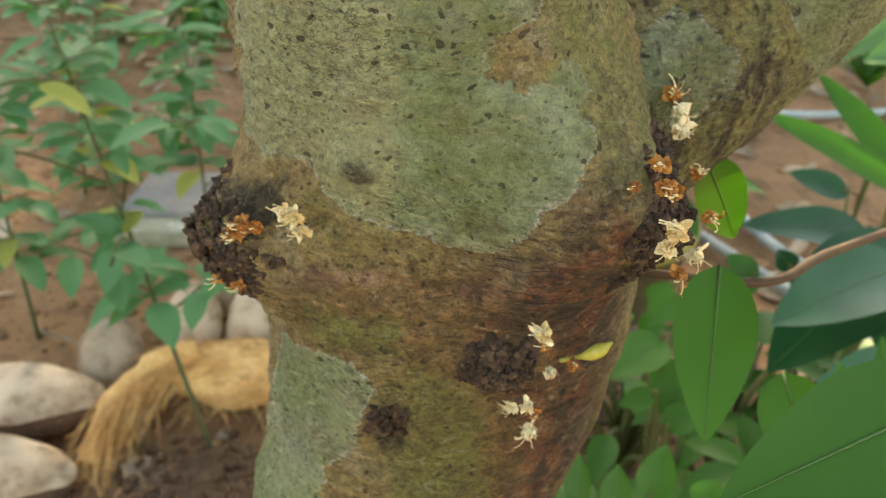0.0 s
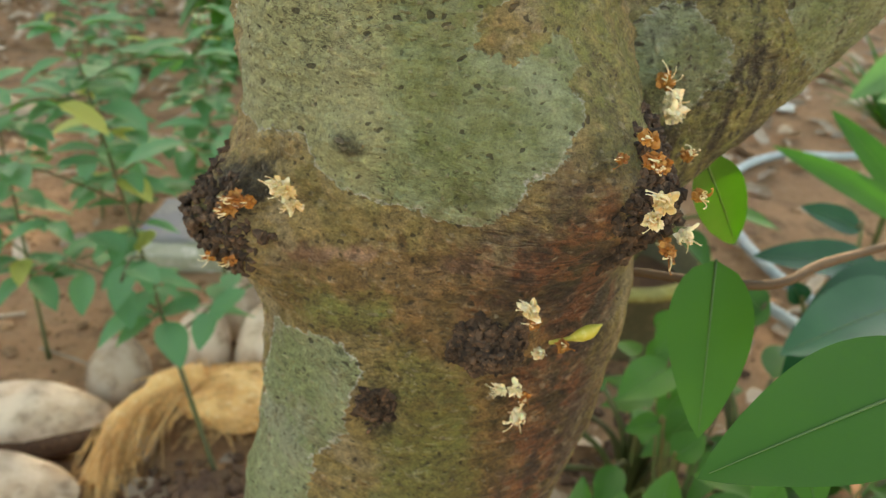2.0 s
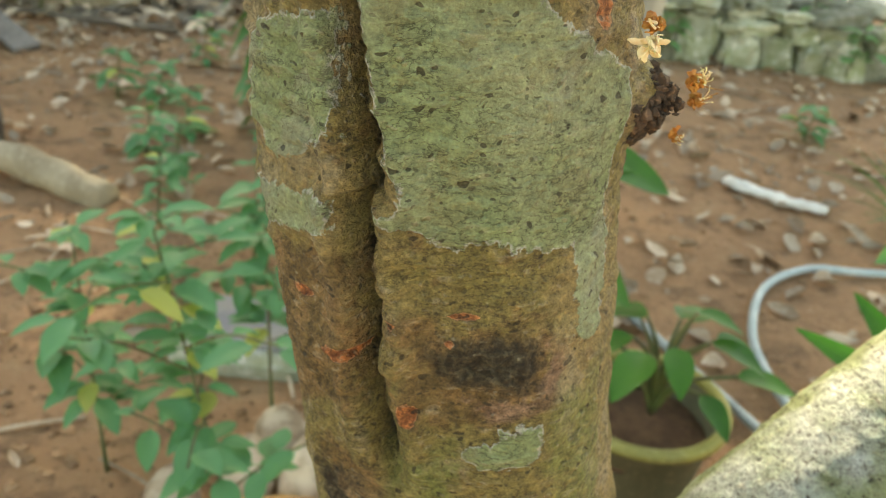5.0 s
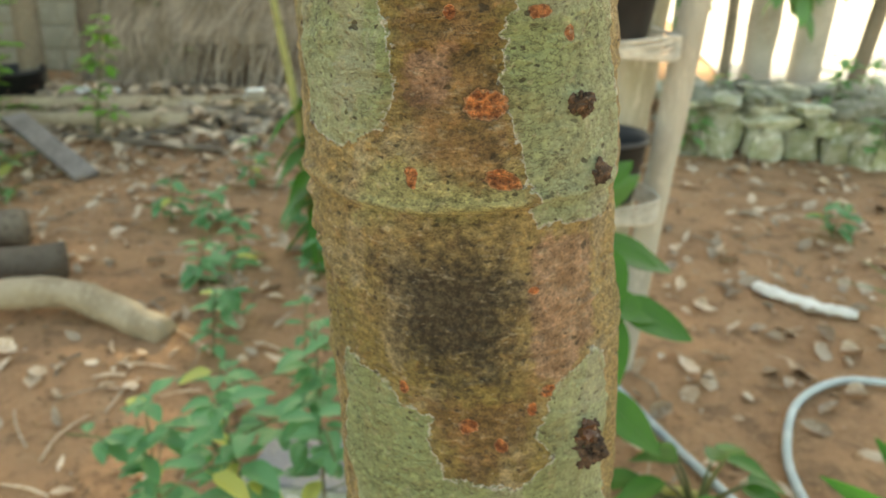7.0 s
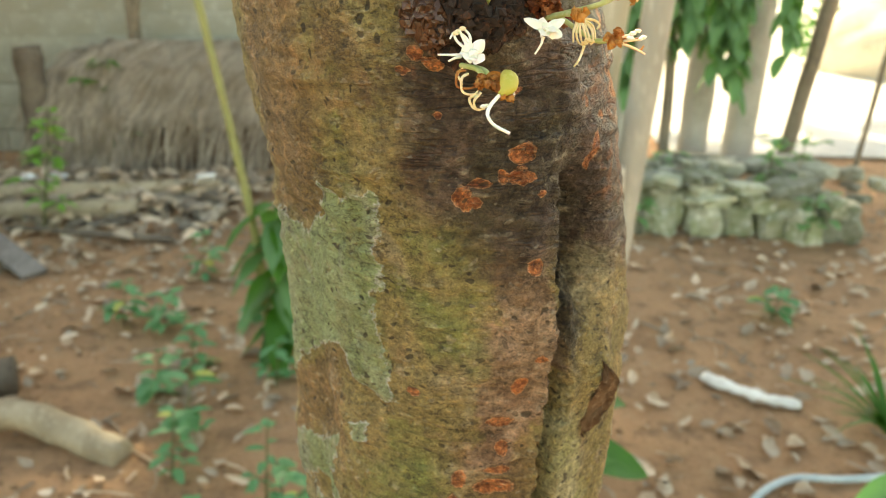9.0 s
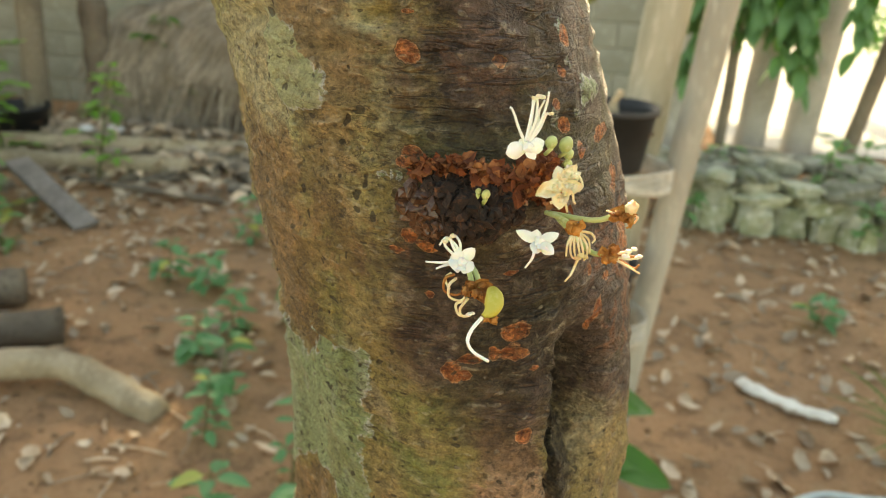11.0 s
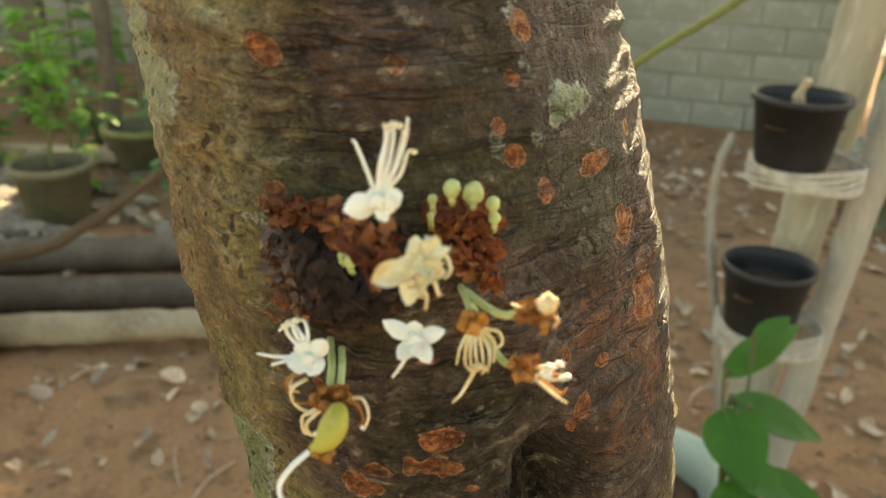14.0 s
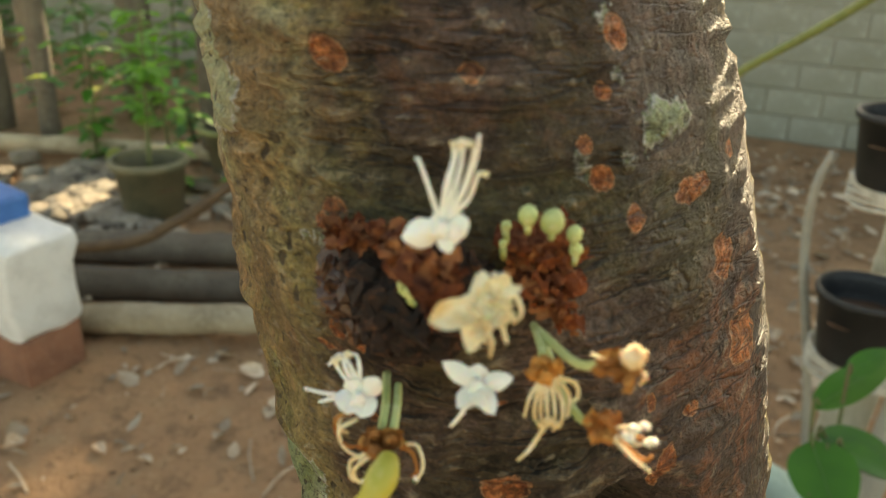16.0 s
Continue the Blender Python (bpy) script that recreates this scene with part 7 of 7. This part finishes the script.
for x, y, w, lean in ((2.30, 6.25, 0.06, 0.35), (1.35, 6.1, 0.04, -0.03), (2.95, 6.4, 0.022, 0.25)):
    ob = tagged(new("thin_trunk"), "thin dark trunk beside the bright opening", "tree trunk")
    bm = bmesh.new()
    tube(bm, smooth_path([(x, y, -0.1), (x + lean * 0.5, y, 1.1), (x + lean * 1.2, y, 2.8)], 6), w, 10, True, 0.01)
    part("shaft", bm, "trunk_far", ob)
bm = bmesh.new()
box(bm, (16.0, 30.0, 0.01), Matrix.Translation((17.5, 36.7, 0.03)), 0.002)
tagged(part("paving_yard", bm, "bright_wall"), "pale sunlit paving beyond the opening", "paving", kind="structure")
bm = bmesh.new()
lump(bm, (7.6, 12.5, 0.0), (2.4, 1.8, 1.7), 9, 4, 0.25)
tagged(part("earth_bank", bm, "pale_earth"), "sunlit tan earth bank beyond the opening", "earth bank", kind="structure")
random.seed(23)
vine = thing("hanging_vine", (1.42, 5.95, 0), "fresh green vine hanging beside the piers", "vine")
for k in range(11):
    bm = bmesh.new()
    x0, low_ = random.uniform(-0.45, 0.75), random.choice((random.uniform(0.70, 0.95), random.uniform(1.0, 1.2)))
    tube(bm, smooth_path([(x0, 0, 2.6), (x0 + 0.03, 0, 1.8), (x0 + 0.05, 0.02, low_)], 5), 0.006, 6)
    part("stem", bm, "stem", vine)
    for q in range(34):
        z = random.uniform(low_, 1.8)
        a = random.uniform(0, math.tau)
        bm = bmesh.new()
        b = Vector((x0 + 0.04, 0.01, z))
        blade(bm, b, b + Vector((math.cos(a) * 0.7, math.sin(a) * 0.7, -0.9)) * random.uniform(0.14, 0.26), 0.10, (math.cos(a), math.sin(a), 0.5), 0.2, 0.2, 6)
        part("leaf", bm, "leaf_pale", vine)
far_bush = thing("far_bush", (5.6, 14.0, 0), "sunlit pale green bush beyond the opening", "bush")
bm = bmesh.new()
tube(bm, smooth_path([(0, 0, 0), (0.05, 0, 0.4), (0.0, 0.1, 0.9)], 5), 0.05, 8)
part("stem", bm, "trunk_far", far_bush)
bm = bmesh.new()
for k in range(700):
    v = Vector((random.gauss(0, 1), random.gauss(0, 1), random.gauss(0, 1))).normalized() * random.uniform(0.5, 1.0)
    b = Vector((v.x * 0.9, v.y * 0.8, 0.75 + v.z * 0.65))
    blade(bm, b, b + (v + Vector((random.gauss(0, 0.5), random.gauss(0, 0.5), -0.3))).normalized() * 0.18, 0.09, (0, 0, 1), 0.2, 0.2, 4)
tagged(part("foliage", bm, "leaf_pale", far_bush), kind="stuff")

# ---- dry frond heap, logs, planks, left pots ----
random.seed(9)
heap = thing("frond_heap", (-2.6, 5.85, 0), "heap of dry brown palm fronds against the wall", "frond heap")
# solid core coloured dark to stand for the shade between the fronds
bm = bmesh.new()
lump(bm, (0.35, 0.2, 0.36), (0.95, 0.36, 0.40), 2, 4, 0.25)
part("core", bm, "husk_inner", heap, "dark solid core, coloured as the heap's shaded inside")
bm = bmesh.new()
for k in range(3600):
    x = random.uniform(-0.75, 1.5)
    top = (0.96 if x > -0.2 else 0.96 - 0.30 * ((x + 0.2) / 0.9) ** 2) * random.uniform(0.86, 1.02)
    sweep = random.uniform(-0.75, -0.25) if x > -0.3 else random.gauss(-0.05, 0.16)
    reach = random.uniform(0.35, 1.0) if x < -0.3 else random.uniform(0.35, 0.8)
    b = Vector((x, 0.42 + random.gauss(0, 0.05), top * 0.93))
    run = [b, Vector((x + sweep * 0.22, 0.15, top + 0.02)), Vector((x + sweep * 0.55, -0.14, top * 0.86)), Vector((x + sweep * 0.85, -0.32, top * 0.52)), Vector((x + sweep, -0.40 + random.gauss(0, 0.05), top * 0.12))]
    n_ = 3 if reach < 0.55 else 4 if reach < 0.75 else 5
    jit = [p + Vector((random.gauss(0, 0.03), random.gauss(0, 0.025), random.gauss(0, 0.02))) for p in run[:n_]]
    tube(bm, smooth_path(jit, 3), random.uniform(0.002, 0.0055), 4, False)
tagged(part("strand", bm, "frond", heap), kind="stuff")
random.seed(19)
bm = bmesh.new()
for k in range(330):
    s = random.uniform(0.02, 0.075)
    x, y = random.uniform(-3.9, -1.7), random.gauss(5.05, 0.30)
    rock(bm, (x, y, s * 0.3 + max(0, 0.10 - 0.2 * abs(y - 5.1))), (s * random.uniform(0.8, 2.2), s, s * 0.55), k, k * 1.7, 0.7, 0.3, 2)
tagged(part("garden_debris", bm, "debris", smooth=False), "brown chips, stones and husk scraps heaped up", "debris", kind="stuff")
bm = bmesh.new()
for k in range(500):
    x, y = random.uniform(-3.9, -1.6), random.gauss(5.0, 0.35)
    a, L = random.uniform(0, math.tau), random.uniform(0.05, 0.16)
    b = Vector((x, y, 0.03 + max(0, 0.13 - 0.2 * abs(y - 5.1))))
    blade(bm, b, b + Vector((math.cos(a), math.sin(a), random.uniform(-0.1, 0.5))) * L, L * 0.45, (random.uniform(-0.5, 0.5), random.uniform(-0.5, 0.5), 1), 0.2, 0.5, 4)
tagged(part("leaf_pile", bm, "dry_leaf"), "pale dry leaves piled on garden debris", "leaf litter", kind="stuff")
stump = tagged(new("tree_stump"), "broken brown stump standing before the wall", "stump")
bm = bmesh.new()
tube(bm, smooth_path([(-3.42, 5.6, -0.05), (-3.44, 5.6, 0.4), (-3.47, 5.6, 1.0)], 6), [0.16] * 4 + [0.12] * 4 + [0.10] * 5, 14, True, 0.03)
part("shaft", bm, "log_dark", stump)


def log(a, b, r, label, material="log", cap=True, mid=None):
    ob = tagged(new("log"), label, "log", "logs on the ground")
    bm = bmesh.new()
    mid = mid or tuple((p + q) / 2 for p, q in zip(a, b))
    run = smooth_path([a, mid, b], 14)
    tube(bm, run, [r * (1 + 0.12 * noise.noise(Vector((i * 0.3, 1, 1)))) for i in range(len(run))], 18, True, 0.010)
    part("wood", bm, material, ob)
    return ob


ob = tagged(new("log"), "pale peeled log lying bent on the soil", "log", "logs on the ground")
bm = bmesh.new()
run = smooth_path([(-3.0, 1.36, 0.07), (-2.5, 1.68, 0.075), (-1.95, 1.98, 0.08), (-1.6, 2.12, 0.075), (-1.15, 1.99, 0.02)], 12)
tube(bm, run, [0.064 - 0.012 * i / len(run) for i in range(len(run))], 20, True, 0.012)
part("wood", bm, "log", ob)
log((-3.7, 1.45, 0.08), (-1.78, 2.42, 0.06), 0.075, "dark weathered log lying on the soil", "log_dark")
log((-3.2, 2.1, 0.085), (-2.12, 2.68, 0.08), 0.080, "short dark log with a sawn orange end", "log_dark")
log((-3.9, 4.75, 0.07), (-1.75, 5.05, 0.09), 0.075, "grey log in a row before the fronds", "log")
log((-3.6, 4.45, 0.06), (-2.3, 4.65, 0.06), 0.06, "grey log in a row before the fronds", "log")
log((-2.95, 4.28, 0.03), (-1.85, 4.14, 0.025), 0.022, "thin dark timber lying on soil", "log_dark")
stick = tagged(new("dead_branch"), "dry forked brown branch leaning over logs", "branch")
bm = bmesh.new()
tube(bm, smooth_path([(-3.2, 1.55, 0.27), (-2.55, 2.0, 0.26), (-2.35, 2.2, 0.34), (-2.10, 2.45, 0.56)], 8), [0.024] * 20 + [0.018] * 5, 10, True, 0.004)
part("wood", bm, "twig", stick)
ob = tagged(new("timber_plank"), "dark weathered plank propped at an angle", "plank")
bm = bmesh.new()
low_end, high_end = Vector((-2.36, 3.54, 0.02)), Vector((-3.0, 3.90, 0.24))
along = (high_end - low_end).normalized()
across = Vector((0.30, 0.92, 0.10)).cross(along).cross(along).normalized()
face = along.cross(across)
box(bm, (0.38, 0.07, 0.016), Matrix.Translation((low_end + high_end) / 2) @ Matrix((along, across, face)).transposed().to_4x4(), 0.004)
part("board", bm, "plank", ob)
ob = tagged(new("timber_plank"), "pale split board leaning on the logs", "plank")
bm = bmesh.new()
box(bm, (0.06, 0.2, 0.012), Matrix.Translation((-1.98, 5.0, 0.14)) @ Euler((radians(-30), 0, radians(30))).to_matrix().to_4x4(), 0.004)
part("board", bm, "bag", ob)
planter((-3.15, 2.80, 0), 0.19, 0.34, "large mossy clay pot standing behind logs", "pot_clay", "pot_clay", "clay pots")
planter((-3.34, 3.75, 0), 0.26, 0.30, "wide mossy clay bowl with olive rim", "pot_clay", "pot_moss", "clay pots")
planter((-3.75, 5.0, 0), 0.20, 0.30, "black plastic pot near the wall", "pot_black", None, "dark pots")
random.seed(31)
seedling((-3.15, 2.80, 0.28), 0.85, (0.02, 0.05, 0), 46, 0.12, "leafy green shrub in a clay pot", "leaf_lit", "potted_shrub", 0.3, 0.25, 0.012, 7)
seedling((-2.75, 4.3, 0), 0.75, (0.1, 0.1, 0), 60, 0.11, "bushy green plant before the far trunks", "leaf_lit", "bush", 0.2, 0.25, 0.01, 8)
seedling((-3.6, 6.0, 0), 0.6, (0.1, 0, 0), 40, 0.10, "green weeds at the foot of the wall", "leaf", "weed", 0.1, 0.25, 0.008, 6)
for x, y, w in ((-4.9, 3.5, 0.07), (-6.2, 4.4, 0.12), (-4.7, 5.6, 0.1), (-6.8, 3.2, 0.1), (-3.6, 3.7, 0.05), (-4.3, 4.9, 0.12), (-3.75, 5.2, 0.09), (-5.2, 4.6, 0.14), (-5.6, 3.6, 0.10), (-2.9, 6.1, 0.05)):
    ob = tagged(new("slim_tree"), "slim dark tree standing at the yard edge", "tree", "trunks at the edge")
    bm = bmesh.new()
    tube(bm, smooth_path([(x, y, -0.1), (x + 0.05, y, 1.3), (x + random.uniform(-0.1, 0.15), y, 3.4)], 6), w, 12, True, 0.012)
    part("trunk", bm, "trunk_far", ob)
    bm = bmesh.new()
    tube(bm, smooth_path([(x + 0.04, y, 1.0), (x + 0.2, y - 0.1, 1.5), (x + 0.5, y - 0.2, 2.2)], 5), [w * 0.4] * 6 + [w * 0.2] * 5, 8, True, 0.006)
    part("limb", bm, "trunk_far", ob)

# crumpled white scraps, added to stand in for bright glints among the debris
for x, y, z, size in ((-4.24, 4.54, 0.025, 0.085), (-4.06, 5.02, 0.02, 0.07), (-3.90, 5.0, 0.07, 0.085), (-3.28, 5.06, 0.14, 0.08), (-3.08, 5.12, 0.14, 0.06)):
    bm = bmesh.new()
    lump(bm, (0, 0, 0), (size, size * 0.7, size * 0.4), int(-x * 100), 3, 0.8, 3.0, x * 5)
    ob = part("plastic_scrap", bm, "bag", smooth=False)
    ob.location = (x, y, z)
    tagged(ob, "crumpled white scrap added for a bright glint on debris", "plastic scrap", "white scraps")

bag = thing("cement_bag", (-2.42, 1.50, 0), "white sack with a blue band on bricks", "sack")
bm = bmesh.new()
box(bm, (0.17, 0.14, 0.19), Matrix.Translation((0, 0, 0.37)) @ Matrix.Rotation(0.12, 4, "Y"), 0.045)
bmesh.ops.subdivide_edges(bm, edges=bm.edges, cuts=2, use_grid_fill=True)
for v_ in bm.verts:
    v_.co += Vector((noise.noise(v_.co * 7), noise.noise(v_.co * 7 + Vector((3, 1, 0))), noise.noise(v_.co * 7 + Vector((0, 5, 2))))) * 0.035
part("sack_body", bm, "bag", bag)
bm = bmesh.new()
box(bm, (0.10, 0.105, 0.055), Matrix.Translation((-0.09, 0.0, 0.60)) @ Matrix.Rotation(0.12, 4, "Y"), 0.022)
part("sack_band", bm, "bag_blue", bag, "blue printed band")
for k, (x, m_) in enumerate(((-2.36, "brick"), (-2.58, "stone"))):
    ob = tagged(new("brick_block"), "old masonry block under a white sack", "brick")
    bm = bmesh.new()
    box(bm, (0.10, 0.12, 0.09), Matrix.Translation((x, 1.49, 0.085)), 0.008)
    part("body", bm, m_, ob)

# ---- planting along the yard's left edge ----
random.seed(51)
for x, y, h, n_, L, m_ in ((-3.35, 3.15, 0.95, 70, 0.13, "leaf_lit"), (-2.95, 3.55, 0.6, 60, 0.12, "leaf_pale"), (-4.2, 3.3, 1.0, 80, 0.14, "leaf"), (-4.6, 4.2, 0.8, 70, 0.15, "leaf_lit"), (-3.6, 4.6, 0.8, 60, 0.14, "leaf_lit"),
                           (-5.4, 3.0, 0.9, 60, 0.15, "leaf_lit"), (-5.0, 5.2, 0.8, 60, 0.16, "leaf_lit"), (-2.6, 3.2, 0.35, 40, 0.09, "leaf_pale"), (-4.4, 2.4, 0.5, 50, 0.11, "leaf_pale"), (-3.0, 5.7, 0.9, 60, 0.13, "leaf"), (-5.6, 4.0, 0.8, 60, 0.15, "leaf_pale"), (-6.4, 5.0, 1.0, 60, 0.16, "leaf_pale"), (-7.2, 4.2, 1.0, 60, 0.17, "leaf"), (-6.0, 5.8, 0.9, 60, 0.16, "leaf_pale"), (-7.8, 5.6, 1.1, 60, 0.18, "leaf_pale"), (-5.0, 4.3, 0.5, 50, 0.13, "leaf_pale"), (-4.0, 4.0, 0.5, 50, 0.12, "leaf_pale"), (-6.2, 3.2, 0.6, 50, 0.14, "leaf_pale")):
    seedling((x, y, 0), h, (random.uniform(-0.1, 0.1), random.uniform(-0.1, 0.1), 0), n_, L, "bushy green shrub at the yard edge", m_, "bush", 0.1, 0.25, 0.012, 9)
bm = bmesh.new()
for k in range(260):
    s = random.uniform(0.025, 0.08)
    x, y = random.gauss(-3.7, 0.35), random.gauss(2.75, 0.3)
    rock(bm, (x, y, s * 0.3 + 0.04 * random.random()), (s * random.uniform(0.8, 1.8), s, s * 0.6), k, k * 1.7, 0.7, 0.3, 2)
tagged(part("garden_debris", bm, "debris", smooth=False), "pale brown husk scraps and stones heaped up", "debris", kind="stuff")
log((-5.2, 3.05, 0.09), (-3.45, 3.75, 0.08), 0.06, "pale grey log lying behind clay pots", "log")

random.seed(63)
hedge = tagged(new("hedge"), "loose sunlit green hedge past the wall's end", "hedge")
bm = bmesh.new()
for k in range(3600):
    x, y = random.uniform(-15, -8.6), random.uniform(5.4, 7.4)
    z = 0.1 + (1.5 + 0.7 * noise.noise(Vector((x, y, 0)) * 0.9)) * random.random()
    a, L = random.uniform(0, math.tau), random.uniform(0.12, 0.22)
    blade(bm, (x, y, z), Vector((x, y, z)) + Vector((math.cos(a), math.sin(a), random.uniform(-0.6, 0.3))) * L, L * 0.45, (random.uniform(-0.5, 0.5), random.uniform(-0.5, 0.5), 1), 0.2, 0.2, 4)
tagged(part("foliage", bm, "leaf_pale", hedge), kind="stuff")
for k in range(9):
    bm = bmesh.new()
    x = -8.8 - 0.7 * k
    tube(bm, smooth_path([(x, 6.9, -0.05), (x + 0.1, 6.9, 0.8), (x - 0.05, 6.9, 1.7)], 5), 0.025, 8)
    part("stem", bm, "trunk_far", hedge)

# ---- shade: the crown of an unseen tree, added up the sun's way ----
random.seed(77)
shade = tagged(new("added_shade_tree"), "unseen tree added so its crown shades the yard", "tree")
bm = bmesh.new()
for k in range(22000):
    x, y, z = random.uniform(-6.8, 3.0), random.uniform(8.0, 24.6), random.uniform(10.5, 11.6)
    ragged = 0.9 * noise.noise(Vector((x, y, 0)) * 0.7)
    if not (-5.2 - ragged < x < 1.9 + ragged and 8.6 + ragged < y < 24.1 + ragged):
        continue
    # gaps cut in the crown so sun reaches limb, trunk edge and left bushes
    far_on = y - (z - 11.05) * math.cos(SUN_EL) / math.sin(SUN_EL)
    if 13.7 < far_on < 14.95 and -3.4 < x < -1.0 or 15.0 < far_on < 17.7 and (-2.05 if far_on < 16.4 else -1.7) < x < 0.1:
        continue
    if x < -4.3 and far_on > 19.7 and noise.noise(Vector((x, far_on, 3)) * 1.1) > -0.08:
        continue
    a = random.uniform(0, math.tau)
    d = Vector((math.cos(a), math.sin(a), random.uniform(-0.6, 0.1)))
    L = random.uniform(0.25, 0.42)
    blade(bm, (x, y, z), Vector((x, y, z)) + d * L, L * 0.5, (random.uniform(-0.5, 0.5), random.uniform(-0.5, 0.5), 1), 0.2, 0.2, 3)
tagged(part("crown", bm, "leaf", shade), kind="stuff")
bm = bmesh.new()
tube(bm, smooth_path([(-6.1, 21.3, -0.1), (-5.9, 21.2, 4), (-3.6, 20.8, 8), (-0.6, 20.4, 10.8)], 8), [0.2] * 9 + [0.15] * 8 + [0.09] * 8, 12, True, 0.01)
part("trunk", bm, "trunk_far", shade)
for x, y in ((-5, 18.3), (2.4, 18.4), (-4.5, 22.8), (2.4, 22.8), (-1, 17.8)):
    bm = bmesh.new()
    tube(bm, smooth_path([(-1.6, 20.6, 9.9), ((x - 1.6) / 2, (y + 20.6) / 2, 10.6), (x, y, 11.0)], 6), [0.06] * 6 + [0.03] * 7, 8)
    part("limb", bm, "trunk_far", shade)
